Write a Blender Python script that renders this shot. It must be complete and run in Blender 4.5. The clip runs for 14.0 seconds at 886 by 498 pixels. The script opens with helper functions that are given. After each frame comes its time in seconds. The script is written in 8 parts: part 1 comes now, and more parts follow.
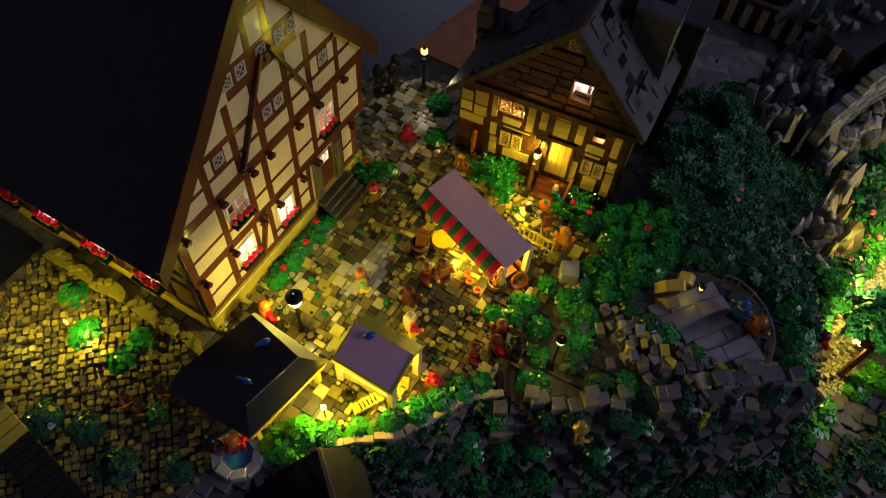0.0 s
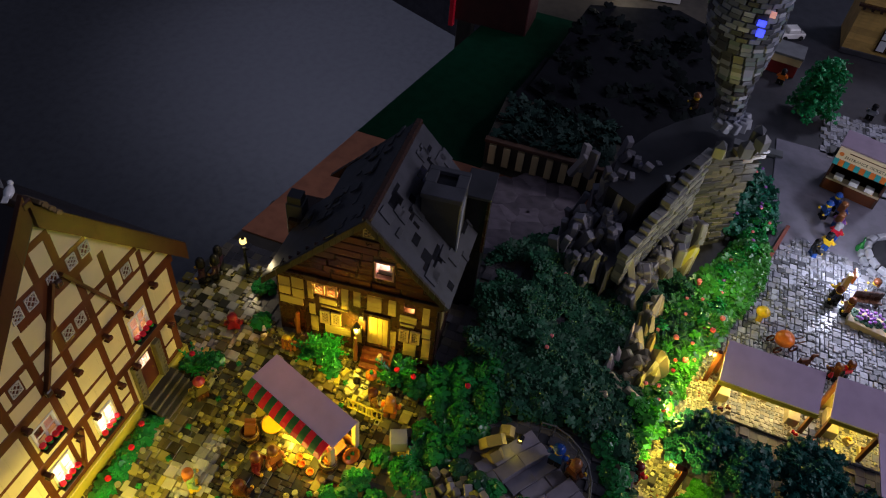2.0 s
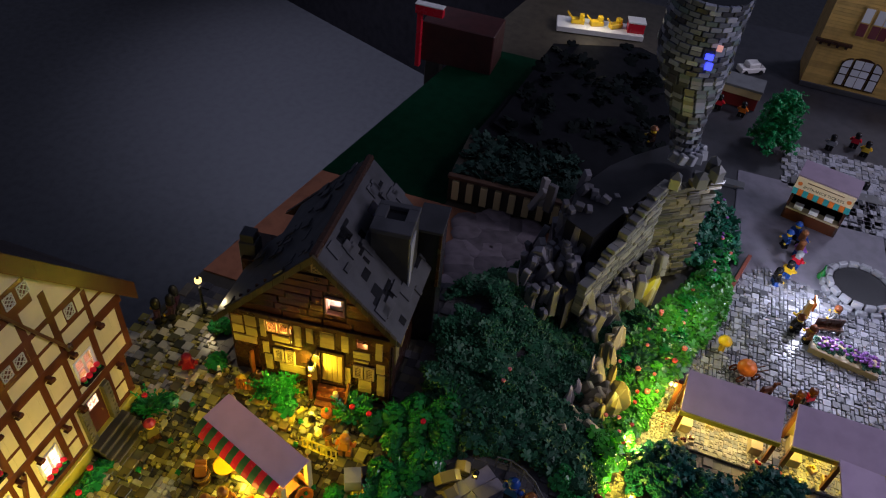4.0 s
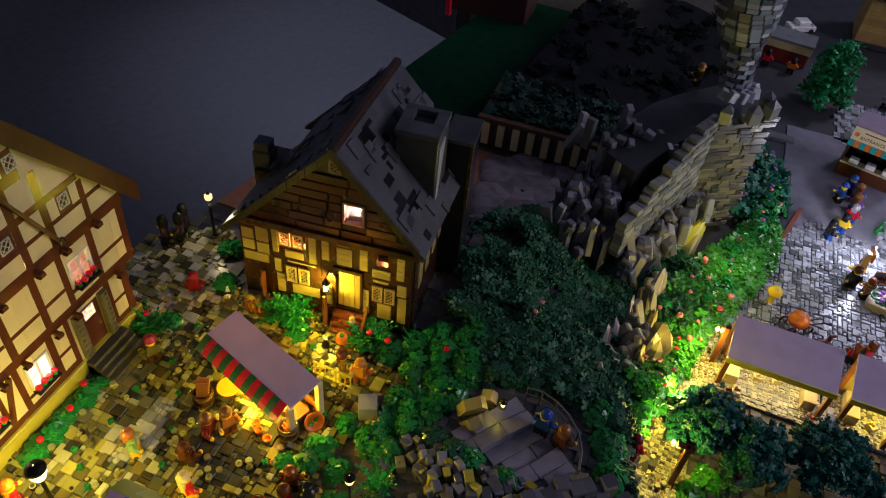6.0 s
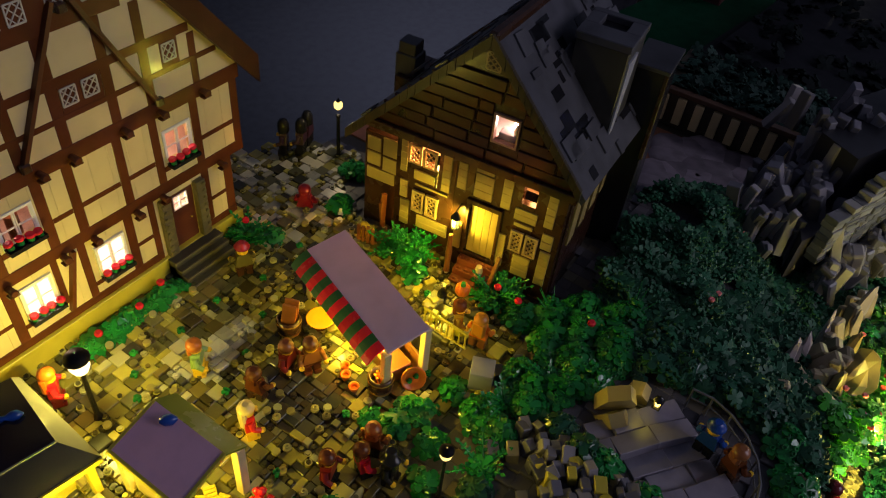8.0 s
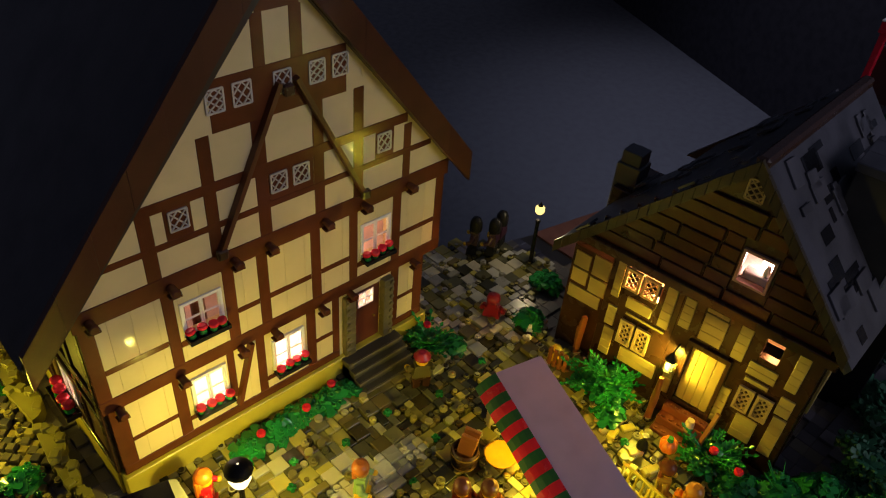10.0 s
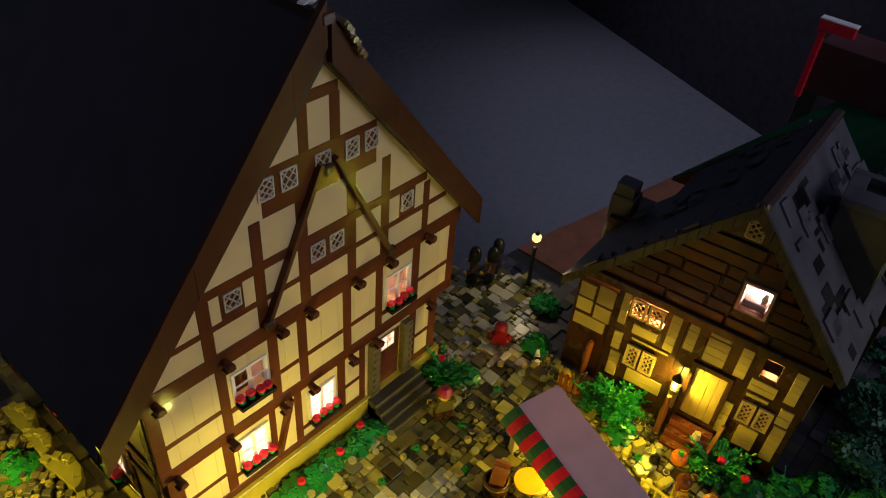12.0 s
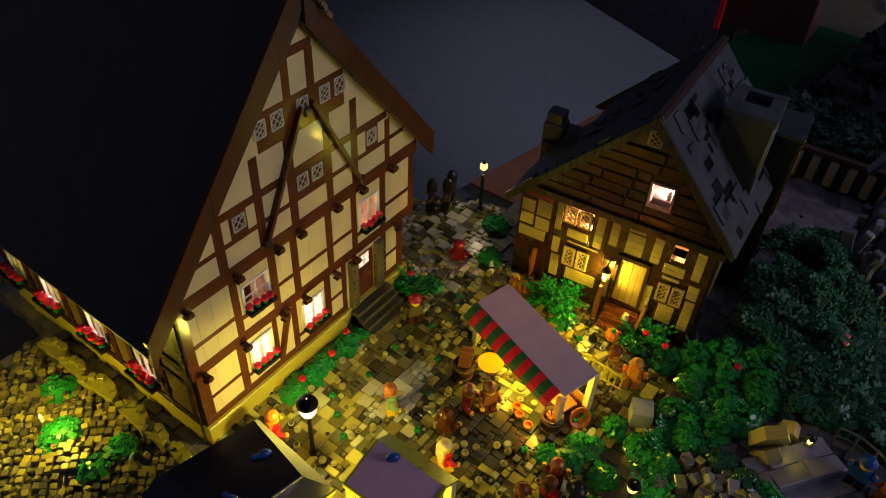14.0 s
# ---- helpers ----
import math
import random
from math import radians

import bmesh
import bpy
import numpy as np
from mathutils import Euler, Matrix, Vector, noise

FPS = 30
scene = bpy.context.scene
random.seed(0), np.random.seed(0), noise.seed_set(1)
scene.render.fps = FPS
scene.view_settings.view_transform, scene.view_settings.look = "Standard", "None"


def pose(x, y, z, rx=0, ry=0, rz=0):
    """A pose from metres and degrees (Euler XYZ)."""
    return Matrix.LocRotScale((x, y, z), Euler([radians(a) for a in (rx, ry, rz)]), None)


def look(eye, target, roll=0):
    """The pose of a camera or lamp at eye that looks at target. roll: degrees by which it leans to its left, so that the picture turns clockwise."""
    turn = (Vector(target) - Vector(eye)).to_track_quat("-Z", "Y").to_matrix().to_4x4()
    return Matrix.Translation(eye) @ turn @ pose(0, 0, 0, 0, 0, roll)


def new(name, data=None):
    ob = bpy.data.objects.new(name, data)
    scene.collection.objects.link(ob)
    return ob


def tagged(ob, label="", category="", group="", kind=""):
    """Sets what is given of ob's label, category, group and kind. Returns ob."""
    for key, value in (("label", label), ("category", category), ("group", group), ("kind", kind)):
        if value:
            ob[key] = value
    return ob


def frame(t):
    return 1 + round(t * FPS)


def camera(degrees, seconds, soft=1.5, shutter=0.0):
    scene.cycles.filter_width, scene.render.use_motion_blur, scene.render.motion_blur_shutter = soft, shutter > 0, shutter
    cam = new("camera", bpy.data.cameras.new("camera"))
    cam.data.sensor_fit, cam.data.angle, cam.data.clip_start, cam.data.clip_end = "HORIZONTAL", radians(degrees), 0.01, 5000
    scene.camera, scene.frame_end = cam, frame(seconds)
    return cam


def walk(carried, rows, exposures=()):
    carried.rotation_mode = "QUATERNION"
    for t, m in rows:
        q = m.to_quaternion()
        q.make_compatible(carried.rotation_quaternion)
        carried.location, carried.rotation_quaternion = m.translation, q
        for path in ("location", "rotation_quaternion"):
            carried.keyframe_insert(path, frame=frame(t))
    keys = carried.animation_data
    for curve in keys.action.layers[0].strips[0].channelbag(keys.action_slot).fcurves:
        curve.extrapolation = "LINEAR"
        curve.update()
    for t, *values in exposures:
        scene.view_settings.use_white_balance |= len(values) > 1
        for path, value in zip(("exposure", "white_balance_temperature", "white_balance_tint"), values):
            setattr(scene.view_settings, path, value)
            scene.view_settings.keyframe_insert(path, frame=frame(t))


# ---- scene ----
cam = camera(60.60, 14.0, 1.15)
U = 0.007  # one stud of the brick system, in metres; all sizes below are in studs
# seconds, eye and target in studs, roll
PATH = [
    (0, (-72.14, -56.46, 113.57), (-23.64, -32.01, 29.61), 4.88),
    (0.5, (-69.17, -60.00, 115.52), (-16.88, -37.32, 33.35), 5.30),
    (1, (-67.83, -63.39, 119.11), (-9.87, -42.28, 40.41), 5.72),
    (1.5, (-66.15, -66.26, 122.29), (-3.49, -46.54, 46.90), 5.99),
    (2, (-65.05, -66.82, 124.39), (1.47, -48.45, 52.01), 6.74),
    (2.2, (-64.81, -67.37, 125.07), (2.81, -49.01, 53.73), 6.76),
    (2.9, (-63.81, -69.36, 126.67), (6.49, -51.45, 57.67), 6.89),
    (3.6, (-63.38, -72.20, 126.08), (7.34, -53.88, 57.69), 6.33),
    (4.3, (-63.92, -74.04, 122.31), (6.13, -55.23, 53.47), 5.63),
    (4.5, (-64.21, -74.16, 120.88), (5.57, -55.38, 51.76), 5.47),
    (5, (-65.23, -75.06, 115.95), (4.12, -55.63, 46.58), 5.00),
    (5.5, (-65.65, -75.12, 110.32), (3.83, -55.11, 41.24), 5.39),
    (6, (-64.79, -74.33, 105.13), (4.70, -53.04, 36.43), 6.19),
    (6.5, (-63.89, -73.45, 99.14), (4.75, -49.66, 30.43), 6.78),
    (7, (-63.45, -71.98, 92.57), (4.05, -44.83, 23.96), 7.12),
    (7.5, (-60.99, -70.73, 86.33), (4.55, -39.40, 17.60), 7.36),
    (8, (-55.97, -68.79, 79.72), (7.28, -32.57, 11.25), 7.21),
    (8.5, (-53.24, -66.64, 75.00), (7.86, -23.12, 8.88), 6.81),
    (9, (-51.77, -63.02, 72.75), (6.48, -12.45, 9.11), 5.73),
    (9.2, (-51.47, -61.17, 72.73), (5.85, -8.63, 9.85), 5.52),
    (9.9, (-51.47, -55.48, 74.25), (4.82, -0.65, 12.40), 5.34),
    (10.6, (-52.71, -50.10, 77.53), (4.88, 2.88, 15.27), 5.56),
    (11.3, (-54.56, -47.08, 80.49), (4.68, 3.26, 17.59), 5.53),
    (11.5, (-55.25, -46.66, 81.24), (4.43, 3.00, 18.21), 5.40),
    (12, (-57.63, -47.11, 83.05), (3.00, 1.22, 19.90), 5.18),
    (12.5, (-59.73, -49.12, 84.15), (1.68, -1.73, 21.04), 4.92),
    (13, (-61.85, -51.36, 85.36), (0.18, -5.03, 22.08), 4.83),
    (13.5, (-65.16, -53.53, 86.65), (-2.69, -8.99, 22.51), 4.63),
    (14, (-71.31, -57.49, 90.96), (-9.97, -15.71, 23.94), 3.45),
]
walk(cam, [(t, look(Vector(eye) * U, Vector(target) * U, roll)) for t, eye, target, roll in PATH], [(0, 0.0), (1, 0.14), (2, 0.24), (4.5, 0.34), (5.5, 0.38), (6.5, 0.33), (7.5, 0.14), (8.5, -0.05), (9.2, -0.14), (11.3, 0.09), (13, 0.07), (14, -0.04)])

# ---------------------------------------------------------------- room light
world = bpy.data.worlds.new("room")
scene.world = world
world.use_nodes = True
bg = world.node_tree.nodes["Background"]
bg.inputs["Color"].default_value = (0.55, 0.62, 1.0, 1)
bg.inputs["Strength"].default_value = 0.066

WARM = (1.0, 0.775, 0.06)


def point_light(name, x, y, z, watts, colour=WARM, radius=0.35):
    data = bpy.data.lights.new(name, "POINT")
    data.energy, data.color, data.shadow_soft_size = watts * 0.766, colour, radius * U
    ob = new(name, data)
    ob.location = (x * U, y * U, z * U)
    return ob


# dim fill panel for the room's unseen light, off to one side, and a soft spot on the floor behind the table
panel = bpy.data.lights.new("ceiling_panel", "AREA")
panel.shape, panel.size, panel.energy, panel.color = "SQUARE", 1.3, 23.0, (0.84, 0.78, 1.0)
ob = new("ceiling_panel", panel)
ob.matrix_basis = look(Vector((90, -430, 200)) * U, Vector((10, -40, 0)) * U)
spot = bpy.data.lights.new("ceiling_spot", "SPOT")
spot.energy, spot.color, spot.spot_size, spot.spot_blend, spot.shadow_soft_size = 70.0, (0.66, 0.69, 1.0), radians(66), 1.0, 0.15
ob = new("ceiling_spot", spot)
ob.matrix_basis = look(Vector((250, 110, 190)) * U, Vector((252, 66, -94)) * U)

# second spot is added to brighten the far market side; no fixture known
spot = bpy.data.lights.new("ceiling_spot", "SPOT")
spot.energy, spot.color, spot.spot_size, spot.spot_blend, spot.shadow_soft_size = 35.0, (0.74, 0.74, 1.0), radians(52), 1.0, 0.2
ob = new("ceiling_spot", spot)
ob.matrix_basis = look(Vector((300, -240, 230)) * U, Vector((178, -118, -14)) * U)

# bulbs of the street lamps, lanterns and stalls
point_light("lantern_light", 4.4, -64.4, 8.6, 0.006)
point_light("lamp_light", 23.9, -0.4, 11.4, 0.08, (1.0, 0.8, 0.45))
point_light("lamp_light", -17.1, -50.0, 9.4, 0.10)
point_light("lamp_light", -32.9, -12.0, 9.9, 0.54, (1.0, 0.82, 0.12))
point_light("lantern_light", 13.2, -30.3, 10.3, 0.48)
point_light("stall_light", -5.0, -25.5, 6.4, 0.18)
point_light("stall_light", -7.6, -33.6, 6.6, 0.26)
point_light("stall_light", -35.6, -30.6, 6.5, 0.30)
point_light("hut_light", -43.0, -24.0, 5.2, 0.34)
# unseen street lamp, added to light the left bank
point_light("lamp_light", -58.0, 28.0, 9.6, 0.22)
# added fill, set apart from and above the candle stub to brighten the bank
point_light("candle_light", -52.3, 17.0, 6.4, 0.36)
# lamps inside the houses
point_light("room_light", -29.0, 6.0, 10.5, 0.34, (1.0, 0.72, 0.60), 0.8)
point_light("room_light", -18.5, 6.0, 10.5, 0.40, (1.0, 0.72, 0.60), 0.8)
point_light("room_light", -7.5, 6.0, 10.5, 0.22, (1.0, 0.5, 0.4), 0.8)
point_light("room_light", -7.5, 6.0, 21.0, 0.09, (1.0, 0.5, 0.4), 0.8)
point_light("room_light", -29.0, 6.0, 21.0, 0.035, (1.0, 0.5, 0.4), 0.8)
point_light("room_light", 19.6, -34.6, 25.4, 0.16, (1.0, 0.62, 0.52), 0.8)
point_light("room_light", 18.5, -24.5, 18.2, 1.2, (1.0, 0.40, 0.10), 0.8)
point_light("room_light", 19.4, -39.2, 18.6, 0.12, (1.0, 0.40, 0.12), 0.8)
point_light("room_light", -37.0, 22.0, 9.0, 0.07, (1.0, 0.8, 0.7), 0.8)
point_light("room_light", -37.0, 33.0, 9.0, 0.07, (1.0, 0.8, 0.7), 0.8)
point_light("stand_light", 219.0, -50.0, -4.0, 0.16, (1.0, 0.9, 0.75))
# the market square below
point_light("lamp_light", 46.6, -97.0, -5.0, 0.40, (1.0, 0.81, 0.13))
# no lamp stands here; light added to brighten the creepers and flower bed
point_light("lamp_light", 73.0, -99.6, -1.5, 0.17, (0.95, 1.0, 0.35))
point_light("lamp_light", 17.6, -92.8, -2.4, 0.34, (1.0, 0.80, 0.10))
# added fill without a lamp, for the creepers and crags by the path
point_light("lamp_light", 30.6, -91.6, -3.4, 0.24, (1.0, 0.84, 0.15))
point_light("stall_light", 47.0, -106.0, -7.0, 0.09, (1.0, 0.85, 0.35))
point_light("stall_light", 47.0, -116.0, -7.0, 0.08, (1.0, 0.85, 0.35))
point_light("stall_light", 46.0, -130.0, -7.0, 0.14)
point_light("lamp_light", 89.0, -129.2, -3.6, 0.9, (0.74, 0.76, 1.0), 2.2)

# ---------------------------------------------------------------- materials
def plastic(name, colour, rough=0.32, vary=0.10, grime=0.25, metal=0.0, fine=0.25, per_island=False):
    """Moulded plastic: slight colour differences from piece to piece, dust and scuffs, faint relief."""
    m = bpy.data.materials.new(name)
    m.use_nodes = True
    nt = m.node_tree
    b = nt.nodes["Principled BSDF"]
    co = nt.nodes.new("ShaderNodeTexCoord")
    big = nt.nodes.new("ShaderNodeTexNoise")
    big.inputs["Scale"].default_value, big.inputs["Detail"].default_value = 38.0, 5.0
    small = nt.nodes.new("ShaderNodeTexNoise")
    small.inputs["Scale"].default_value, small.inputs["Detail"].default_value = 420.0, 3.0
    nt.links.new(co.outputs["Object"], big.inputs["Vector"])
    nt.links.new(co.outputs["Object"], small.inputs["Vector"])
    if per_island:
        src = nt.nodes.new("ShaderNodeNewGeometry").outputs["Random Per Island"]
    else:
        src = nt.nodes.new("ShaderNodeObjectInfo").outputs["Random"]
    span = nt.nodes.new("ShaderNodeMapRange")
    span.inputs["To Min"].default_value, span.inputs["To Max"].default_value = 1 - vary, 1 + vary
    nt.links.new(src, span.inputs["Value"])
    dirt = nt.nodes.new("ShaderNodeMapRange")
    dirt.inputs["From Min"].default_value, dirt.inputs["From Max"].default_value = 0.42, 0.72
    dirt.inputs["To Min"].default_value, dirt.inputs["To Max"].default_value = 1.0, 1 - grime
    nt.links.new(big.outputs["Fac"], dirt.inputs["Value"])
    mul = nt.nodes.new("ShaderNodeMath")
    mul.operation = "MULTIPLY"
    nt.links.new(span.outputs["Result"], mul.inputs[0])
    nt.links.new(dirt.outputs["Result"], mul.inputs[1])
    hsv = nt.nodes.new("ShaderNodeHueSaturation")
    hsv.inputs["Color"].default_value = (*colour, 1)
    nt.links.new(mul.outputs["Value"], hsv.inputs["Value"])
    nt.links.new(hsv.outputs["Color"], b.inputs["Base Color"])
    rr = nt.nodes.new("ShaderNodeMapRange")
    rr.inputs["To Min"].default_value, rr.inputs["To Max"].default_value = rough * 0.75, rough * 1.35
    nt.links.new(big.outputs["Fac"], rr.inputs["Value"])
    nt.links.new(rr.outputs["Result"], b.inputs["Roughness"])
    bump = nt.nodes.new("ShaderNodeBump")
    bump.inputs["Strength"].default_value, bump.inputs["Distance"].default_value = fine, 0.0003
    nt.links.new(small.outputs["Fac"], bump.inputs["Height"])
    nt.links.new(bump.outputs["Normal"], b.inputs["Normal"])
    b.inputs["Metallic"].default_value = metal
    return m


def mottled(name, colours, rough=0.35, per_island=True, grime=0.2):
    """Plastic whose pieces come in several colours, told apart by a random value per piece."""
    m = plastic(name, (0.5, 0.5, 0.5), rough, 0.0, grime, per_island=per_island)
    nt = m.node_tree
    hsv = next(n for n in nt.nodes if n.type == "HUE_SAT")
    if per_island:
        src = next(n for n in nt.nodes if n.type == "NEW_GEOMETRY").outputs["Random Per Island"]
    else:
        src = next(n for n in nt.nodes if n.type == "OBJECT_INFO").outputs["Random"]
    ramp = nt.nodes.new("ShaderNodeValToRGB")
    ramp.color_ramp.interpolation = "CONSTANT"
    el = ramp.color_ramp.elements
    while len(el) < len(colours):
        el.new(0.5)
    for k, c in enumerate(colours):
        el[k].position = k / len(colours)
        el[k].color = (*c, 1)
    nt.links.new(src, ramp.inputs["Fac"])
    nt.links.new(ramp.outputs["Color"], hsv.inputs["Color"])
    return m


def glow(name, colour, strength):
    m = bpy.data.materials.new(name)
    m.use_nodes = True
    b = m.node_tree.nodes["Principled BSDF"]
    b.inputs["Base Color"].default_value = (*colour, 1)
    b.inputs["Emission Color"].default_value = (*colour, 1)
    b.inputs["Emission Strength"].default_value = strength
    return m


def clear(name, colour=(1, 1, 1), rough=0.05):
    m = bpy.data.materials.new(name)
    m.use_nodes = True
    b = m.node_tree.nodes["Principled BSDF"]
    b.inputs["Base Color"].default_value = (*colour, 1)
    b.inputs["Transmission Weight"].default_value = 1.0
    b.inputs["Roughness"].default_value = rough
    b.inputs["IOR"].default_value = 1.2
    return m


def dull(m, level=0.15):
    """Takes most of the sheen off a material."""
    m.node_tree.nodes["Principled BSDF"].inputs["Specular IOR Level"].default_value = level
    return m


TAN = dull(plastic("tan plastic", (0.64, 0.53, 0.28), 0.05, 0.04, 0.10, fine=0.04), 0.10)
BROWN = dull(plastic("reddish brown plastic", (0.11, 0.033, 0.012), 0.19, 0.10, 0.3), 0.25)
OCHRE = plastic("ochre panel plastic", (0.42, 0.32, 0.11), 0.3, 0.12, 0.2)
DARKBROWN = plastic("dark brown plastic", (0.045, 0.018, 0.009), 0.26, 0.12, 0.3)
NOUGAT = plastic("brown wood-coloured plastic", (0.24, 0.085, 0.025), 0.3, 0.15, 0.25)
BLACK = plastic("black plastic", (0.012, 0.012, 0.014), 0.22, 0.1, 0.2)
ROOFGREY = plastic("dark grey roof plastic", (0.055, 0.055, 0.062), 0.3, 0.2, 0.35)
GREY = plastic("dark bluish grey plastic", (0.13, 0.135, 0.14), 0.32, 0.2, 0.3)
LIGHTGREY = plastic("light bluish grey plastic", (0.36, 0.37, 0.40), 0.32, 0.12, 0.25)
WHITEP = plastic("white plastic", (0.80, 0.79, 0.76), 0.28, 0.03, 0.1)
YELLOWTAN = plastic("dark tan stone plastic", (0.50, 0.42, 0.045), 0.3, 0.10, 0.2)
SAND = plastic("sand coloured plastic", (0.55, 0.44, 0.25), 0.3, 0.15, 0.25)
LILAC = plastic("lavender grey sheet", (0.56, 0.43, 0.58), 0.18, 0.03, 0.12, fine=0.1)
GREENP = plastic("green plastic", (0.014, 0.21, 0.040), 0.2, 0.3, 0.25)
# brighter copy of the green, with lamplight put into the colour
LAMPLITGREEN = plastic("lamplit green plastic", (0.045, 0.30, 0.022), 0.2, 0.25, 0.2)
DARKGREEN = plastic("dark green plastic", (0.012, 0.075, 0.035), 0.3, 0.25, 0.3)
REDP = plastic("red plastic", (0.62, 0.015, 0.035), 0.25, 0.15, 0.15)
DARKRED = plastic("dark red plastic", (0.16, 0.01, 0.012), 0.28, 0.1, 0.2)
PINK = plastic("coral pink plastic", (0.78, 0.20, 0.19), 0.3, 0.1, 0.1)
ORANGE = plastic("orange plastic", (0.70, 0.17, 0.015), 0.3, 0.1, 0.15)
YELLOW = plastic("yellow plastic", (0.78, 0.50, 0.02), 0.28, 0.05, 0.1)
BLUE = plastic("blue plastic", (0.01, 0.06, 0.30), 0.28, 0.1, 0.1)
PURPLE = plastic("purple plastic", (0.28, 0.10, 0.42), 0.3, 0.15, 0.1)
GOLD = plastic("pearl gold plastic", (0.45, 0.28, 0.07), 0.25, 0.1, 0.15, 0.4)
TURQ = plastic("turquoise plastic", (0.02, 0.35, 0.38), 0.3, 0.1, 0.1)
BULB = glow("warm bulb", (1.0, 0.74, 0.24), 1.7)
LAMPBULB = glow("white lamp bulb", (1.0, 0.86, 0.55), 2.0)
COOLBULB = glow("cool bulb", (0.95, 0.95, 1.0), 40.0)
GLASS = clear("clear pane")
COBBLE = mottled("cobble pieces", [(0.36, 0.325, 0.075), (0.13, 0.115, 0.03), (0.09, 0.088, 0.045), (0.48, 0.43, 0.11), (0.05, 0.041, 0.014), (0.25, 0.22, 0.05), (0.15, 0.145, 0.07), (0.035, 0.035, 0.02), (0.09, 0.075, 0.022), (0.46, 0.44, 0.26), (0.17, 0.135, 0.04)], 0.22, False)
DARK_COBBLE = mottled("dark cobbles", [(0.05, 0.04, 0.026), (0.03, 0.03, 0.028), (0.07, 0.066, 0.06), (0.04, 0.032, 0.02)], 0.22, False)
COBBLE_MASS = mottled("cobble mass", [(0.36, 0.325, 0.075), (0.13, 0.115, 0.03), (0.09, 0.088, 0.045), (0.48, 0.43, 0.11), (0.05, 0.041, 0.014), (0.25, 0.22, 0.05), (0.15, 0.145, 0.07), (0.035, 0.035, 0.02), (0.09, 0.075, 0.022), (0.46, 0.44, 0.26), (0.17, 0.135, 0.04)], 0.24)
ROCKS = mottled("rock pieces", [(0.10, 0.095, 0.105), (0.14, 0.13, 0.14), (0.065, 0.062, 0.07), (0.17, 0.145, 0.10), (0.11, 0.10, 0.10)], 0.38)
ROCKS_PALE = mottled("mauve rock blocks", [(0.22, 0.21, 0.24), (0.15, 0.145, 0.165), (0.28, 0.26, 0.27), (0.11, 0.105, 0.12)], 0.4, False)
LIGHT_COBBLE = mottled("pale grey cobbles", [(0.52, 0.52, 0.50), (0.42, 0.42, 0.42), (0.26, 0.26, 0.26), (0.55, 0.52, 0.42)], 0.28, False)
ROUND_COBBLE = mottled("round cobbles", [(0.36, 0.316, 0.105), (0.24, 0.204, 0.068), (0.30, 0.275, 0.112), (0.14, 0.122, 0.050), (0.32, 0.316, 0.174)], 0.28, False)
ROCKS_ONE = mottled("rock blocks", [(0.11, 0.105, 0.12), (0.17, 0.16, 0.175), (0.075, 0.072, 0.082), (0.21, 0.18, 0.12), (0.13, 0.12, 0.125)], 0.35, False)
PLAZA = mottled("plaza pieces", [(0.36, 0.37, 0.42), (0.42, 0.43, 0.48), (0.26, 0.265, 0.30), (0.09, 0.093, 0.10), (0.30, 0.30, 0.31)], 0.25)
EARTH = plastic("dark earth plastic", (0.06, 0.05, 0.035), 0.4, 0.2, 0.4)
FLOORM = plastic("grey floor", (0.078, 0.078, 0.084), 0.5, 0.0, 0.2)

# ---------------------------------------------------------------- building tools
rng = random.Random(7)


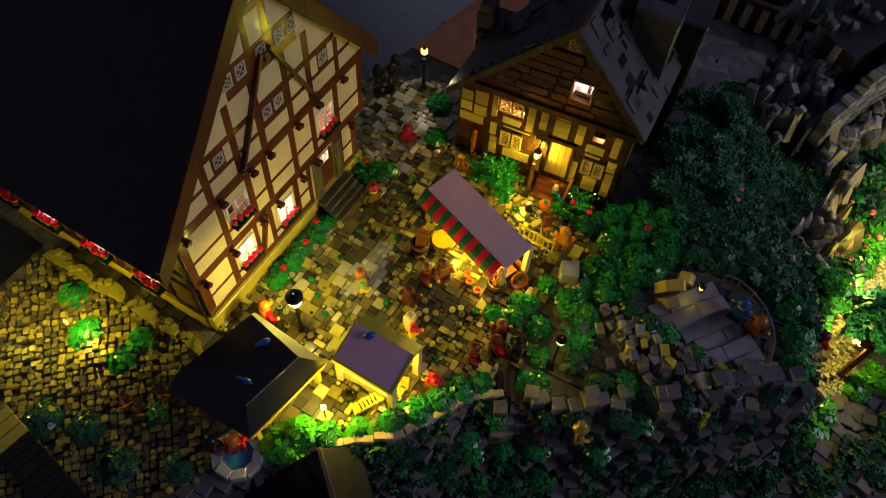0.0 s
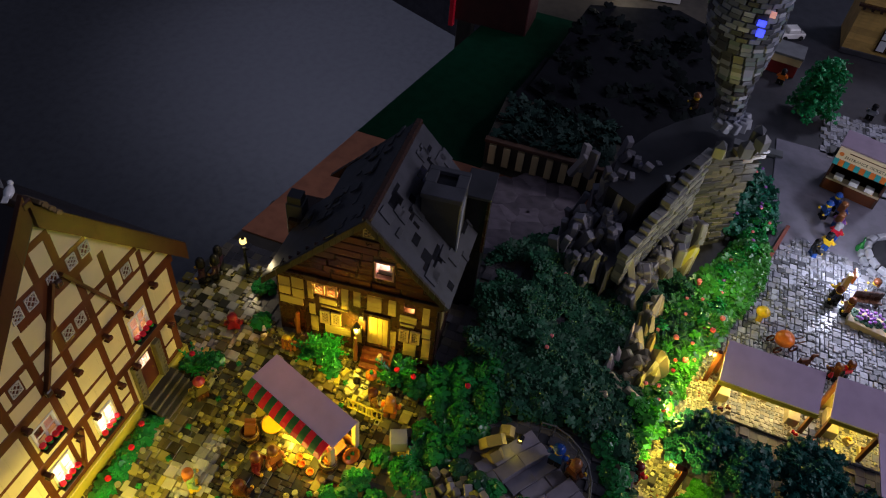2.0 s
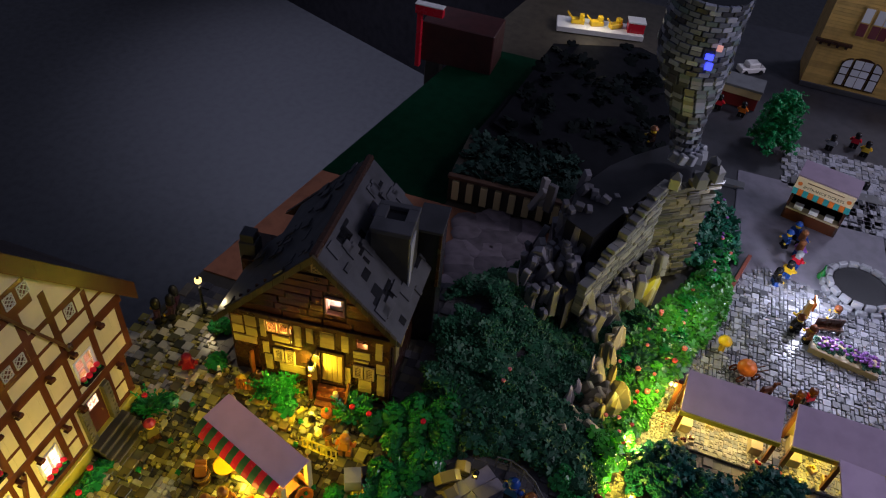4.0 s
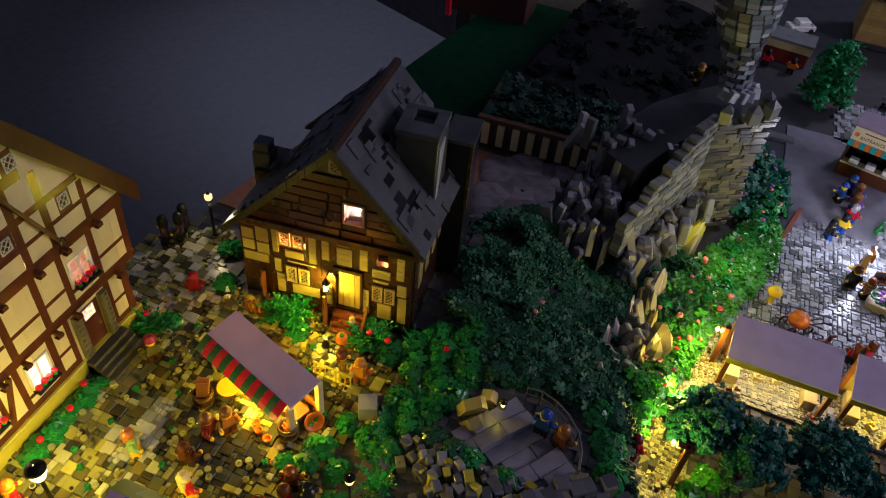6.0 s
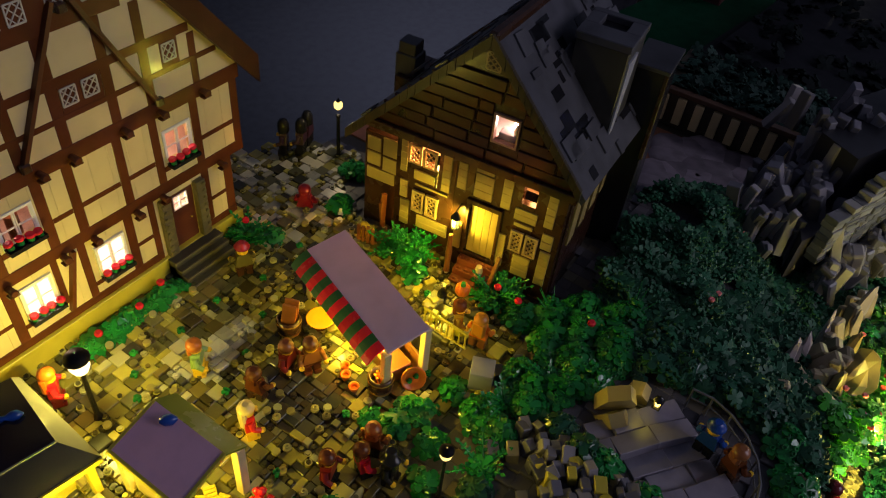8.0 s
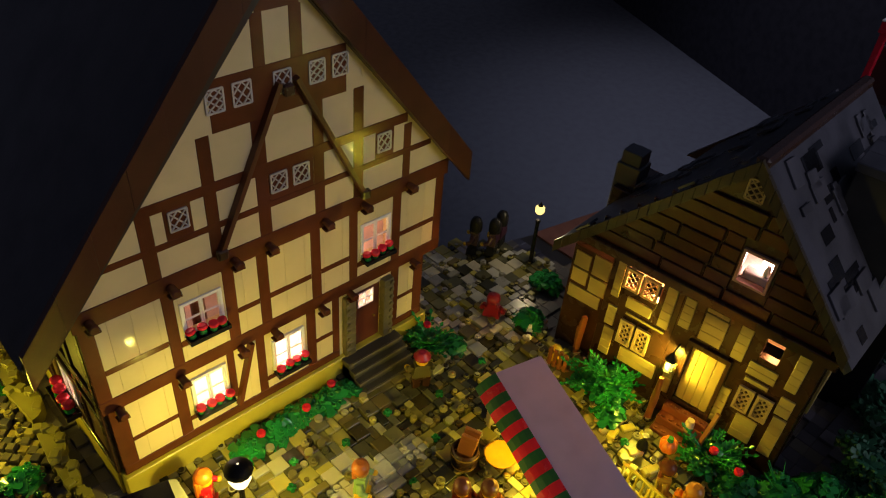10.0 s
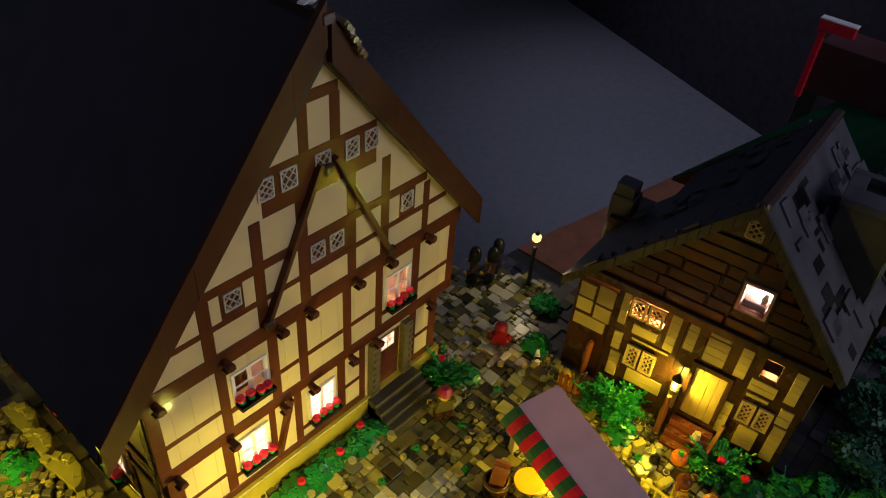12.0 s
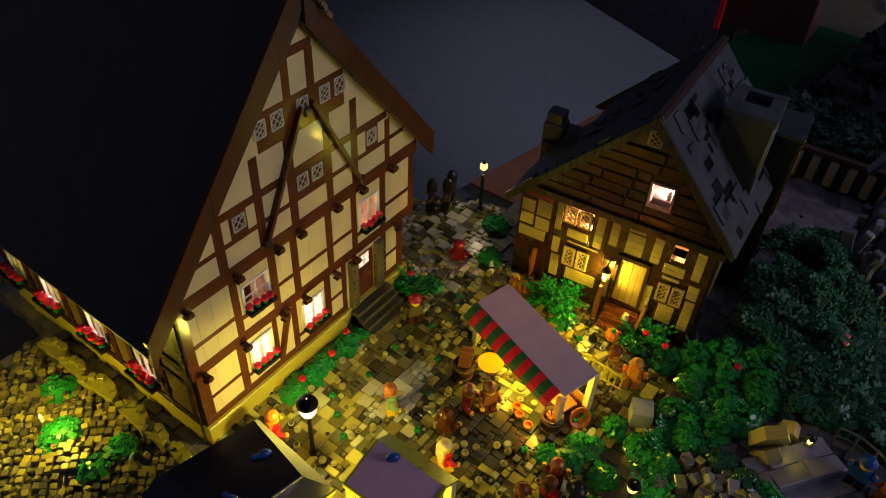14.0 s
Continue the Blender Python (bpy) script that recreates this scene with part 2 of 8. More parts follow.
class Shape:
    """Collects faces in studs; each face keeps a material slot and whether it is rounded."""

    def __init__(self):
        self.v, self.f, self.s, self.r = [], [], [], []

    def add(self, verts, faces, slot=0, m=None, rounded=False):
        n = len(self.v)
        self.v += [tuple(m @ Vector(p)) if m else tuple(p) for p in verts]
        self.f += [tuple(n + i for i in face) for face in faces]
        self.s += [slot] * len(faces)
        self.r += [rounded] * len(faces)
        return self

    def box(self, x0, y0, z0, x1, y1, z1, slot=0, m=None, c=0.0):
        x0, x1, y0, y1, z0, z1 = min(x0, x1), max(x0, x1), min(y0, y1), max(y0, y1), min(z0, z1), max(z0, z1)
        c = min(c, (x1 - x0) * 0.3, (y1 - y0) * 0.3, (z1 - z0) * 0.3)
        if c <= 0:
            vs = [(x, y, z) for z in (z0, z1) for y in (y0, y1) for x in (x0, x1)]
            fs = [(0, 2, 3, 1), (4, 5, 7, 6), (0, 1, 5, 4), (2, 6, 7, 3), (0, 4, 6, 2), (1, 3, 7, 5)]
            return self.add(vs, fs, slot, m)
        # top edges and uprights chamfered, bottom left sharp
        def ring(d, z):
            return [(x0 + d, y0 + c, z), (x0 + c, y0 + d, z), (x1 - c, y0 + d, z), (x1 - d, y0 + c, z), (x1 - d, y1 - c, z), (x1 - c, y1 - d, z), (x0 + c, y1 - d, z), (x0 + d, y1 - c, z)]
        vs = ring(0, z0) + ring(0, z1 - c) + [(x0 + c, y0 + c, z1), (x1 - c, y0 + c, z1), (x1 - c, y1 - c, z1), (x0 + c, y1 - c, z1)]
        fs = [tuple(range(7, -1, -1))] + [(i, (i + 1) % 8, 8 + (i + 1) % 8, 8 + i) for i in range(8)]
        fs += [(16, 17, 18, 19), (8, 9, 16), (10, 11, 17), (12, 13, 18), (14, 15, 19), (9, 10, 17, 16), (11, 12, 18, 17), (13, 14, 19, 18), (15, 8, 16, 19)]
        return self.add(vs, fs, slot, m)

    def lathe(self, x, y, rows, n=14, slot=0, m=None, caps=True):
        """Rows of height and radius, turned about an upright axis."""
        ring = [(math.cos(2 * math.pi * k / n), math.sin(2 * math.pi * k / n)) for k in range(n)]
        vs = [(x + r * a, y + r * b, z) for z, r in rows for a, b in ring]
        fs = [(j * n + k, j * n + (k + 1) % n, (j + 1) * n + (k + 1) % n, (j + 1) * n + k) for j in range(len(rows) - 1) for k in range(n)]
        self.add(vs, fs, slot, m, True)
        if caps:
            self.add([(x + rows[-1][1] * a, y + rows[-1][1] * b, rows[-1][0]) for a, b in ring], [tuple(range(n))], slot, m)
            self.add([(x + rows[0][1] * a, y + rows[0][1] * b, rows[0][0]) for a, b in ring], [tuple(range(n - 1, -1, -1))], slot, m)
        return self

    def cyl(self, x, y, z0, z1, r, r1=None, n=12, slot=0, m=None):
        return self.lathe(x, y, [(z0, r), (z1, r if r1 is None else r1)], n, slot, m)

    def rod(self, a, b, r, n=8, slot=0, r1=None):
        a, b = Vector(a), Vector(b)
        m = Matrix.Translation(a) @ (b - a).to_track_quat("Z", "Y").to_matrix().to_4x4()
        return self.lathe(0, 0, [(0, r), ((b - a).length, r if r1 is None else r1)], n, slot, m)

    def bar(self, a, b, w, h, slot=0, roll=0.0):
        """A square beam from a to b, w across and h deep."""
        a, b = Vector(a), Vector(b)
        m = Matrix.Translation(a) @ (b - a).to_track_quat("Z", "Y").to_matrix().to_4x4() @ pose(0, 0, 0, 0, 0, roll)
        return self.box(-w / 2, -h / 2, 0, w / 2, h / 2, (b - a).length, slot, m)

    def prism(self, pts, a, b, axis="y", slot=0, m=None):
        """A flat outline pushed from a to b along an axis; pts are (x, z), (y, z) or (x, y)."""
        def put(p, d):
            return {"y": (p[0], d, p[1]), "x": (d, p[0], p[1]), "z": (p[0], p[1], d)}[axis]
        n = len(pts)
        vs = [put(p, a) for p in pts] + [put(p, b) for p in pts]
        fs = [tuple(range(n)), tuple(range(2 * n - 1, n - 1, -1))] + [(i, n + i, n + (i + 1) % n, (i + 1) % n) for i in range(n)]
        return self.add(vs, fs, slot, m)

    def stud(self, x, y, z, slot=0, m=None, n=10):
        return self.cyl(x, y, z, z + 0.21, 0.3, None, n, slot, m)

    def mesh(self, name, mats):
        me = bpy.data.meshes.new(name)
        me.from_pydata([(x * U, y * U, z * U) for x, y, z in self.v], [], self.f)
        for mat in mats if isinstance(mats, (list, tuple)) else [mats]:
            me.materials.append(mat)
        me.polygons.foreach_set("material_index", self.s)
        me.polygons.foreach_set("use_smooth", self.r)
        bm = bmesh.new()
        bm.from_mesh(me)
        bmesh.ops.recalc_face_normals(bm, faces=bm.faces)
        bm.to_mesh(me)
        bm.free()
        return me


def at(x, y, z, rz=0.0, rx=0.0, ry=0.0):
    return pose(x * U, y * U, z * U, rx, ry, rz)


def thing(name, label, category, x=0.0, y=0.0, z=0.0, rz=0.0, group="", kind=""):
    ob = new(name)
    ob.empty_display_size = 0.01
    ob.matrix_basis = at(x, y, z, rz)
    return tagged(ob, label, category, group, kind)


def part(name, shape, mats, parent, label="", where=None):
    me = shape if isinstance(shape, bpy.types.Mesh) else shape.mesh(name, mats)
    ob = new(name, me)
    ob.parent = parent
    if where is not None:
        ob.matrix_basis = where
    if label:
        ob["label"] = label
    return ob


def single(name, shape, mats, label, category, x=0.0, y=0.0, z=0.0, rz=0.0, group="", kind=""):
    me = shape if isinstance(shape, bpy.types.Mesh) else shape.mesh(name, mats)
    ob = new(name, me)
    ob.matrix_basis = at(x, y, z, rz)
    return tagged(ob, label, category, group, kind)

# ---------------------------------------------------------------- room floor, table and hill
PLATEAU = [(-84, 36), (-84, -2), (-56, -18), (-47, -27), (-40, -35), (-29, -41), (-24, -48), (-20, -58), (-12, -72), (2, -85), (14, -82), (20, -64), (24, -50), (52, -46), (46, -14), (28, -3), (25.4, 3), (21.5, 10.4), (13, 13.6), (4, 16), (3, 60), (-44, 60), (-44, 36)]


def edge_distance(x, y, poly):
    """How far a place lies inside (plus) or outside (minus) an outline."""
    inside, best = False, 1e9
    for (ax, ay), (bx, by) in zip(poly, poly[1:] + poly[:1]):
        if (ay > y) != (by > y) and x < (bx - ax) * (y - ay) / (by - ay) + ax:
            inside = not inside
        k = max(0.0, min(1.0, ((x - ax) * (bx - ax) + (y - ay) * (by - ay)) / ((bx - ax) ** 2 + (by - ay) ** 2)))
        best = min(best, math.hypot(x - ax - k * (bx - ax), y - ay - k * (by - ay)))
    return best if inside else -best


def smooth(a, b, v):
    k = max(0.0, min(1.0, (v - a) / (b - a)))
    return k * k * (3 - 2 * k)


LOW = -14.0


def height(x, y):
    """The hill on which the village stands: the square, the rise to the lookout and the slopes round it."""
    d = edge_distance(x, y, PLATEAU)
    top = 1.4 * smooth(4, 13, x) * smooth(-60, -14, y) * smooth(10, -10, y)
    top += 5.0 * smooth(-42, -62, y) * smooth(-26, -6, x)
    wide = 9.0 - 7.0 * smooth(0, 10, x) * smooth(-22, -8, y) + 26.0 * smooth(14, 34, x) * smooth(-40, -60, y)
    return top + (LOW - top) * smooth(0, -wide, d)


def table_edge(x):
    return 21.0 - 0.19 * (x - 29.0) if x > 29 else 21.0 if x > 4 else 62.0


sh = Shape()
sh.box(-380, -520, -96, 720, 520, -94)
tagged(new("floor", sh.mesh("floor", FLOORM)), "grey smooth floor of a dim room", "floor", kind="structure")
sh = Shape()
sh.prism([(-90, -190), (260, -190), (260, table_edge(260)), (29, 21), (4, 21), (4, 62), (-90, 62)], -17.0, LOW - 1.2, "z")
table = thing("table", "dark flat table carrying the model village", "table", kind="structure")
part("table_top", sh, EARTH, table)
for x in (-82, 60, 200):
    for y in (-182, -60, 8 if x > 100 else 14):
        part("leg", Shape().box(x - 3, y - 3, -94, x + 3, y + 3, -17, c=0.3), EARTH, table)

pw = thing("partition", "dark fabric partition behind the table", "partition", kind="structure")
part("panel", Shape().prism([(258, -32), (420, 350), (424, 348), (262, -34)], -94, 130, "z"), dull(plastic("dark curtain", (0.03, 0.028, 0.032), 0.8, 0, 0.3), 0.1), pw)

sh = Shape()
step = 2.0
gx = np.arange(-90, 130, step)
gy = np.arange(-150, 62, step)
for x in gx:
    for y in gy:
        cx, cy = x + step / 2, y + step / 2
        if cy > table_edge(cx) - 1 or (cx > 3 and cy > 17) or (cx < -42 and cy > 36):
            continue
        z = round((height(cx, cy) + rng.uniform(-0.3, 0.3)) / 0.4) * 0.4 - 0.45
        if z < LOW + 0.3 and cx > 44:
            continue
        if height(cx, cy) < -0.6 and cx < 20:
            k = rng.uniform(0.9, 1.35)
            sh.box(-k, -1.2, -5, k, 1.2, rng.uniform(0, 0.9), c=0.09, m=Matrix.Translation((cx + rng.uniform(-0.4, 0.4), cy + rng.uniform(-0.4, 0.4), z)) @ pose(0, 0, 0, rng.uniform(-9, 9), rng.uniform(-9, 9), rng.choice((0, 0, 30, 45, 60, 75)) + rng.uniform(-8, 8)))
        else:
            sh.box(x, y, z - 4, x + step, y + step, z, c=0.07)
tagged(new("ground", sh.mesh("ground", ROCKS)), "stepped grey and brown plate rockwork of the hill", "ground", kind="structure")

# flat base plates beyond the hill
sh = Shape().prism([(48, -64), (97, -64), (97, table_edge(97)), (48, table_edge(48))], LOW - 1.2, LOW - 0.8, "z")
tagged(new("base_plate", sh.mesh("base_plate", plastic("brown base plate", (0.36, 0.14, 0.07), 0.5, 0.0, 0.3))), "flat reddish brown base plate at the table edge", "base plate")
sh = Shape().prism([(97.2, -30), (190, -36), (190, table_edge(190)), (97.2, table_edge(97.2))], LOW - 1.2, LOW - 0.8, "z")
tagged(new("base_plate", sh.mesh("base_plate", dull(plastic("green base plate", (0.002, 0.030, 0.013), 0.6, 0.0, 0.3), 0.05))), "flat dark green base plate at the table edge", "base plate")

# ---------------------------------------------------------------- the tall timber-framed house
def wall_parts(name, x0, x1, z0, z1, y0, y1, holes, mat, parent):
    """The same slab with each field between the openings as a part of its own."""
    xs = sorted({x0, x1, *[v for h in holes for v in h[:2]]})
    zs = sorted({z0, z1, *[v for h in holes for v in h[2:]]})
    fine = []
    for a, b in zip(xs, xs[1:]):
        k = max(1, round((b - a) / 2.6))
        fine += [(a + (b - a) * i / k, a + (b - a) * (i + 1) / k) for i in range(k)]
    for a, b in fine:
        run = None
        for c, d in list(zip(zs, zs[1:])) + [(None, None)]:
            solid = c is not None and not any(h[0] < (a + b) / 2 < h[1] and h[2] < (c + d) / 2 < h[3] for h in holes)
            if solid:
                run = (run[0], d) if run else (c, d)
            elif run:
                part(name, Shape().box(a, y0 + rng.uniform(0, 0.03), run[0], b, y1, run[1], c=0.05), mat, parent)
                run = None


def slab(shape, x0, x1, z0, z1, y0, y1, holes=(), slot=0):
    """An upright slab with rectangular openings (x0, x1, z0, z1) through it."""
    xs = sorted({x0, x1, *[v for h in holes for v in h[:2]]})
    zs = sorted({z0, z1, *[v for h in holes for v in h[2:]]})
    for a, b in zip(xs, xs[1:]):
        for c, d in zip(zs, zs[1:]):
            mx, mz = (a + b) / 2, (c + d) / 2
            if not any(h[0] < mx < h[1] and h[2] < mz < h[3] for h in holes):
                shape.box(a, y0, c, b, y1, d, slot)
    return shape


def lattice(shape, x0, x1, z0, z1, y, slot=0, n=2, r=0.10):
    """Crossed diagonal bars inside a thin frame."""
    for a, b in (((x0, z0), (x1, z0)), ((x0, z1), (x1, z1)), ((x0, z0), (x0, z1)), ((x1, z0), (x1, z1))):
        shape.bar((a[0], y, a[1]), (b[0], y, b[1]), r * 1.25, r * 1.25, slot)
    w, h = x1 - x0, z1 - z0
    m = max(n, round(n * h / w))
    cell = w / n
    for k in range(-m, n + m):
        for way in (1, -1):
            # a line x = s + way * (z - z0) * w / h', clipped to the frame
            s = x0 + k * cell if way > 0 else x1 - k * cell
            slope = way * cell / (h / m)
            za, zb = z0, z1
            if slope > 0:
                za, zb = max(za, z0 + (x0 - s) / slope), min(zb, z0 + (x1 - s) / slope)
            else:
                za, zb = max(za, z0 + (x1 - s) / slope), min(zb, z0 + (x0 - s) / slope)
            if zb - za > 0.1:
                shape.bar((s + slope * (za - z0), y, za), (s + slope * (zb - z0), y, zb), r, r, slot)
    return shape


def pane_window(parent, x0, x1, z0, z1, y, mats=(WHITEP, GLASS)):
    """A white two-leaf window with glazing bars."""
    fr = Shape()
    t = 0.28
    fr.box(x0, y - 0.25, z0, x0 + t, y + 0.35, z1).box(x1 - t, y - 0.25, z0, x1, y + 0.35, z1)
    fr.box(x0 + t, y - 0.25, z0, x1 - t, y + 0.35, z0 + t).box(x0 + t, y - 0.25, z1 - t, x1 - t, y + 0.35, z1)
    win = part("window", fr, mats[0], parent, "white window with glazing bars")
    mid = (x0 + x1) / 2
    for a, b in ((x0 + t, mid - 0.04), (mid + 0.04, x1 - t)):
        leaf = Shape()
        s = 0.16
        zm = (z0 + z1) / 2
        leaf.box(a, y - 0.15, z0 + t, a + s, y + 0.1, z1 - t).box(b - s, y - 0.15, z0 + t, b, y + 0.1, z1 - t)
        leaf.box(a + s, y - 0.15, z0 + t, b - s, y + 0.1, z0 + t + s).box(a + s, y - 0.15, z1 - t - s, b - s, y + 0.1, z1 - t)
        leaf.box(a + s, y - 0.12, zm - s / 2, b - s, y + 0.07, zm + s / 2)
        part("casement", leaf, mats[0], win)
        gl = Shape().box(a + s, y - 0.02, z0 + t + s, b - s, y + 0.03, zm - s / 2).box(a + s, y - 0.02, zm + s / 2, b - s, y + 0.03, z1 - t - s)
        g = part("pane", gl, mats[1], win)
        g.visible_shadow = False
    return win


def rose(shape, x, y, z, red=0, green=1, r=0.54):
    shape.lathe(x, y, [(z - 0.45, r * 0.75), (z - 0.05, r * 0.8)], 8, green)
    shape.lathe(x, y, [(z, r * 0.7), (z + 0.16, r), (z + 0.42, r), (z + 0.55, r * 0.75), (z + 0.46, r * 0.35)], 10, red)


def flower_box(x, y, z, rz=0.0, n=4):
    """A dark trough with a row of red roses; its long side runs along its own x."""
    box = thing("flower_box", "dark trough of red roses hung below a window", "flower box", x, y, z, rz, "window flower boxes")
    tr = Shape()
    w = n * 1.12 / 2
    tr.box(-w, -0.62, -0.42, w, 0.62, -0.3).box(-w, -0.62, -0.3, w, -0.5, 0.1).box(-w, 0.5, -0.3, w, 0.62, 0.1).box(-w, -0.5, -0.3, -w + 0.12, 0.5, 0.1).box(w - 0.12, -0.5, -0.3, w, 0.5, 0.1)
    part("trough", tr, BLACK, box)
    for k in range(n):
        s = Shape()
        rose(s, 0, 0, 0.42)
        part("rose", s, [REDP, GREENP], box, where=at(-w + 0.56 + 1.12 * k, rng.uniform(-0.1, 0.1), rng.uniform(-0.05, 0.25), 0, rng.uniform(-15, 15), rng.uniform(-15, 15)))
    return box


house = thing("timber_house", "tall half-timbered house with tan panels and a steep brown roof", "house", kind="")
WIN = [(-31.4, -27.2, 7.2, 12.4), (-21.4, -17.1, 6.8, 11.9), (-31.1, -26.6, 18.6, 23.2), (-9.0, -4.6, 17.8, 22.9)]
DOOR = (-9.9, -5.5, 3.4, 12.6)
wall_parts("wall_panel", -39.6, 1.4, 3.4, 14.6, 0.35, 1.3, [WIN[0], WIN[1], DOOR], TAN, house)
wall_parts("wall_panel", -40.2, 3.4, 14.6, 26.2, 0.0, 1.3, [WIN[2], WIN[3]], TAN, house)
wall = Shape()
wall.prism([(-40.2, 26.2), (3.4, 26.2), (4.6, 27.0), (-17.9, 54.0), (-18.3, 54.0), (-41.2, 27.0)], 0.0, 1.2)
part("gable_wall", wall, TAN, house, "smooth tan panels of the gable front")
foot = Shape()
foot.box(-40.2, -0.3, -2, 2.2, 1.2, 3.4, c=0.1)
part("foundation", foot, YELLOWTAN, house, "yellowish stone foundation course")


def beam(x0, x1, z0, z1, y0=-0.05, y1=0.3, mat=BROWN, name="beam"):
    return part(name, Shape().box(x0, y0, z0, x1, y1, z1, c=0.05), mat, house)


# ground floor
for x0, x1 in ((-39.9, -38.2), (-33.2, -31.9), (-23.3, -22.2), (-16.6, -15.3), (-12.9, -11.9), (-3.9, -2.6), (0.0, 1.5)):
    beam(x0, x1, 4.6, 13.8, 0.28, 0.5)
beam(-39.9, -11.9, 3.4, 4.6, 0.25, 0.6)
beam(-3.9, 1.6, 3.4, 4.5, 0.25, 0.6)
for x0, x1 in ((-38.2, -33.2), (-15.3, -12.9), (-2.6, 0.0)):
    beam(x0, x1, 7.8, 8.4, 0.3, 0.5)
beam(-22.2, -16.6, 5.9, 6.6, 0.3, 0.5)
beam(-31.9, -26.8, 6.2, 6.9, 0.3, 0.5)
beam(-26.9, -26.0, 6.2, 13.8, 0.3, 0.5)
for a, b in (((-26.3, 5.0), (-24.0, 13.6)), ):
    part("brace", Shape().bar((a[0], 0.1, a[1]), (b[0], 0.1, b[1]), 1.0, 0.5), BROWN, house)
# floor beams and upper storey
beam(-40.5, 3.7, 13.8, 15.5, -0.1, 0.3)
beam(-40.8, 4.2, 25.1, 27.2, -0.12, 0.3)
for x0, x1 in ((-40.5, -39.1), (-32.7, -31.5), (-26.3, -25.0), (-22.4, -21.1), (-15.8, -14.5), (-10.6, -9.4), (-4.3, -3.0), (2.4, 3.7)):
    beam(x0, x1, 15.5, 25.1)
for x0, x1 in ((-39.1, -32.7), (-25.0, -22.4), (-21.1, -15.8), (-14.5, -10.6), (-3.0, 2.4)):
    beam(x0, x1, 18.6, 19.3, -0.03)
beam(-31.5, -26.3, 17.6, 18.4, -0.03)
beam(-9.4, -4.3, 16.9, 17.7, -0.03)
# gable
for z0, z1 in ((30.25, 30.95), (34.3, 35.4), (40.2, 45.2), (50.0, 51.2)):
    e = (53.6 - z1) / 1.195 + 0.2
    beam(-18.1 - e, -18.1 + e, z0, z1, -0.08, 0.1)
for x0, x1, z0, z1 in ((-33.5, -32.1, 27.2, 35), (-27.0, -25.7, 27.2, 40.2), (-21.6, -20.2, 27.2, 40.2), (-15.0, -13.7, 27.2, 40.2), (-10.0, -8.7, 27.2, 40.2), (-3.1, -2.0, 27.2, 34), (-20.8, -19.6, 45.2, 50.0), (-17.0, -15.7, 45.2, 50.0)):
    beam(x0, x1, z0, z1, -0.06, 0.1)
LATTICE = plastic("cream lattice plastic", (0.55, 0.50, 0.42), 0.4, 0.05, 0.15)
# brown fields behind the lattices
for x0, x1, z0, z1 in ((-31.0, -28.3, 30.9, 34.3), (-20.2, -15.0, 30.9, 34.3), (-7.1, -4.5, 30.9, 34.3)):
    beam(x0, x1, z0, z1, -0.03, 0.1, name="field")
for x0, x1, z0, z1 in ((-30.6, -28.7, 31.8, 34.0), (-20.1, -18.2, 31.8, 34.0), (-17.5, -15.6, 31.8, 34.0), (-6.9, -5.0, 31.7, 34.0), (-25.7, -23.9, 42.1, 44.4), (-23.1, -21.2, 42.1, 44.4), (-19.0, -17.1, 42.1, 44.4), (-15.2, -13.4, 42.1, 44.4), (-12.6, -10.7, 42.1, 44.4)):
    part("lattice", lattice(Shape(), x0 + 0.06, x1 - 0.06, z0 + 0.06, z1 - 0.06, -0.14, 0, 2, 0.12), LATTICE, house, "cream lattice grille")
for x0, x1, z0, z1 in ((-9.0, -7.7, 41.3, 42.6),):
    part("panel", Shape().prism([(x0, z0), (x1, z0), (x0, z1)], -0.13, -0.1), TAN, house)
# crossed struts that stand proud of the gable
for a, b in (((-26.5, 27.0), (-18.6, 43.4)), ((-8.6, 27.0), (-16.8, 43.4))):
    part("strut", Shape().bar((a[0], -0.38, a[1]), (b[0], -0.38, b[1]), 0.85, 0.5), dull(plastic("strut brown", (0.10, 0.032, 0.013), 0.35, 0.05, 0.3), 0.3) if a[0] < -20 else bpy.data.materials["strut brown"], house)
for x, z in ((-26.2, 27.6), (-8.8, 27.6), (-17.8, 42.6)):
    s = Shape().box(x - 0.55, -1.0, z - 0.5, x + 0.55, -0.3, z + 0.5, c=0.15)
    part("strut_end", s, DARKBROWN, house)
# round beam ends below both floors
end = Shape()
end.lathe(0, 0, [(0, 0.45), (0.9, 0.45), (1.0, 0.36)], 10, 0, pose(0, 0, 0, 90, 0, 0))
end.lathe(0, 0, [(0.9, 0.52), (1.2, 0.52), (1.3, 0.4)], 10, 0, pose(0, 0, 0, 90, 0, 0))
end.box(-0.6, -1.05, -0.62, 0.6, -0.2, -0.42)
end_mesh = end.mesh("beam_end", plastic("beam end brown", (0.10, 0.03, 0.012), 0.18, 0.1, 0.3))
for x in (-39.3, -31.6, -24.9, -20.9, -14.0, -8.8, -2.2):
    part("beam_end", end_mesh, None, house, where=at(x, -0.3, 25.9))
for x in (-38.9, -32.3, -25.4, -21.2, -14.9, -10.8, -1.0):
    part("beam_end", end_mesh, None, house, where=at(x, -0.3, 13.9))
for w in WIN:
    pane_window(house, *w, 0.3 if w[2] < 14 else 0.1)
for w in WIN:
    flower_box((w[0] + w[1]) / 2, -0.8 if w[2] > 14 else -0.45, w[2] + 0.35)
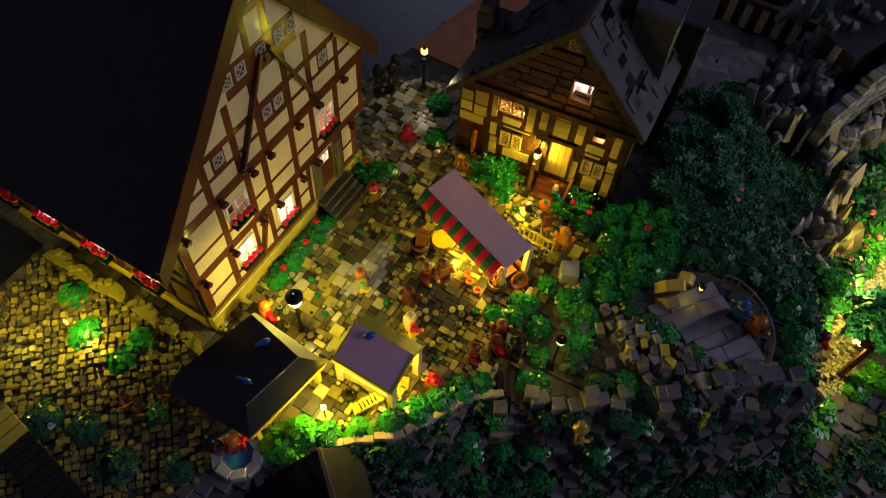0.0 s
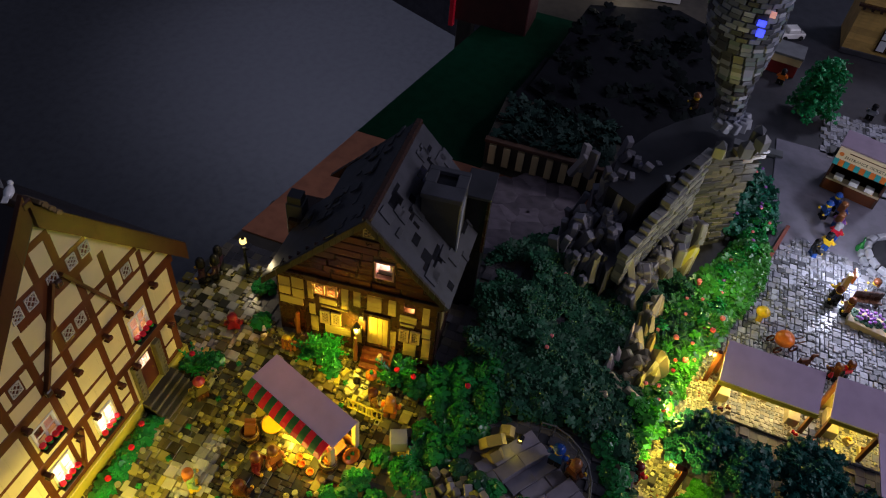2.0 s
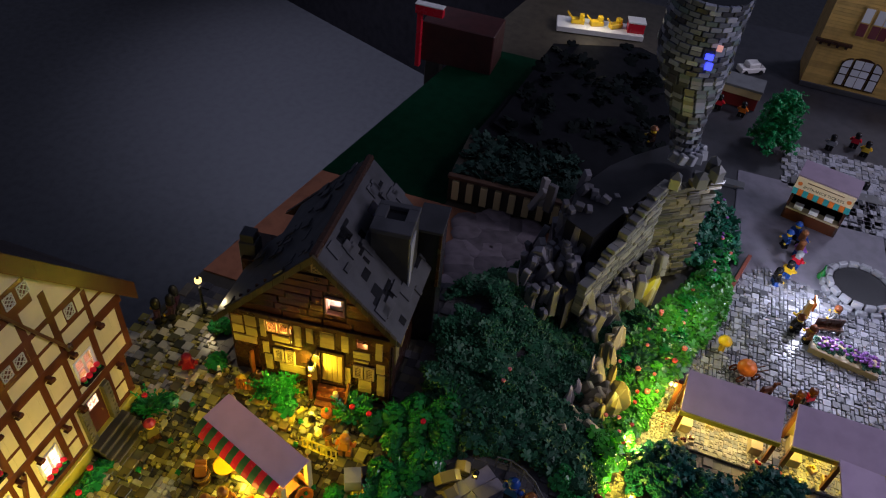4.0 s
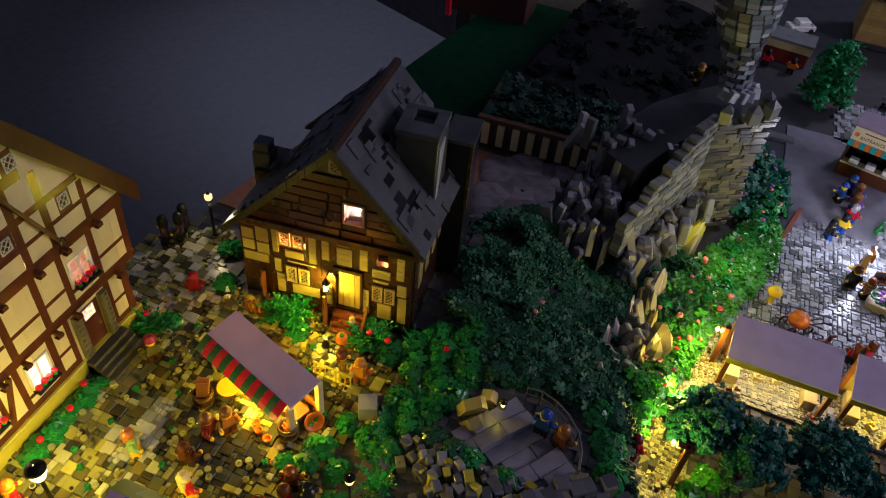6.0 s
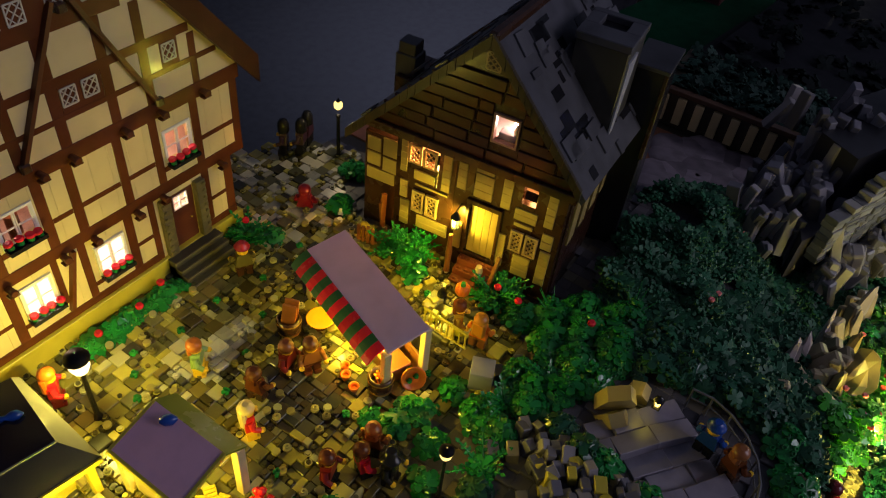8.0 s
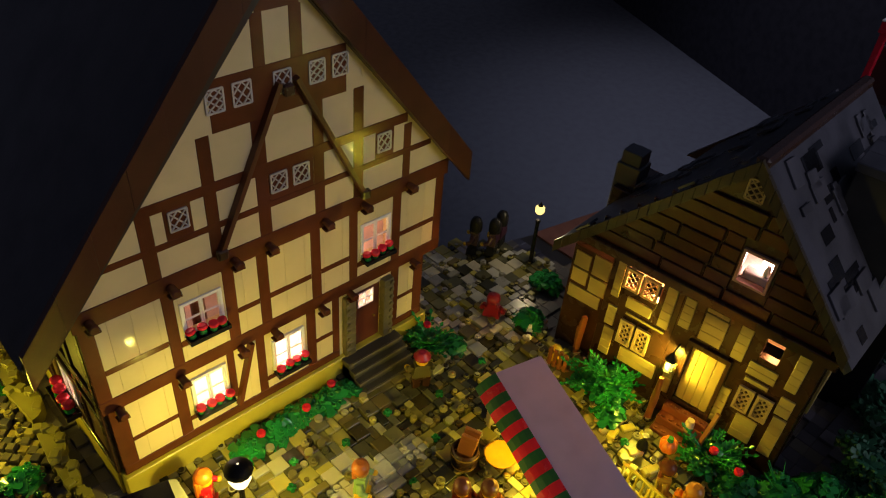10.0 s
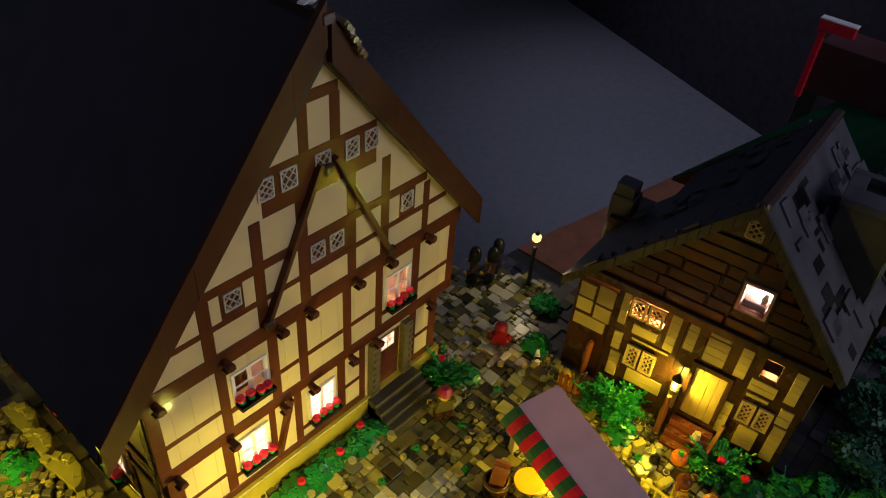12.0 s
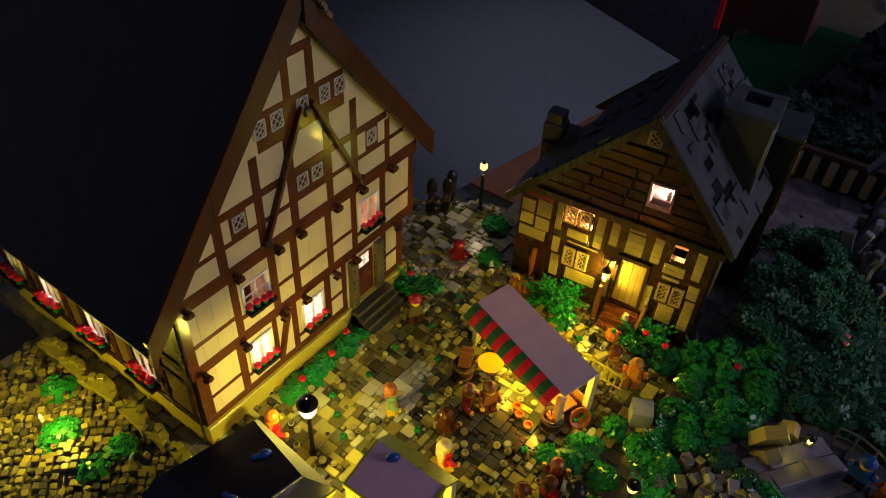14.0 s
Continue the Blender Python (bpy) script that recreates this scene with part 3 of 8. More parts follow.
# door with lit fanlight, stone jambs and steps
dr = Shape()
slab(dr, DOOR[0] - 0.05, DOOR[1] + 0.05, 3.4, 12.65, 0.6, 0.95, [(-8.9, -6.5, 9.6, 11.9)])
door = part("door", dr, plastic("dark wooden door", (0.10, 0.025, 0.015), 0.3, 0.1, 0.3), house, "dark red-brown door with a lit fanlight")
for a in (-8.9, -7.78, -6.62):
    part("fanlight_bar", Shape().box(a, 0.5, 9.6, a + 0.14, 0.95, 11.9), WHITEP, door)
for a in (9.6, 10.7, 11.78):
    part("fanlight_bar", Shape().box(-8.9, 0.52, a, -6.5, 0.93, a + 0.14), WHITEP, door)
g = part("pane", Shape().box(-8.9, 0.7, 9.6, -6.5, 0.76, 11.9), GLASS, door)
g.visible_shadow = False
part("handle", Shape().lathe(-6.4, 0, [(0, 0.12), (0.3, 0.18)], 8, 0, Matrix.Translation((0, 0.6, 7.2)) @ pose(0, 0, 0, 90, 0, 0)), GOLD, door)
JAMB = plastic("dark olive stone", (0.12, 0.10, 0.045), 0.35, 0.1, 0.3)
for x0, x1 in ((-11.4, -9.9), (-5.5, -4.0)):
    jamb = Shape()
    for k in range(8):
        jamb.box(x0, -0.5, 3.4 + 1.2 * k, x1, 0.6, 4.55 + 1.2 * k, c=0.08)
        jamb.stud(0, 0, 0, 0, Matrix.Translation((x0 + (0.4 if x0 < -8 else 1.1), -0.5, 4.0 + 1.2 * k)) @ pose(0, 0, 0, 90, 0, 0))
    part("door_jamb", jamb, JAMB, house)
STEPDARK = plastic("dark step plate", (0.06, 0.055, 0.045), 0.3, 0.1, 0.3)
for k in range(4):
    s = Shape().box(-12.0, -1.9 - 1.05 * (3 - k), -0.5, -3.4, -0.3, 0.9 + 0.83 * k, c=0.05)
    tread = part("step", s, STEPDARK, house)
    part("nosing", Shape().box(-12.05, -2.02 - 1.05 * (3 - k), 0.6 + 0.83 * k, -3.35, -1.72 - 1.05 * (3 - k), 0.96 + 0.83 * k, c=0.06), JAMB, tread, "pale stone edge")

# roof: two thick slopes with a barge board in front
def slope_outline(side):
    ax, az, t = -18.1, 58.2, 4.4
    ex, ez = (-45.7, 24.7) if side < 0 else (6.4, 28.0)
    return [(ax, az), (ex, ez), (ex - side * 0.4, ez - 1.2), (ex - side * 2.6, ez - 0.6), (ax, az - t)]


BARGE = dull(plastic("dark barge board", (0.072, 0.025, 0.012), 0.34, 0.06, 0.3), 0.22)
for side in (-1, 1):
    rf = Shape().prism(slope_outline(side), -0.9, 47.0)
    roof = part("roof", rf, plastic("near-black roof plate", (0.022, 0.013, 0.012), 0.4, 0.0, 0.3) if side < 0 else bpy.data.materials["near-black roof plate"], house, "steep dark brown plate roof")
    for k in range(7 if side < 0 else 6):
        # barge board pieces along the verge
        wide = 3.86 if side < 0 else 4.08
        x = -18.1 + side * (0.2 + k * wide)
        x2 = x + side * (wide - 0.02)
        lift = 1.7 if side < 0 else 0.15
        z, z2 = 58.0 - 1.227 * abs(x + 18.1) + lift, 58.0 - 1.227 * abs(x2 + 18.1) + lift
        d = rng.uniform(-0.05, 0.05)
        part("barge_board", Shape().prism([(x, z), (x2, z2), (x2, z2 - 4.1), (x, z - 4.1)], -1.6 + d, -0.9), BARGE, roof)
part("ridge_cap", Shape().box(-18.9, -1.7, 57.4, -17.3, 47, 58.5, c=0.2), DARKBROWN, house)
RIDGEPLATE = plastic("glossy gold-brown ridge plate", (0.22, 0.15, 0.07), 0.12, 0.2, 0.2)
for k, (d, w) in enumerate(((0.5, 2.6), (1.7, 3.0), (2.9, 2.4))):
    # stacked ridge plates with studs, down the slope beside the apex
    m = Matrix.Translation((-17.6, 0, 57.6)) @ pose(0, 0, 0, 0, 50.8, 0)
    plate = Shape().box(d + 0.3 * k, -2.3, 0.2 - 0.25 * k, d + 1.5 + 0.3 * k, -2.3 + w, 0.75 - 0.25 * k, c=0.08, m=m)
    for j in range(2):
        plate.stud(0, 0, 0, 0, m @ Matrix.Translation((d + 0.5 + 0.3 * k + 0.55 * j, -2.3, 0.35 - 0.25 * k)) @ pose(0, 0, 0, 90, 0, 0))
    part("ridge_plate", plate, RIDGEPLATE, house, "glossy studded plate at the ridge")
part("chimney", Shape().box(-16.6, 8, 53.0, -13.2, 11.4, 57.6, c=0.15).box(-17.0, 7.6, 56.6, -12.8, 11.8, 57.3, c=0.1), GREY, house)
bird = Shape().lathe(0, 0, [(-1.1, 0.12), (-0.6, 0.5), (0.1, 0.62), (0.7, 0.45), (1.1, 0.2)], 10, 0, pose(0, 0, 0.55, 0, 80, 0)).lathe(1.05, 0, [(0.75, 0.2), (1.0, 0.38), (1.35, 0.3), (1.5, 0.08)], 10).box(-1.9, -0.35, 0.5, -0.8, 0.35, 0.65)
single("bird", bird, WHITEP, "small white dove perched on the ridge of the roof", "figurine", -18.1, 0.6, 58.5, 25)
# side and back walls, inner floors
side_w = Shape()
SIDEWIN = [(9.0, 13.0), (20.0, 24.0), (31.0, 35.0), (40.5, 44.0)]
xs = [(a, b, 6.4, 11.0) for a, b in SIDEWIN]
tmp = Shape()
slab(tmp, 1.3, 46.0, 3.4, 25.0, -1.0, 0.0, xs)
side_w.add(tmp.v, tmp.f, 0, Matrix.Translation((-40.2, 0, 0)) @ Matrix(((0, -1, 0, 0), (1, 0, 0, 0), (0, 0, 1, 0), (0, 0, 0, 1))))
# unlit side: its shade is put into a browner colour than the tan front
part("side_wall", side_w, plastic("shaded side wall", (0.16, 0.10, 0.05), 0.3, 0.0, 0.25), house)
part("side_foundation", Shape().box(-40.5, 1.2, -2, -39, 46, 3.4, c=0.1), YELLOWTAN, house)
for y in (1.6, 7.5, 14.5, 18.5, 25.5, 29.5, 36.0, 39.0, 45.3):
    part("side_post", Shape().box(-40.45, y - 0.6, 3.4, -40.1, y + 0.6, 25, c=0.04), DARKBROWN, house)

for z0, z1 in ((13.8, 15.2), (3.4, 4.4), (11.2, 11.9)):
    part("side_beam", Shape().box(-40.5, 1.2, z0, -40.1, 46, z1, c=0.04), DARKBROWN, house)
for (a, b) in SIDEWIN:
    win = part("window", Shape().box(-40.5, a, 6.4, -40.1, b, 6.7), WHITEP, house, "white side window")
    for bar in ((a, 6.7, a + 0.3, 11), (b - 0.3, 6.7, b, 11), (a + 0.3, 10.7, b - 0.3, 11), ((a + b) / 2 - 0.15, 6.7, (a + b) / 2 + 0.15, 10.7)):
        part("frame_bar", Shape().box(-40.5, bar[0], bar[1], -40.1, bar[2], bar[3]), WHITEP, win)
    g = part("pane", Shape().box(-40.3, a, 6.5, -40.24, b, 10.9), GLASS, win)
    g.visible_shadow = False
    fb = flower_box(-41.5, (a + b) / 2, 6.9, -90, 4)
    fb.matrix_basis = fb.matrix_basis @ Matrix.Scale(1.3, 4)
part("other_walls", Shape().box(1.0, 1.3, -2, 2.0, 46, 25.5).box(-40, 45, -2, 2, 46, 25.5).prism([(-40.2, 25.5), (3.4, 25.5), (-18.1, 53)], 45, 46), TAN, house)
part("inner_floor", Shape().box(-39.2, 1.4, 13.9, 1.0, 45, 14.5).box(-39.2, 1.4, 3.0, 1.0, 45, 3.4).box(-39.2, 1.4, 25.4, 1.0, 45, 26.0).box(-39.2, 12, 3.4, 1.0, 12.5, 25.4), plastic("pale inner wall", (0.72, 0.60, 0.52), 0.4, 0.0, 0.3), house)
part("inner_furniture", Shape().cyl(-30, 4, 14.5, 19.8, 0.9).cyl(-27.6, 4, 14.5, 19.5, 0.8).box(-9, 4, 14.5, -6.5, 5.5, 19, c=0.1), NOUGAT, house)

# ---------------------------------------------------------------- the cottage
cottage = thing("cottage", "dark half-timbered cottage with plank gable and worn grey roof", "house", 14.3, -22.5, 0, -83.0)
CW = [(-1.0, 3.6, 16.4, 19.8), (16.0, 18.0, 16.6, 20.2)]
wall_parts("timber_wall", -3.0, 22.2, 1.0, 21.5, 0, 1.2, [*CW, (9.0, 13.3, 4.4, 13.6)], DARKBROWN, cottage)
SKY = (10.4, 14.0, 24.5, 28.8)
gab = Shape()
slab(gab, 10.4, 14.0, 24.5, 28.8, 0, 1, [SKY])
gab.prism([(-6.8, 21.2), (10.4, 21.2), (10.4, 36.4), (9.2, 37.6)], 0.0, 1.0)
gab.prism([(14.0, 21.2), (22.0, 21.2), (22.0, 24.0), (14.0, 32.6)], 0.0, 1.0)
gab.prism([(10.4, 28.8), (14.0, 28.8), (14.0, 32.6), (10.4, 36.4)], 0.0, 1.0)
gab.box(10.4, 0, 21.2, 14.0, 1, 24.5)
part("gable", gab, DARKBROWN, cottage, "brown plank gable")


def cottage_top(u):
    return 38.6 - (1.04 * (9.2 - u) if u < 9.2 else 1.13 * (u - 9.2))


def cross_bars(x0, x1, z0, z1, y, n=2, r=0.17):
    """A woven grille cut from one sheet: crossing strips that share their corners."""
    s = Shape()
    lattice(s, x0, x1, z0, z1, y, 0, n, r)
    return s


PLANK = plastic("dark plank plastic", (0.062, 0.016, 0.007), 0.2, 0.3, 0.4)
# weather boards, lapped and of uneven length
row = 0
z = 21.3
while z < 33.0:
    u = -7.6 + (z - 21.3) * 0.96 + 0.6
    top = 23.2 - (z - 21.3) * 0.88 - 1.0
    while u < top - 0.5:
        ln = min(rng.uniform(3.5, 10), top - u)
        if not (z < 28.9 and z + 1.75 > 24.3 and u + ln > 10.2 and u < 14.2):
            part("plank", Shape().box(u, -0.35 + rng.uniform(-0.12, 0.12), z + 0.12, u + ln - 0.2, 0.1, z + 1.62, c=0.08), PLANK, cottage, where=at(0, 0, 0, 0, rng.uniform(-0.3, 0.3)))
        elif u < 10.0:
            part("plank", Shape().box(u, -0.32, z + 0.12, 10.2, 0.1, z + 1.62, c=0.08), PLANK, cottage)
            ln = 14.3 - u
        u += ln
    z += 1.75
    row += 1
beam_c = Shape().box(-8.2, -0.9, 20.2, 23.2, 0.2, 21.4, c=0.1)
part("jetty_beam", beam_c, DARKBROWN, cottage)
for u0, u1, z0, z1 in ((-2.1, -0.9, 9.8, 12.9), (-1.9, -0.5, 4.9, 9.4), (0.9, 5.9, 5.3, 7.5), (-2.2, -1.2, 14.4, 19.8), (0.0, 3.3, 13.8, 15.4), (4.3, 5.6, 13.6, 19.8), (6.6, 7.9, 15.2, 19.6), (0.3, 5.4, 12.7, 13.1),
                       (9.2, 11.9, 14.9, 18.9), (9.2, 11.8, 19.1, 19.7), (13.2, 14.6, 14.8, 19.7), (13.8, 14.9, 4.6, 10.4), (15.4, 18.6, 13.9, 15.8), (15.6, 18.3, 12.8, 13.4), (16.4, 18.9, 4.1, 7.7), (19.6, 20.9, 14.4, 20.0), (19.8, 21.4, 10.6, 13.3), (20.0, 21.5, 4.0, 10.2), (7.0, 8.2, 4.5, 9.5)):
    pn = Shape()
    h = z1 - z0
    k = max(1, round(h / 1.2))
    for i in range(k):
        pn.box(u0, -0.2 - rng.uniform(0, 0.06), z0 + h * i / k + 0.02, u1, 0.05, z0 + h * (i + 1) / k - 0.02, c=0.05)
    part("infill_panel", pn, OCHRE, cottage)
for u0, u1, z0, z1 in ((0.0, 4.3, 8.2, 12.1), (15.4, 19.6, 8.4, 12.2), (-1.0, 3.6, 16.5, 19.7)):
    mid = (u0 + u1) / 2
    for a, b in ((u0, mid - 0.05), (mid + 0.05, u1)):
        SHUT = bpy.data.materials.get("tan shutter") or plastic("tan shutter", (0.45, 0.32, 0.16), 0.35, 0.1, 0.2)
        leaf = part("shutter", Shape().box(a + 0.1, -0.6, z0 + 0.1, b - 0.1, -0.26, z0 + 0.4), SHUT, cottage, "tan lattice shutter")
        part("frame_bar", Shape().box(a + 0.1, -0.6, z0 + 0.4, a + 0.4, -0.26, z1 - 0.1), SHUT, leaf)
        part("frame_bar", Shape().box(b - 0.4, -0.6, z0 + 0.4, b - 0.1, -0.26, z1 - 0.1), SHUT, leaf)
        part("frame_bar", Shape().box(a + 0.4, -0.6, z1 - 0.4, b - 0.4, -0.26, z1 - 0.1), SHUT, leaf)
        part("lattice", cross_bars(a + 0.3, b - 0.3, z0 + 0.3, z1 - 0.3, -0.42, 2, 0.11 if z0 > 16 else 0.17), SHUT, leaf)
sh = Shape()
lattice(sh, 8.5, 10.3, 34.3, 36.6, -0.42, 0, 2, 0.16)
part("lattice", sh, plastic("gold lattice", (0.40, 0.28, 0.12), 0.35, 0.1, 0.2), cottage)
fr = Shape().box(10.4, -0.4, 24.5, 10.7, 0.5, 28.8).box(13.7, -0.4, 24.5, 14.0, 0.5, 28.8).box(10.7, -0.4, 24.5, 13.7, 0.5, 24.8).box(10.7, -0.4, 28.5, 13.7, 0.5, 28.8)
win = part("window", fr, plastic("pinkish frame", (0.45, 0.25, 0.2), 0.3, 0, 0.1), cottage, "square lit gable window")
g = part("pane", Shape().box(10.7, 0.0, 24.8, 13.7, 0.06, 28.5), GLASS, win)
g.visible_shadow = False
part("curtain", Shape().box(10.6, 1.3, 27.4, 13.8, 1.6, 28.8), PINK, cottage)
part("sill_things", Shape().box(10.8, 1.2, 24.0, 13.6, 2.6, 25.2, c=0.1).lathe(13.0, 1.8, [(25.2, 0.3), (25.8, 0.4), (26.6, 0.2)], 8), WHITEP, cottage)
part("inner_wall", Shape().box(5, 8, 20.6, 15, 8.4, 30.5).box(5, 1.2, 23.2, 18, 8, 23.8).box(-2, 6, 14.2, 21, 6.4, 20.2), plastic("pale room wall", (0.6, 0.5, 0.45), 0.4, 0, 0.3), cottage)
# door, lantern and steps
dr = Shape()
for k in range(4):
    dr.box(9.1 + k * 1.03, 0.3, 4.5, 9.1 + (k + 1) * 1.03 - 0.04, 0.7, 13.4, c=0.04)
door = part("door", dr, plastic("pale wooden door", (0.42, 0.30, 0.11), 0.35, 0.1, 0.3), cottage, "pale plank door")
fr = Shape().box(8.5, -0.4, 4.2, 9.0, 0.6, 14.0, c=0.05).box(13.3, -0.4, 4.2, 13.8, 0.6, 14.0, c=0.05).box(8.5, -0.5, 13.6, 13.8, 0.6, 14.3, c=0.05)
part("door_frame", fr, DARKBROWN, cottage)
ln = Shape().cyl(7.7, -1.6, 9.4, 9.6, 0.62, None, 10).lathe(7.7, -1.6, [(11.2, 0.75), (11.6, 0.6), (12.2, 0.2), (12.5, 0.08)], 10)
for k in range(4):
    a = math.pi / 4 + k * math.pi / 2
    ln.rod((7.7 + 0.55 * math.cos(a), -1.6 + 0.55 * math.sin(a), 9.5), (7.7 + 0.55 * math.cos(a), -1.6 + 0.55 * math.sin(a), 11.3), 0.07, 6)
ln.rod((7.7, -1.6, 12.4), (7.7, -0.1, 12.7), 0.1, 6)
lan = part("lantern", ln, BLACK, cottage, "black wall lantern, lit")
b_ = part("bulb", Shape().lathe(7.7, -1.6, [(9.6, 0.35), (10.3, 0.56), (11.0, 0.35)], 10), BULB, lan)
b_.visible_shadow = False
post = Shape().lathe(7.6, -2.3, [(0.5, 0.5), (3, 0.42), (5, 0.5), (6.5, 0.4), (8.6, 0.3)], 9)
part("newel", post, NOUGAT, cottage, "turned wooden post")
post = Shape().bar((14.3, -3.4, 0.5), (14.9, -1.2, 7.0), 0.5, 0.5)
part("newel", post, NOUGAT, cottage)
for k in range(3):
    s = Shape().box(8.6, -3.8 + 1.25 * k, 0.0, 14.2, -0.2, 1.7 + 1.1 * k, c=0.08)
    for q in range(5):
        s.stud(9.2 + 1.05 * q, -3.3 + 1.25 * k, 1.7 + 1.1 * k)
    part("step", s, plastic("red-brown step", (0.22, 0.06, 0.025), 0.3, 0.1, 0.2), cottage)
# roof: long slope to the wing on one side, steep one on the other
TOP = (9.2, 39.2)
SKEW = Matrix(((1, 0.055, 0, 0), (0, 1, 0, 0), (0, 0, 1, 0), (0, 0, 0, 1)))  # the ridge runs slightly aslant
rl = Shape().prism([TOP, (-10.4, 18.6), (-10.0, 17.6), (9.2, 37.6)], -1.3, 17, m=SKEW)
rl.prism([TOP, (-4.6, 24.7), (-4.2, 23.7), (9.2, 37.6)], 17, 27, m=SKEW)
roofl = part("roof", rl, ROOFGREY, cottage, "dark grey shingled roof slope")
rr_ = Shape().prism([TOP, (24.4, 21.8), (24.0, 20.8), (9.2, 37.6)], -1.3, 27, m=SKEW)
roofr = part("roof", rr_, plastic("worn grey roof", (0.075, 0.075, 0.085), 0.35, 0.2, 0.5), cottage, "grey roof slope with missing shingles")
q = random.Random(31)
tilt = math.degrees(math.atan2(17.4, 15.2))
patch = SKEW @ Matrix.Translation((9.2, 0, 39.2)) @ pose(0, 0, 0, 0, tilt, 0)
for k in range(58):
    a, b = q.uniform(1, 21), q.uniform(-0.8, 25)
    w, d = q.choice((1, 2, 2, 3)), q.choice((1, 2, 3, 4))
    if q.random() < 0.45:
        part("shingle_gap", Shape().box(a, b, 0.02, a + w * 0.8, b + d * 0.8, 0.06, m=patch), BLACK, roofr, "dark gap where shingles are missing")
    else:
        part("shingle", Shape().box(a, b, 0.0, a + w, b + d, 0.3, m=patch @ pose(0, 0, 0, 0, 0, q.uniform(-6, 6)), c=0.05), bpy.data.materials["worn grey roof"], roofr)
tilt2 = math.degrees(math.atan2(20.6, 19.6))
patch2 = SKEW @ Matrix.Translation((9.2, 0, 39.2)) @ pose(0, 0, 0, 0, -tilt2, 0)
for k in range(46):
    b = q.uniform(-1.0, 25)
    a = q.uniform(2, 26 if b < 13 else 17)
    part("shingle", Shape().box(-a - q.choice((1, 2, 2)), b, 0.0, -a, b + q.choice((1, 2, 3)), 0.3, m=patch2 @ pose(0, 0, 0, 0, q.uniform(-4, 2), q.uniform(-6, 6)), c=0.05), ROOFGREY, roofl)
part("ridge_cap", Shape().box(8.5, -1.3, 38.4, 9.9, 27.2, 39.45, c=0.3, m=SKEW), DARKBROWN, cottage)
VERGE = dull(plastic("olive verge", (0.06, 0.048, 0.028), 0.35, 0.1, 0.3), 0.2)
for k in range(19):
    u = 9.2 - (k + 0.5) * 1.03
    part("verge", Shape().prism([(u - 0.5, cottage_top(u - 0.5) + 0.75), (u + 0.48, cottage_top(u + 0.48) + 0.75), (u + 0.48, cottage_top(u + 0.48) - 0.9), (u - 0.5, cottage_top(u - 0.5) - 0.9)], -1.75 + rng.uniform(-0.1, 0.1), -1.2), VERGE, cottage)
for k in range(14):
    u = 9.2 + (k + 0.5) * 1.03
    part("verge", Shape().prism([(u - 0.5, cottage_top(u - 0.5) + 0.75), (u + 0.48, cottage_top(u + 0.48) + 0.75), (u + 0.48, cottage_top(u + 0.48) - 0.9), (u - 0.5, cottage_top(u - 0.5) - 0.9)], -1.75 + rng.uniform(-0.1, 0.1), -1.2), VERGE, cottage)
# big slab chimney on the steep slope, small one on the long slope
ch = Shape().box(15.6, 9.8, 20, 22.6, 17.4, 36.3, c=0.15)
chim = part("chimney", ch, plastic("chimney grey", (0.055, 0.052, 0.045), 0.35, 0.1, 0.5), cottage, "broad dark grey chimney")
for box in ((15.4, 9.6, 36.3, 22.8, 13.0, 37.3), (15.4, 16.4, 36.3, 22.8, 17.6, 37.3), (15.4, 13.0, 36.3, 17.3, 16.4, 37.3), (20.8, 13.0, 36.3, 22.8, 16.4, 37.3)):
    part("rim_stone", Shape().box(*box, c=0.1), bpy.data.materials["worn grey roof"], chim)
part("flue", Shape().box(17.3, 13.0, 36.3, 20.8, 16.4, 36.45), BLACK, chim)
part("side_strip", Shape().prism([(9.7, 24.2), (10.1, 34.8), (14.0, 34.8), (11.0, 24.2)], 22.6, 22.85, "x"), LIGHTGREY, chim, "pale grey strip tapering downward")
ch = Shape().box(-11.2, 13.0, 16, -7.8, 16.2, 23.8, c=0.15).box(-10.9, 13.3, 23.8, -8.1, 15.9, 25.6, c=0.1)
part("chimney", ch, ROOFGREY, cottage)
# side walls and low wing
part("side_wall", Shape().box(21.4, 1.2, -2, 22.4, 27, 24.2).box(-3, 26, -2, 22, 27, 22).prism([(-6.8, 21.2), (22.0, 22.0), (22, 24), (9.2, 37.6)], 26, 27), DARKBROWN, cottage)
wing = Shape().box(-9.0, 1.6, -2, -3.0, 20, 17.5).box(-10.6, 12.0, 17.5, -5.0, 20, 20.6, c=0.1)
part("wing_wall", wing, DARKBROWN, cottage)
for u0, u1, z0, z1 in ((-8.6, -6.4, 12.0, 14.2), (-8.6, -6.4, 14.5, 16.8), (-6.0, -3.6, 11.6, 14.0), (-6.0, -3.6, 14.4, 17.4), (-8.6, -4.0, 9.4, 11.4)):
    part("infill_panel", Shape().box(u0, 1.4, z0, u1, 1.75, z1, c=0.05), OCHRE, cottage)
rw = Shape()
for k in range(5):
    rw.box(22.3, 3 + 4.6 * k, 10, 22.7, 5.6 + 4.6 * k, 19, c=0.05)
part("infill_panel", rw, OCHRE, cottage)
lean = part("lean_to", Shape().box(22.4, 18.6, -2, 26.6, 26.0, 30.6, c=0.1), dull(BLACK, 0.3), cottage, "tall black lean-to against the roof")
part("cover", Shape().box(21.6, 18.3, 30.6, 27.0, 26.3, 31.2, c=0.08), ROOFGREY, lean)
part("corner_post", Shape().box(26.3, 18.4, 17, 26.9, 18.9, 30.6, c=0.06), DARKBROWN, lean)

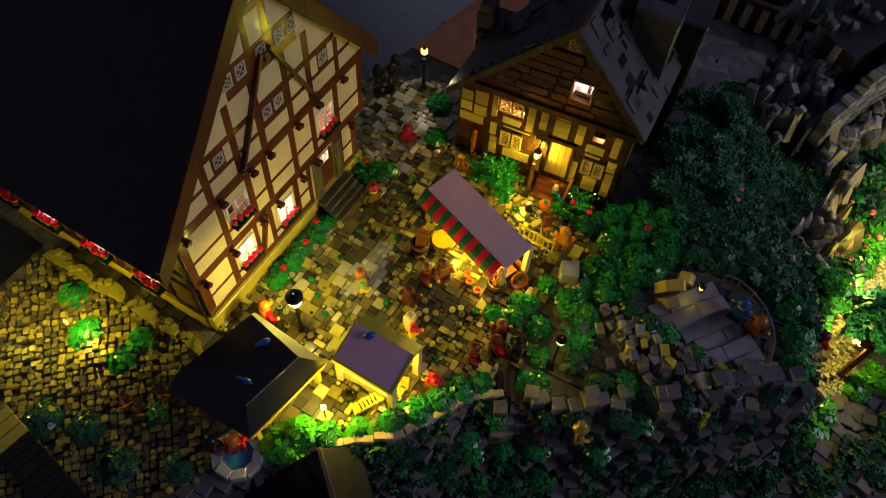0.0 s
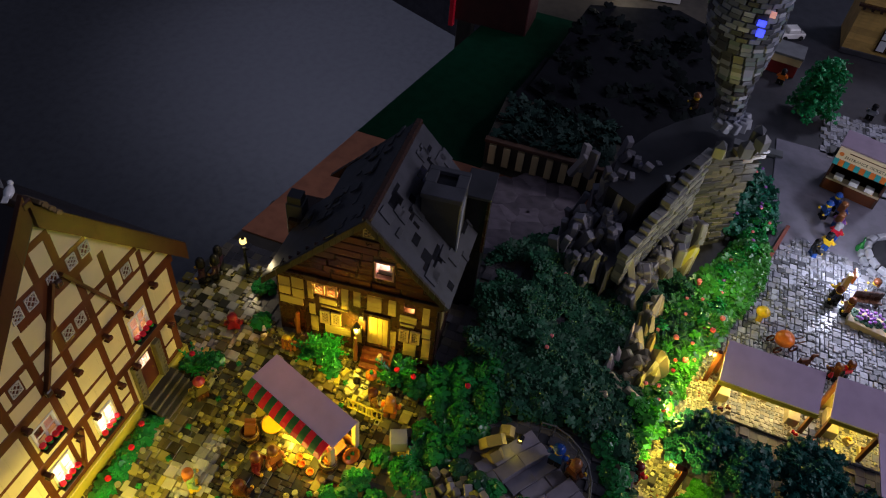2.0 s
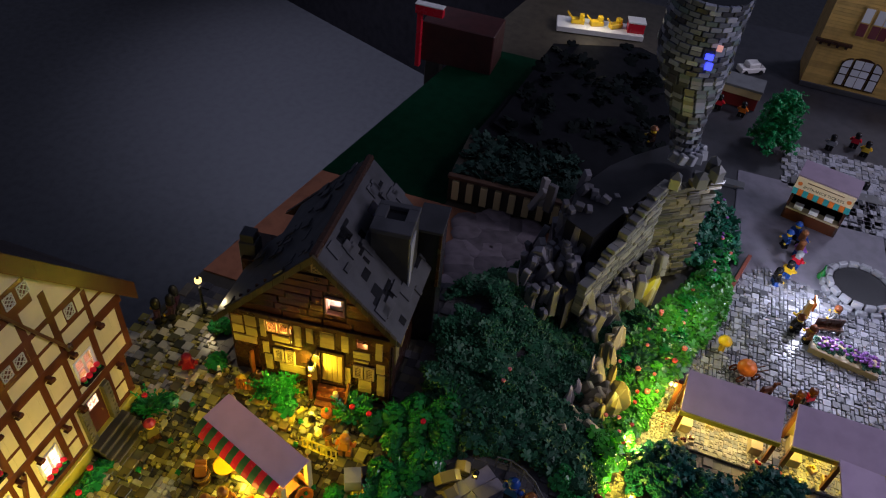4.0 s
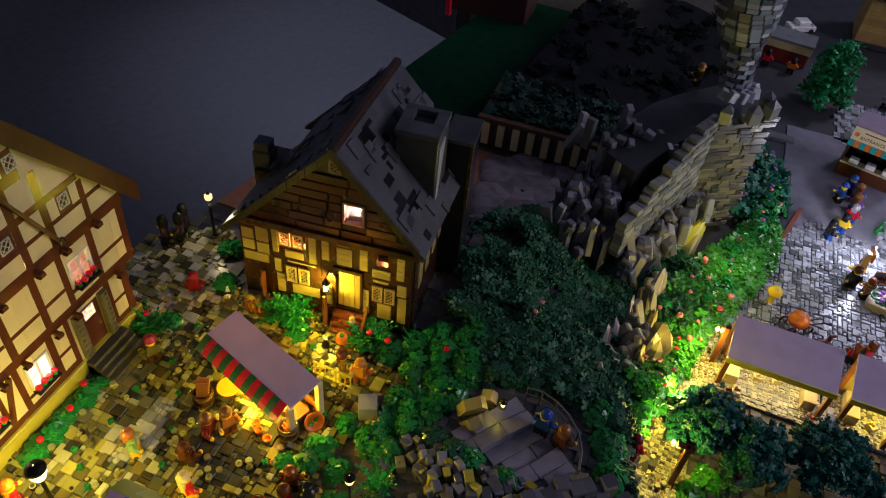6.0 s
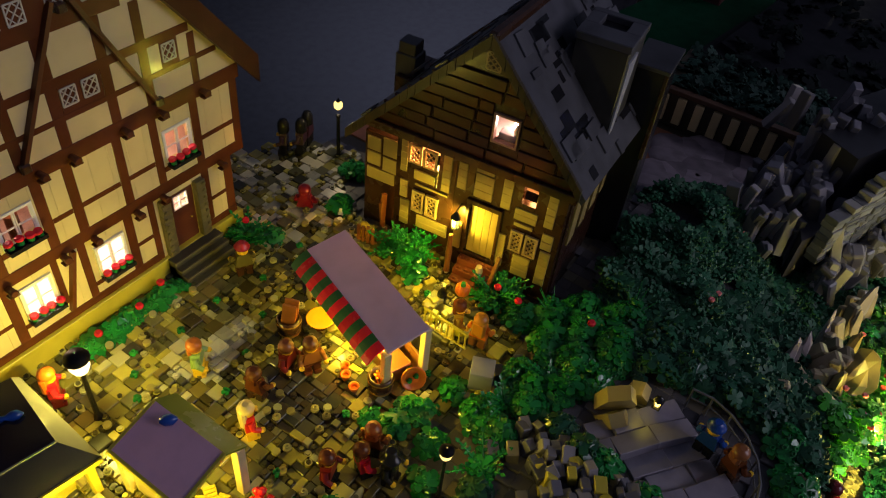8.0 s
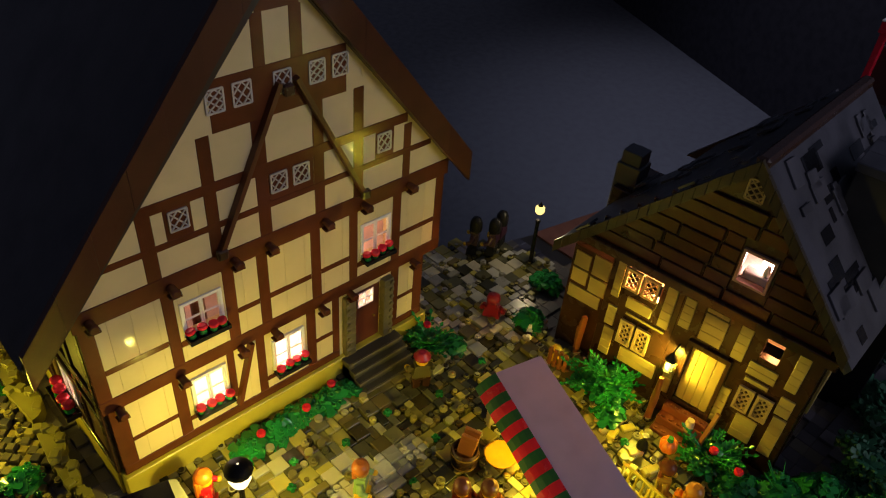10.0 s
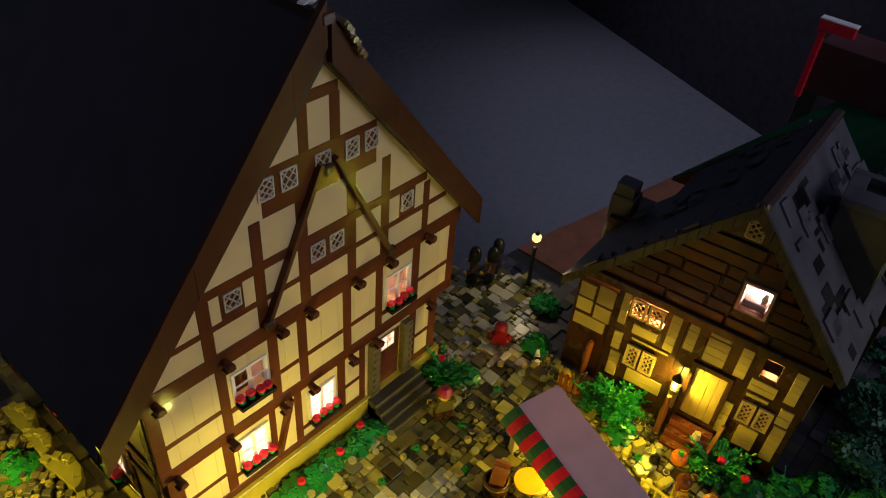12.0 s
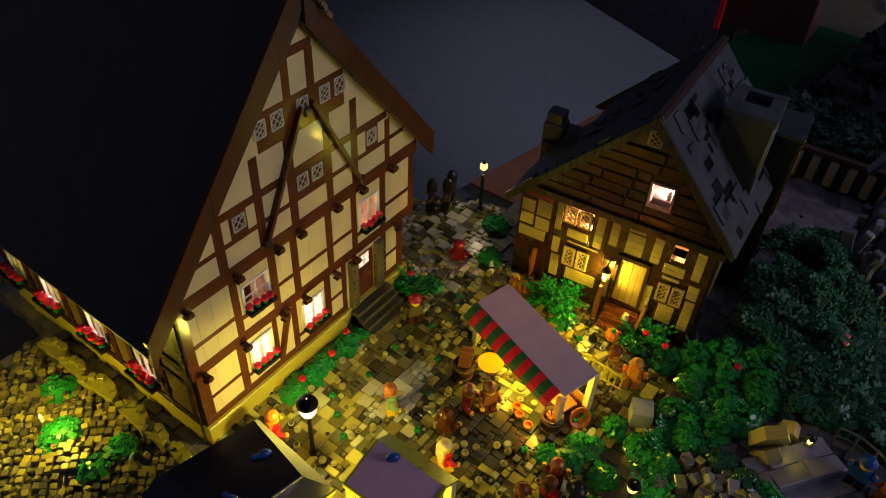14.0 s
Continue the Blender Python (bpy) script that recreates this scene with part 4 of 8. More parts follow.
# ---------------------------------------------------------------- market stalls, hut and lamps
MATTBLACK = dull(plastic("matt black plastic", (0.006, 0.006, 0.007), 0.5, 0.05, 0.1), 0.1)


def street_lamp(x, y, z, h, shade=False, group="street lamps", bulb=None):
    """A black post on a square foot with a glass-bulb head or a dish shade."""
    lamp = thing("street_lamp", "black street lamp with a lit bulb" if not shade else "black street lamp with a round shade, lit", "lamp", x, y, z, 20, group)
    top = 2.6 if shade else 2.0
    p = Shape().box(-0.95, -0.95, 0, 0.95, 0.95, 0.4, c=0.08).lathe(0, 0, [(0.4, 0.62), (1.1, 0.5), (1.5, 0.34), (h - top - 0.6, 0.28), (h - top - 0.2, 0.45), (h - top, 0.3)], 10)
    part("post", p, BLACK, lamp)
    if shade:
        part("shade", Shape().lathe(0, 0, [(h - 0.5, 1.4), (h - 0.3, 1.45), (h + 0.1, 1.25), (h + 0.45, 0.8), (h + 0.65, 0.1)], 14, caps=False), MATTBLACK, lamp)
        b = part("bulb", Shape().lathe(0, 0, [(h - 2.6, 0.4), (h - 2.4, 0.85), (h - 1.6, 1.15), (h - 0.65, 1.15), (h - 0.5, 0.8)], 12), bulb or LAMPBULB, lamp, "lit bulb under the shade")
    else:
        part("cap", Shape().lathe(0, 0, [(h + 0.42, 0.36), (h + 0.55, 0.38), (h + 0.72, 0.28), (h + 0.95, 0.12), (h + 1.2, 0.06)], 12), BLACK, lamp)
        b = part("bulb", Shape().lathe(0, 0, [(h - 0.85, 0.4), (h - 0.5, 0.7), (h + 0.2, 0.72), (h + 0.5, 0.4)], 12), BULB, lamp, "warm lit bulb")
    b.visible_shadow = False
    return lamp


street_lamp(23.9, -0.4, 0.2, 11.3)
garden_post = street_lamp(-17.1, -50.0, 0.4, 17.8, True, bulb=BULB)
garden_post.matrix_basis = garden_post.matrix_basis @ Matrix.Scale(0.6, 4)
street_lamp(-32.9, -12.0, -0.2, 12.0, True)
# added post for the bank light, standing out of view
street_lamp(-58.0, 30.0, -0.2, 9.8)

# striped market stall; its own x runs along the counter, its y to the back
stall = thing("market_stall", "market stall with lavender roof and red and green striped awning", "stall", -1.9, -17.4, 0, -110.0, "market stalls")
top = Shape()
top.prism([(-0.45, 8.35), (5.45, 9.3), (5.45, 9.65), (-0.45, 8.7)], 0.05, 20.4, "x")
part("roof", top, LILAC, stall, "smooth lavender roof sheet")
nstr = 14
for k in range(nstr):
    a, b = 0.1 + 19.5 * k / nstr, 0.1 + 19.5 * (k + 1) / nstr
    s = Shape()
    outer = [(-0.45, 8.75), (-1.15, 8.5), (-1.85, 8.1), (-2.45, 7.6), (-2.95, 7.0)]
    inner = [(-0.45, 8.4), (-1.05, 8.2), (-1.7, 7.8), (-2.25, 7.35), (-2.7, 6.9)]
    for i in range(4):
        s.prism([outer[i], outer[i + 1], inner[i + 1], inner[i]], a + 0.01, b - 0.01, "x")
    part("awning_stripe", s, REDP if k % 2 else plastic("awning green", (0.012, 0.10, 0.03), 0.4, 0.05, 0.2), stall)
for x in (0.8, 20.0):
    for y in (-0.4, 5.4):
        part("post", Shape().box(x - 0.5, y - 0.5, -0.5, x + 0.5, y + 0.5, 8.2 + y * 0.2, c=0.06), SAND, stall)
part("counter", Shape().box(1.5, 1.0, -0.3, 19.5, 3.2, 3.0, c=0.1), NOUGAT, stall)
part("counter_top", Shape().box(1.2, 0.6, 3.0, 19.8, 3.6, 3.4, c=0.06), NOUGAT, stall)
part("back_panel", Shape().box(1.3, 5.0, 0, 19.6, 5.3, 3.6, c=0.05), NOUGAT, stall)

# small stall with a lavender and olive roof
st2 = thing("market_stall", "small market stall with lavender and olive pitched roof", "stall", -32.8, -27.2, 0, 0, "market stalls")
part("roof", Shape().prism([(-4.3, 8.6), (1.7, 10.4), (1.7, 10.75), (-4.3, 8.95)], -5.05, 4.9, "y"), plastic("pinkish lavender sheet", (0.78, 0.46, 0.58), 0.12, 0.0, 0.15, fine=0.1), st2, "lavender roof sheet")
part("roof", Shape().prism([(1.7, 10.4), (4.4, 8.6), (4.4, 8.95), (1.7, 10.75)], -5.4, 5.25, "y"), plastic("olive green sheet", (0.17, 0.22, 0.03), 0.25, 0.0, 0.2), st2, "olive roof sheet")
for y in (-5.4, 4.9):
    part("verge", Shape().prism([(-4.5, 8.4), (1.7, 10.3), (1.7, 10.9), (-4.5, 9.0)], y, y + 0.35, "y"), YELLOWTAN, st2)
part("fascia", Shape().box(-4.7, -5.4, 8.2, -4.3, 5.25, 9.0, c=0.05), YELLOWTAN, st2)
for x in (-3.6, 3.6):
    for y in (-4.8, 4.8):
        part("post", Shape().box(x - 0.55, y - 0.55, -0.5, x + 0.55, y + 0.55, 9.0, c=0.06), SAND, st2)
part("counter", Shape().box(-3.4, -4.4, -0.3, -2.0, 4.4, 3.2, c=0.1), SAND, st2)
part("fish_tile", Shape().lathe(0, 0, [(-0.9, 0.25), (-0.4, 0.6), (0.4, 0.6), (0.9, 0.2)], 10, 0, pose(0, 0, 0, 90, 0, 0)), BLUE, st2, "small blue fish ornament", at(0.9, 2.0, 10.9, 50))

# small lamp on a stalk among the bushes by the hut
lamp = thing("garden_lamp", "small lit lamp on a short stalk by the hut", "lamp", -43.2, -24.2, 0)
part("stalk", Shape().cyl(0, 0, -0.5, 4.6, 0.16, None, 8).box(-0.5, -0.5, -0.2, 0.5, 0.5, 0.5, c=0.06), BLACK, lamp)
part("bulb", Shape().lathe(0, 0, [(4.6, 0.2), (4.9, 0.45), (5.3, 0.45), (5.6, 0.15)], 10), LAMPBULB, lamp, "white lit bulb").visible_shadow = False

# hut with a flat-topped black roof, hipped on two sides
hut = thing("hut", "small hut with a flat-topped black roof and pale hip", "hut", -45.2, -14.0, 0)


def sheet(pts, t):
    """A flat plate with four corners, t thick downward."""
    vs = [(x, y, z) for x, y, z in pts] + [(x, y, z - t) for x, y, z in pts]
    return Shape().add(vs, [(0, 1, 2, 3), (7, 6, 5, 4), (0, 4, 5, 1), (1, 5, 6, 2), (2, 6, 7, 3), (3, 7, 4, 0)])


A, B, C, C2, D, R2, L = (7.0, 6.2, 10.1), (7.9, 6.5, 9.0), (7.6, -6.8, 6.8), (-7.8, -4.6, 6.8), (5.1, -4.1, 10.1), (-4.9, -2.3, 10.1), (-5.9, 9.2, 10.1)
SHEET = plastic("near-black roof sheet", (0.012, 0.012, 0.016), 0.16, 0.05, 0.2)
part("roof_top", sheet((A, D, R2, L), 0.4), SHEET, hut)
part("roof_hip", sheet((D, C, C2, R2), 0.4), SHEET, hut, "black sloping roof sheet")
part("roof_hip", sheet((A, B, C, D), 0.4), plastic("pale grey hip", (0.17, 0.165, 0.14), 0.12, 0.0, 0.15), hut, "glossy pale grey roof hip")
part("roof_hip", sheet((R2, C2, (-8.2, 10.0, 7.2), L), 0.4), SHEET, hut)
part("ridge", Shape().bar((5.1, -4.1, 10.15), (-4.9, -2.3, 10.15), 0.18, 0.18), GREY, hut)
part("fascia", Shape().bar((7.5, -6.75, 6.5), (-7.7, -4.55, 6.5), 0.5, 0.7), YELLOWTAN, hut)
part("wall", Shape().box(-5.2, 5.4, -1, 6.2, 6.2, 9.6, c=0.05), SAND, hut)
part("wall", Shape().box(5.4, -4.0, -1, 6.2, 5.4, 8.6, c=0.05), SAND, hut)
part("wall", Shape().box(-5.2, -2.0, -1, -4.4, 5.4, 9.0, c=0.05), SAND, hut)
part("counter", Shape().box(-4.4, -3.4, -0.5, 5.4, -2.4, 3.4, c=0.08), YELLOWTAN, hut)
for x, y in ((6.4, -5.6), (-6.0, -3.9)):
    part("post", Shape().box(x - 0.45, y - 0.45, -0.5, x + 0.45, y + 0.45, 6.9, c=0.06), YELLOWTAN, hut)
for x, y, r in ((4.0, 1.7, 60), (-2.1, 0.2, 8)):
    part("fish_tile", Shape().lathe(0, 0, [(-1.3, 0.1), (-0.9, 0.4), (-0.5, 0.22), (0.2, 0.55), (0.8, 0.5), (1.3, 0.1)], 10, 0, pose(0, 0, 0, 90, 0, 0)), BLUE, hut, "small blue fish ornament", at(x, y, 10.4, r))

# ---------------------------------------------------------------- toy figures and loose things on the square
def toy_figure(x, y, z, rz, torso, legs, hair, words, skin=YELLOW, style="hair", lift=0.0):
    """A small brick-built doll in one mesh: legs, body, arms, head and hair or hat."""
    s = Shape()
    for sx in (-0.5, 0.5):
        s.box(sx - 0.42, -0.5, 0.0, sx + 0.42, 0.45, 1.1, 1, c=0.08)
        s.box(sx - 0.42, -0.78, 0.0, sx + 0.42, -0.4, 0.4, 1, c=0.08)
    s.box(-0.95, -0.45, 1.1, 0.95, 0.45, 1.5, 1, c=0.05)
    s.add([(-0.98, -0.5, 1.5), (0.98, -0.5, 1.5), (0.98, 0.5, 1.5), (-0.98, 0.5, 1.5), (-0.68, -0.48, 3.1), (0.68, -0.48, 3.1), (0.68, 0.48, 3.1), (-0.68, 0.48, 3.1)],
          [(0, 3, 2, 1), (4, 5, 6, 7), (0, 1, 5, 4), (1, 2, 6, 5), (2, 3, 7, 6), (3, 0, 4, 7)], 0)
    for sx in (-1, 1):
        s.rod((sx * 0.85, 0, 2.8), (sx * 1.2, -0.15, 2.1), 0.3, 8, 0)
        s.rod((sx * 1.2, -0.15, 2.1), (sx * 1.25, -0.75, 1.75), 0.27, 8, 0)
        s.lathe(sx * 1.25, -0.95, [(1.5, 0.15), (1.62, 0.27), (1.85, 0.27), (1.95, 0.15)], 8, 3)
    s.lathe(0, 0, [(3.05, 0.35), (3.15, 0.5), (3.3, 0.62), (4.05, 0.62), (4.2, 0.5), (4.3, 0.3)], 12, 3)
    if style == "hair":
        s.lathe(0, 0.08, [(3.5, 0.5), (3.55, 0.72), (4.0, 0.8), (4.4, 0.68), (4.6, 0.3)], 12, 2)
        s.box(-0.6, 0.2, 3.0, 0.6, 0.75, 3.9, 2, c=0.2)
    elif style == "long":
        s.lathe(0, 0.08, [(3.6, 0.6), (4.0, 0.82), (4.4, 0.7), (4.62, 0.3)], 12, 2)
        s.box(-0.75, 0.15, 2.1, 0.75, 0.85, 4.0, 2, c=0.25)
    elif style == "cap":
        s.lathe(0, 0, [(3.95, 0.85), (4.1, 0.9), (4.2, 0.7), (4.5, 0.62), (4.7, 0.35)], 12, 2)
    elif style == "helmet":
        s.lathe(0, 0, [(3.2, 0.75), (3.6, 0.78), (4.4, 0.74), (4.9, 0.5), (5.1, 0.15)], 12, 2)
    else:
        s.lathe(0, 0, [(3.85, 1.1), (3.95, 1.1), (4.0, 0.66), (4.7, 0.6), (4.8, 0.4)], 12, 2)
    s.v = [(px * 1.27, py * 1.27, pz * 1.27) for px, py, pz in s.v]
    return single("toy_figure", s, [torso, legs, hair, skin], words, "figurine", x, y, z + lift, rz, "brick figures")


toy_figure(-5.2, -7.8, 0.4, 150, plastic("olive jacket", (0.10, 0.085, 0.03), 0.3, 0, 0.1), DARKBROWN, plastic("crimson cap", (0.28, 0.01, 0.03), 0.3, 0, 0.1), "toy figure in an olive jacket with a crimson cap", style="cap")
toy_figure(-34.3, -6.4, 0.4, 60, REDP, DARKRED, ORANGE, "toy figure with long ginger hair in red", style="long")
toy_figure(-21.0, -15.9, 0.4, 40, plastic("pale green shirt", (0.25, 0.40, 0.14), 0.3, 0, 0.1), YELLOW, plastic("ginger hair", (0.42, 0.12, 0.02), 0.3, 0, 0.1), "ginger-haired toy figure in pale green")
toy_figure(-14.2, -24.6, 0.4, 10, DARKRED, DARKBROWN, plastic("chestnut hair", (0.16, 0.05, 0.015), 0.3, 0, 0.1), "chestnut-haired toy figure in dark red")
toy_figure(-12.1, -26.6, 0.4, -30, NOUGAT, BROWN, plastic("brown hair", (0.13, 0.045, 0.012), 0.3, 0, 0.1), "brown-haired toy figure in tan brown")
toy_figure(-19.5, -24.4, 0.4, 100, BROWN, DARKBROWN, BROWN, "brown toy figure leaning over the paving")
toy_figure(-23.6, -27.3, 0.4, 60, plastic("festive coat", (0.55, 0.02, 0.02), 0.3, 0, 0.1), YELLOW, plastic("cream hood", (0.62, 0.5, 0.22), 0.3, 0, 0.1), "toy figure in a red coat with a cream hood", style="long")
for x, y, r in ((18.9, 7.2, 215), (20.8, 5.0, 205), (23.2, 5.8, 200)):
    toy_figure(x, y, height(x, y) + 1.2, r, plastic("dark plum tunic", (0.05, 0.018, 0.045), 0.3, 0, 0.1), BLACK, BLACK, "toy soldier in dark plum with a black helmet", style="helmet")
toy_figure(10.6, -5.0, 0.4, 120, plastic("deep red cloak", (0.26, 0.008, 0.02), 0.3, 0, 0.1), GREY, bpy.data.materials["deep red cloak"], "toy figure in a red hood sitting on the paving", style="hair", lift=-0.9)
toy_figure(5.1, -37.6, 0.6, 30, GOLD, YELLOWTAN, BROWN, "golden toy figure beside the fence")
toy_figure(4.6, -41.2, 0.8, 100, ORANGE, NOUGAT, plastic("amber hair", (0.50, 0.20, 0.02), 0.3, 0, 0.1), "toy figure with long amber hair", style="long")
toy_figure(4.6, -72.0, 5.0, 80, BLUE, BLACK, BLUE, "toy figure in blue at the railing", style="cap")
toy_figure(3.2, -75.4, 5.0, 60, BROWN, DARKBROWN, NOUGAT, "toy figure in brown at the railing")
toy_figure(-23.5, -58.6, height(-23.5, -58.6) + 0.2, 40, plastic("amber coat", (0.5, 0.25, 0.03), 0.3, 0, 0.1), YELLOWTAN, GOLD, "amber toy figure climbing the rocks", style="hat")
toy_figure(-22.7, -38.7, 0.4, 20, DARKRED, BLACK, BROWN, "toy figure in dark red in a small crowd")
toy_figure(-19.6, -41.0, 0.4, 60, REDP, BLACK, BROWN, "toy figure in red in a small crowd")
toy_figure(-16.8, -40.3, 0.4, 110, BROWN, BLACK, plastic("auburn hair", (0.18, 0.04, 0.01), 0.3, 0, 0.1), "auburn-haired toy figure in brown")
toy_figure(-18.3, -44.0, 0.4, 10, BLACK, BLACK, BLACK, "toy figure in black in a small crowd", style="hat")
toy_figure(-54.2, -16.4, 1.6, 140, REDP, DARKRED, ORANGE, "ginger toy figure in red beside the basin")
toy_figure(-56.0, -14.0, 1.6, 110, DARKBROWN, REDP, BLACK, "dark-haired toy figure at the basin", style="long")
toy_figure(11.2, -86.6, height(11.2, -86.6) + 0.5, 60, REDP, DARKRED, DARKRED, "toy figure in dark red on the path", style="hair")


def barrel(x, y, z, rx=0.0, rz=0.0):
    b = thing("barrel", "open dark barrel with gold hoops", "barrel", x, y, z, rz, "barrels")
    b.matrix_basis = at(x, y, z, rz, rx)
    part("tub", Shape().lathe(0, 0, [(0, 1.25), (0.9, 1.6), (2.0, 1.7), (2.9, 1.55), (2.9, 1.35), (0.7, 1.2)], 16), DARKBROWN, b)
    for h, r in ((0.55, 1.52), (2.45, 1.68)):
        part("hoop", Shape().lathe(0, 0, [(h - 0.14, r), (h, r + 0.06), (h + 0.14, r)], 16, caps=False), GOLD, b)
    return b


barrel(-9.1, -35.4, 0.4)
lf = Shape()
for k in range(7):
    a = k * 0.9
    lf.bar((0.5 * math.cos(a), 0.5 * math.sin(a), 0), (0.75 * math.cos(a + 0.4), 0.75 * math.sin(a + 0.4), 1.2 + 0.1 * k), 0.35, 0.2)
single("dry_leaves", lf, ORANGE, "bundle of orange leaves in the barrel", "leaves", -9.1, -35.4, 2.0)
barrel(-9.3, -20.2, 0.4)
bd = Shape()
for k, (dx, r) in enumerate(((-0.7, 12), (-0.25, -6), (0.2, 4), (0.65, -9))):
    bd.box(-0.17 + dx * 1.3, -0.95, 0, 0.17 + dx * 1.3, 0.95, 4.4 + 0.4 * (k % 2), m=pose(0, 0, 0, 6, r * 0.5, 0), c=0.05)
single("planks", bd, NOUGAT, "bundle of brown planks standing in a barrel", "planks", -9.2, -20.1, 1.4, 25)
bk = thing("basket", "round orange basket tipped on its side", "basket", -6.0, -38.4, 1.7)
bk.matrix_basis = at(-6.0, -38.2, 1.8, -40, 62)
part("bowl", Shape().lathe(0, 0, [(-0.6, 0.9), (0, 1.5), (0.3, 1.7), (0.3, 1.5), (-0.3, 0.9)], 16), ORANGE, bk)
part("fruit", Shape().lathe(0.4, 0.2, [(-0.3, 0.2), (0, 0.42), (0.4, 0.25)], 8).lathe(-0.5, -0.3, [(-0.3, 0.2), (0, 0.42), (0.4, 0.25)], 8), GREENP, bk)
ds = thing("dish_table", "low barrel table with a bright yellow dish on it", "table", -6.2, -23.0, 0.3)
part("base", Shape().lathe(0, 0, [(0, 0.8), (0.8, 0.9), (1.6, 0.7)], 12), BROWN, ds)
single("dish", Shape().lathe(0, 0, [(0, 0.8), (0.15, 1.3), (0.5, 1.95), (0.62, 2.0), (0.62, 1.85), (0.3, 1.3), (0.25, 0.3)], 20), plastic("bright yellow dish", (0.50, 0.26, 0.012), 0.2, 0, 0.05), "wide bright yellow dish on a stand", "dish", -6.2, -23.0, 1.9)
bx = Shape().box(-1.5, -1.5, 0, 1.5, 1.5, 3.0, c=0.08)
single("stone_block", bx, plastic("pale grey block", (0.36, 0.36, 0.34), 0.35, 0.1, 0.3), "pale grey square stone block", "block", -0.6, -45.0, 1.2, 25)
# low fence beside the stall
fn = thing("fence", "low yellowish railing with turned balusters", "fence", 3.1, -33.2, 0.8, -93)
part("rail", Shape().box(0, -0.16, 2.85, 7.4, 0.16, 3.15, c=0.08), YELLOWTAN, fn)
part("rail", Shape().box(0, -0.16, 0.2, 7.4, 0.16, 0.42, c=0.08), YELLOWTAN, fn)
bal = Shape().lathe(0, 0, [(0.4, 0.12), (0.9, 0.2), (1.6, 0.1), (2.3, 0.18), (2.9, 0.12)], 8).mesh("baluster", YELLOWTAN)
for k in range(8):
    part("baluster", bal, None, fn, where=at(0.3 + k * 0.97, 0, 0))
# brown garden gate pieces left of the cottage
gt = thing("wooden_gate", "brown slatted wooden gate leaning beside the cottage", "gate", 9.4, -16.4, 0.8, -75)
for k in range(4):
    part("slat", Shape().box(k * 0.75, -0.15, 0, k * 0.75 + 0.5, 0.15, 4.2 - 0.2 * (k % 2), c=0.05), NOUGAT, gt)
part("rail", Shape().box(-0.2, 0.15, 1.0, 3.1, 0.35, 1.4, c=0.04), NOUGAT, gt)
part("rail", Shape().box(-0.2, 0.15, 3.0, 3.1, 0.35, 3.4, c=0.04), NOUGAT, gt)
tp = Shape()
for k in range(5):
    tp.bar((rng.uniform(-0.3, 0.3), rng.uniform(-0.3, 0.3), 0), (rng.uniform(-0.4, 0.4), rng.uniform(-0.4, 0.4), 5.5 + k * 0.5), 0.5, 0.4)
single("firewood", tp, NOUGAT, "upright bundle of brown timber by the cottage", "firewood", 14.2, -17.4, 1.0)
single("bee_hive", Shape().lathe(0, 0, [(0, 0.9), (1.6, 1.0), (2.6, 0.9), (3.3, 0.5), (3.5, 0.1)], 14), YELLOW, "small rounded yellow bee hive", "hive", 10.8, -16.6, 0.9)
an = Shape().box(-0.9, -0.4, 0.7, 0.9, 0.4, 1.5, 0, c=0.2).box(0.7, -0.3, 1.2, 1.5, 0.3, 2.0, 0, c=0.15).box(-0.5, -0.42, 1.0, 0.1, 0.42, 1.54, 1, c=0.1)
for lx in (-0.7, 0.6):
    for ly in (-0.25, 0.25):
        an.box(lx - 0.13, ly - 0.13, 0, lx + 0.13, ly + 0.13, 0.8, 1)
single("toy_goat", an, [WHITEP, BLACK], "small white and black toy goat on the paving", "figurine", 11.4, -11.4, 0.9, 35)
single("planter", Shape().box(-1.2, -1.2, 0, 1.2, 1.2, 1.2, c=0.1), NOUGAT, "square brown wooden flower planter", "planter", -29.5, -35.4, 0.3)
posy = thing("flower_bouquet", "bouquet of bright red flowers in a planter", "flowers", -29.5, -35.4, 1.3)
bloom = Shape().lathe(0, 0, [(0, 0.1), (0.5, 0.5), (0.8, 0.58), (1.1, 0.2)], 8).mesh("flower", REDP)
for k in range(11):
    part("flower", bloom, None, posy, where=at(rng.uniform(-1.1, 1.1), rng.uniform(-1.1, 1.1), 0.18 * k, 0, rng.uniform(-30, 30), rng.uniform(-30, 30)))


def pumpkin(x, y, z, r=1.15):
    p = thing("pumpkin", "orange ribbed pumpkin with a green stalk", "pumpkin", x, y, z)
    s = Shape()
    for k in range(8):
        a = k * math.pi / 4
        s.lathe(0, 0, [(0, 0.2), (0.3 * r, 0.45 * r), (0.8 * r, 0.55 * r), (1.3 * r, 0.42 * r), (1.5 * r, 0.12)], 8, 0, Matrix.Translation((0.45 * r * math.cos(a), 0.45 * r * math.sin(a), 0)))
    part("flesh", s, ORANGE, p)
    part("stalk", Shape().lathe(0, 0, [(1.3 * r, 0.45), (1.6 * r, 0.35), (1.95 * r, 0.3)], 8), GREENP, p)


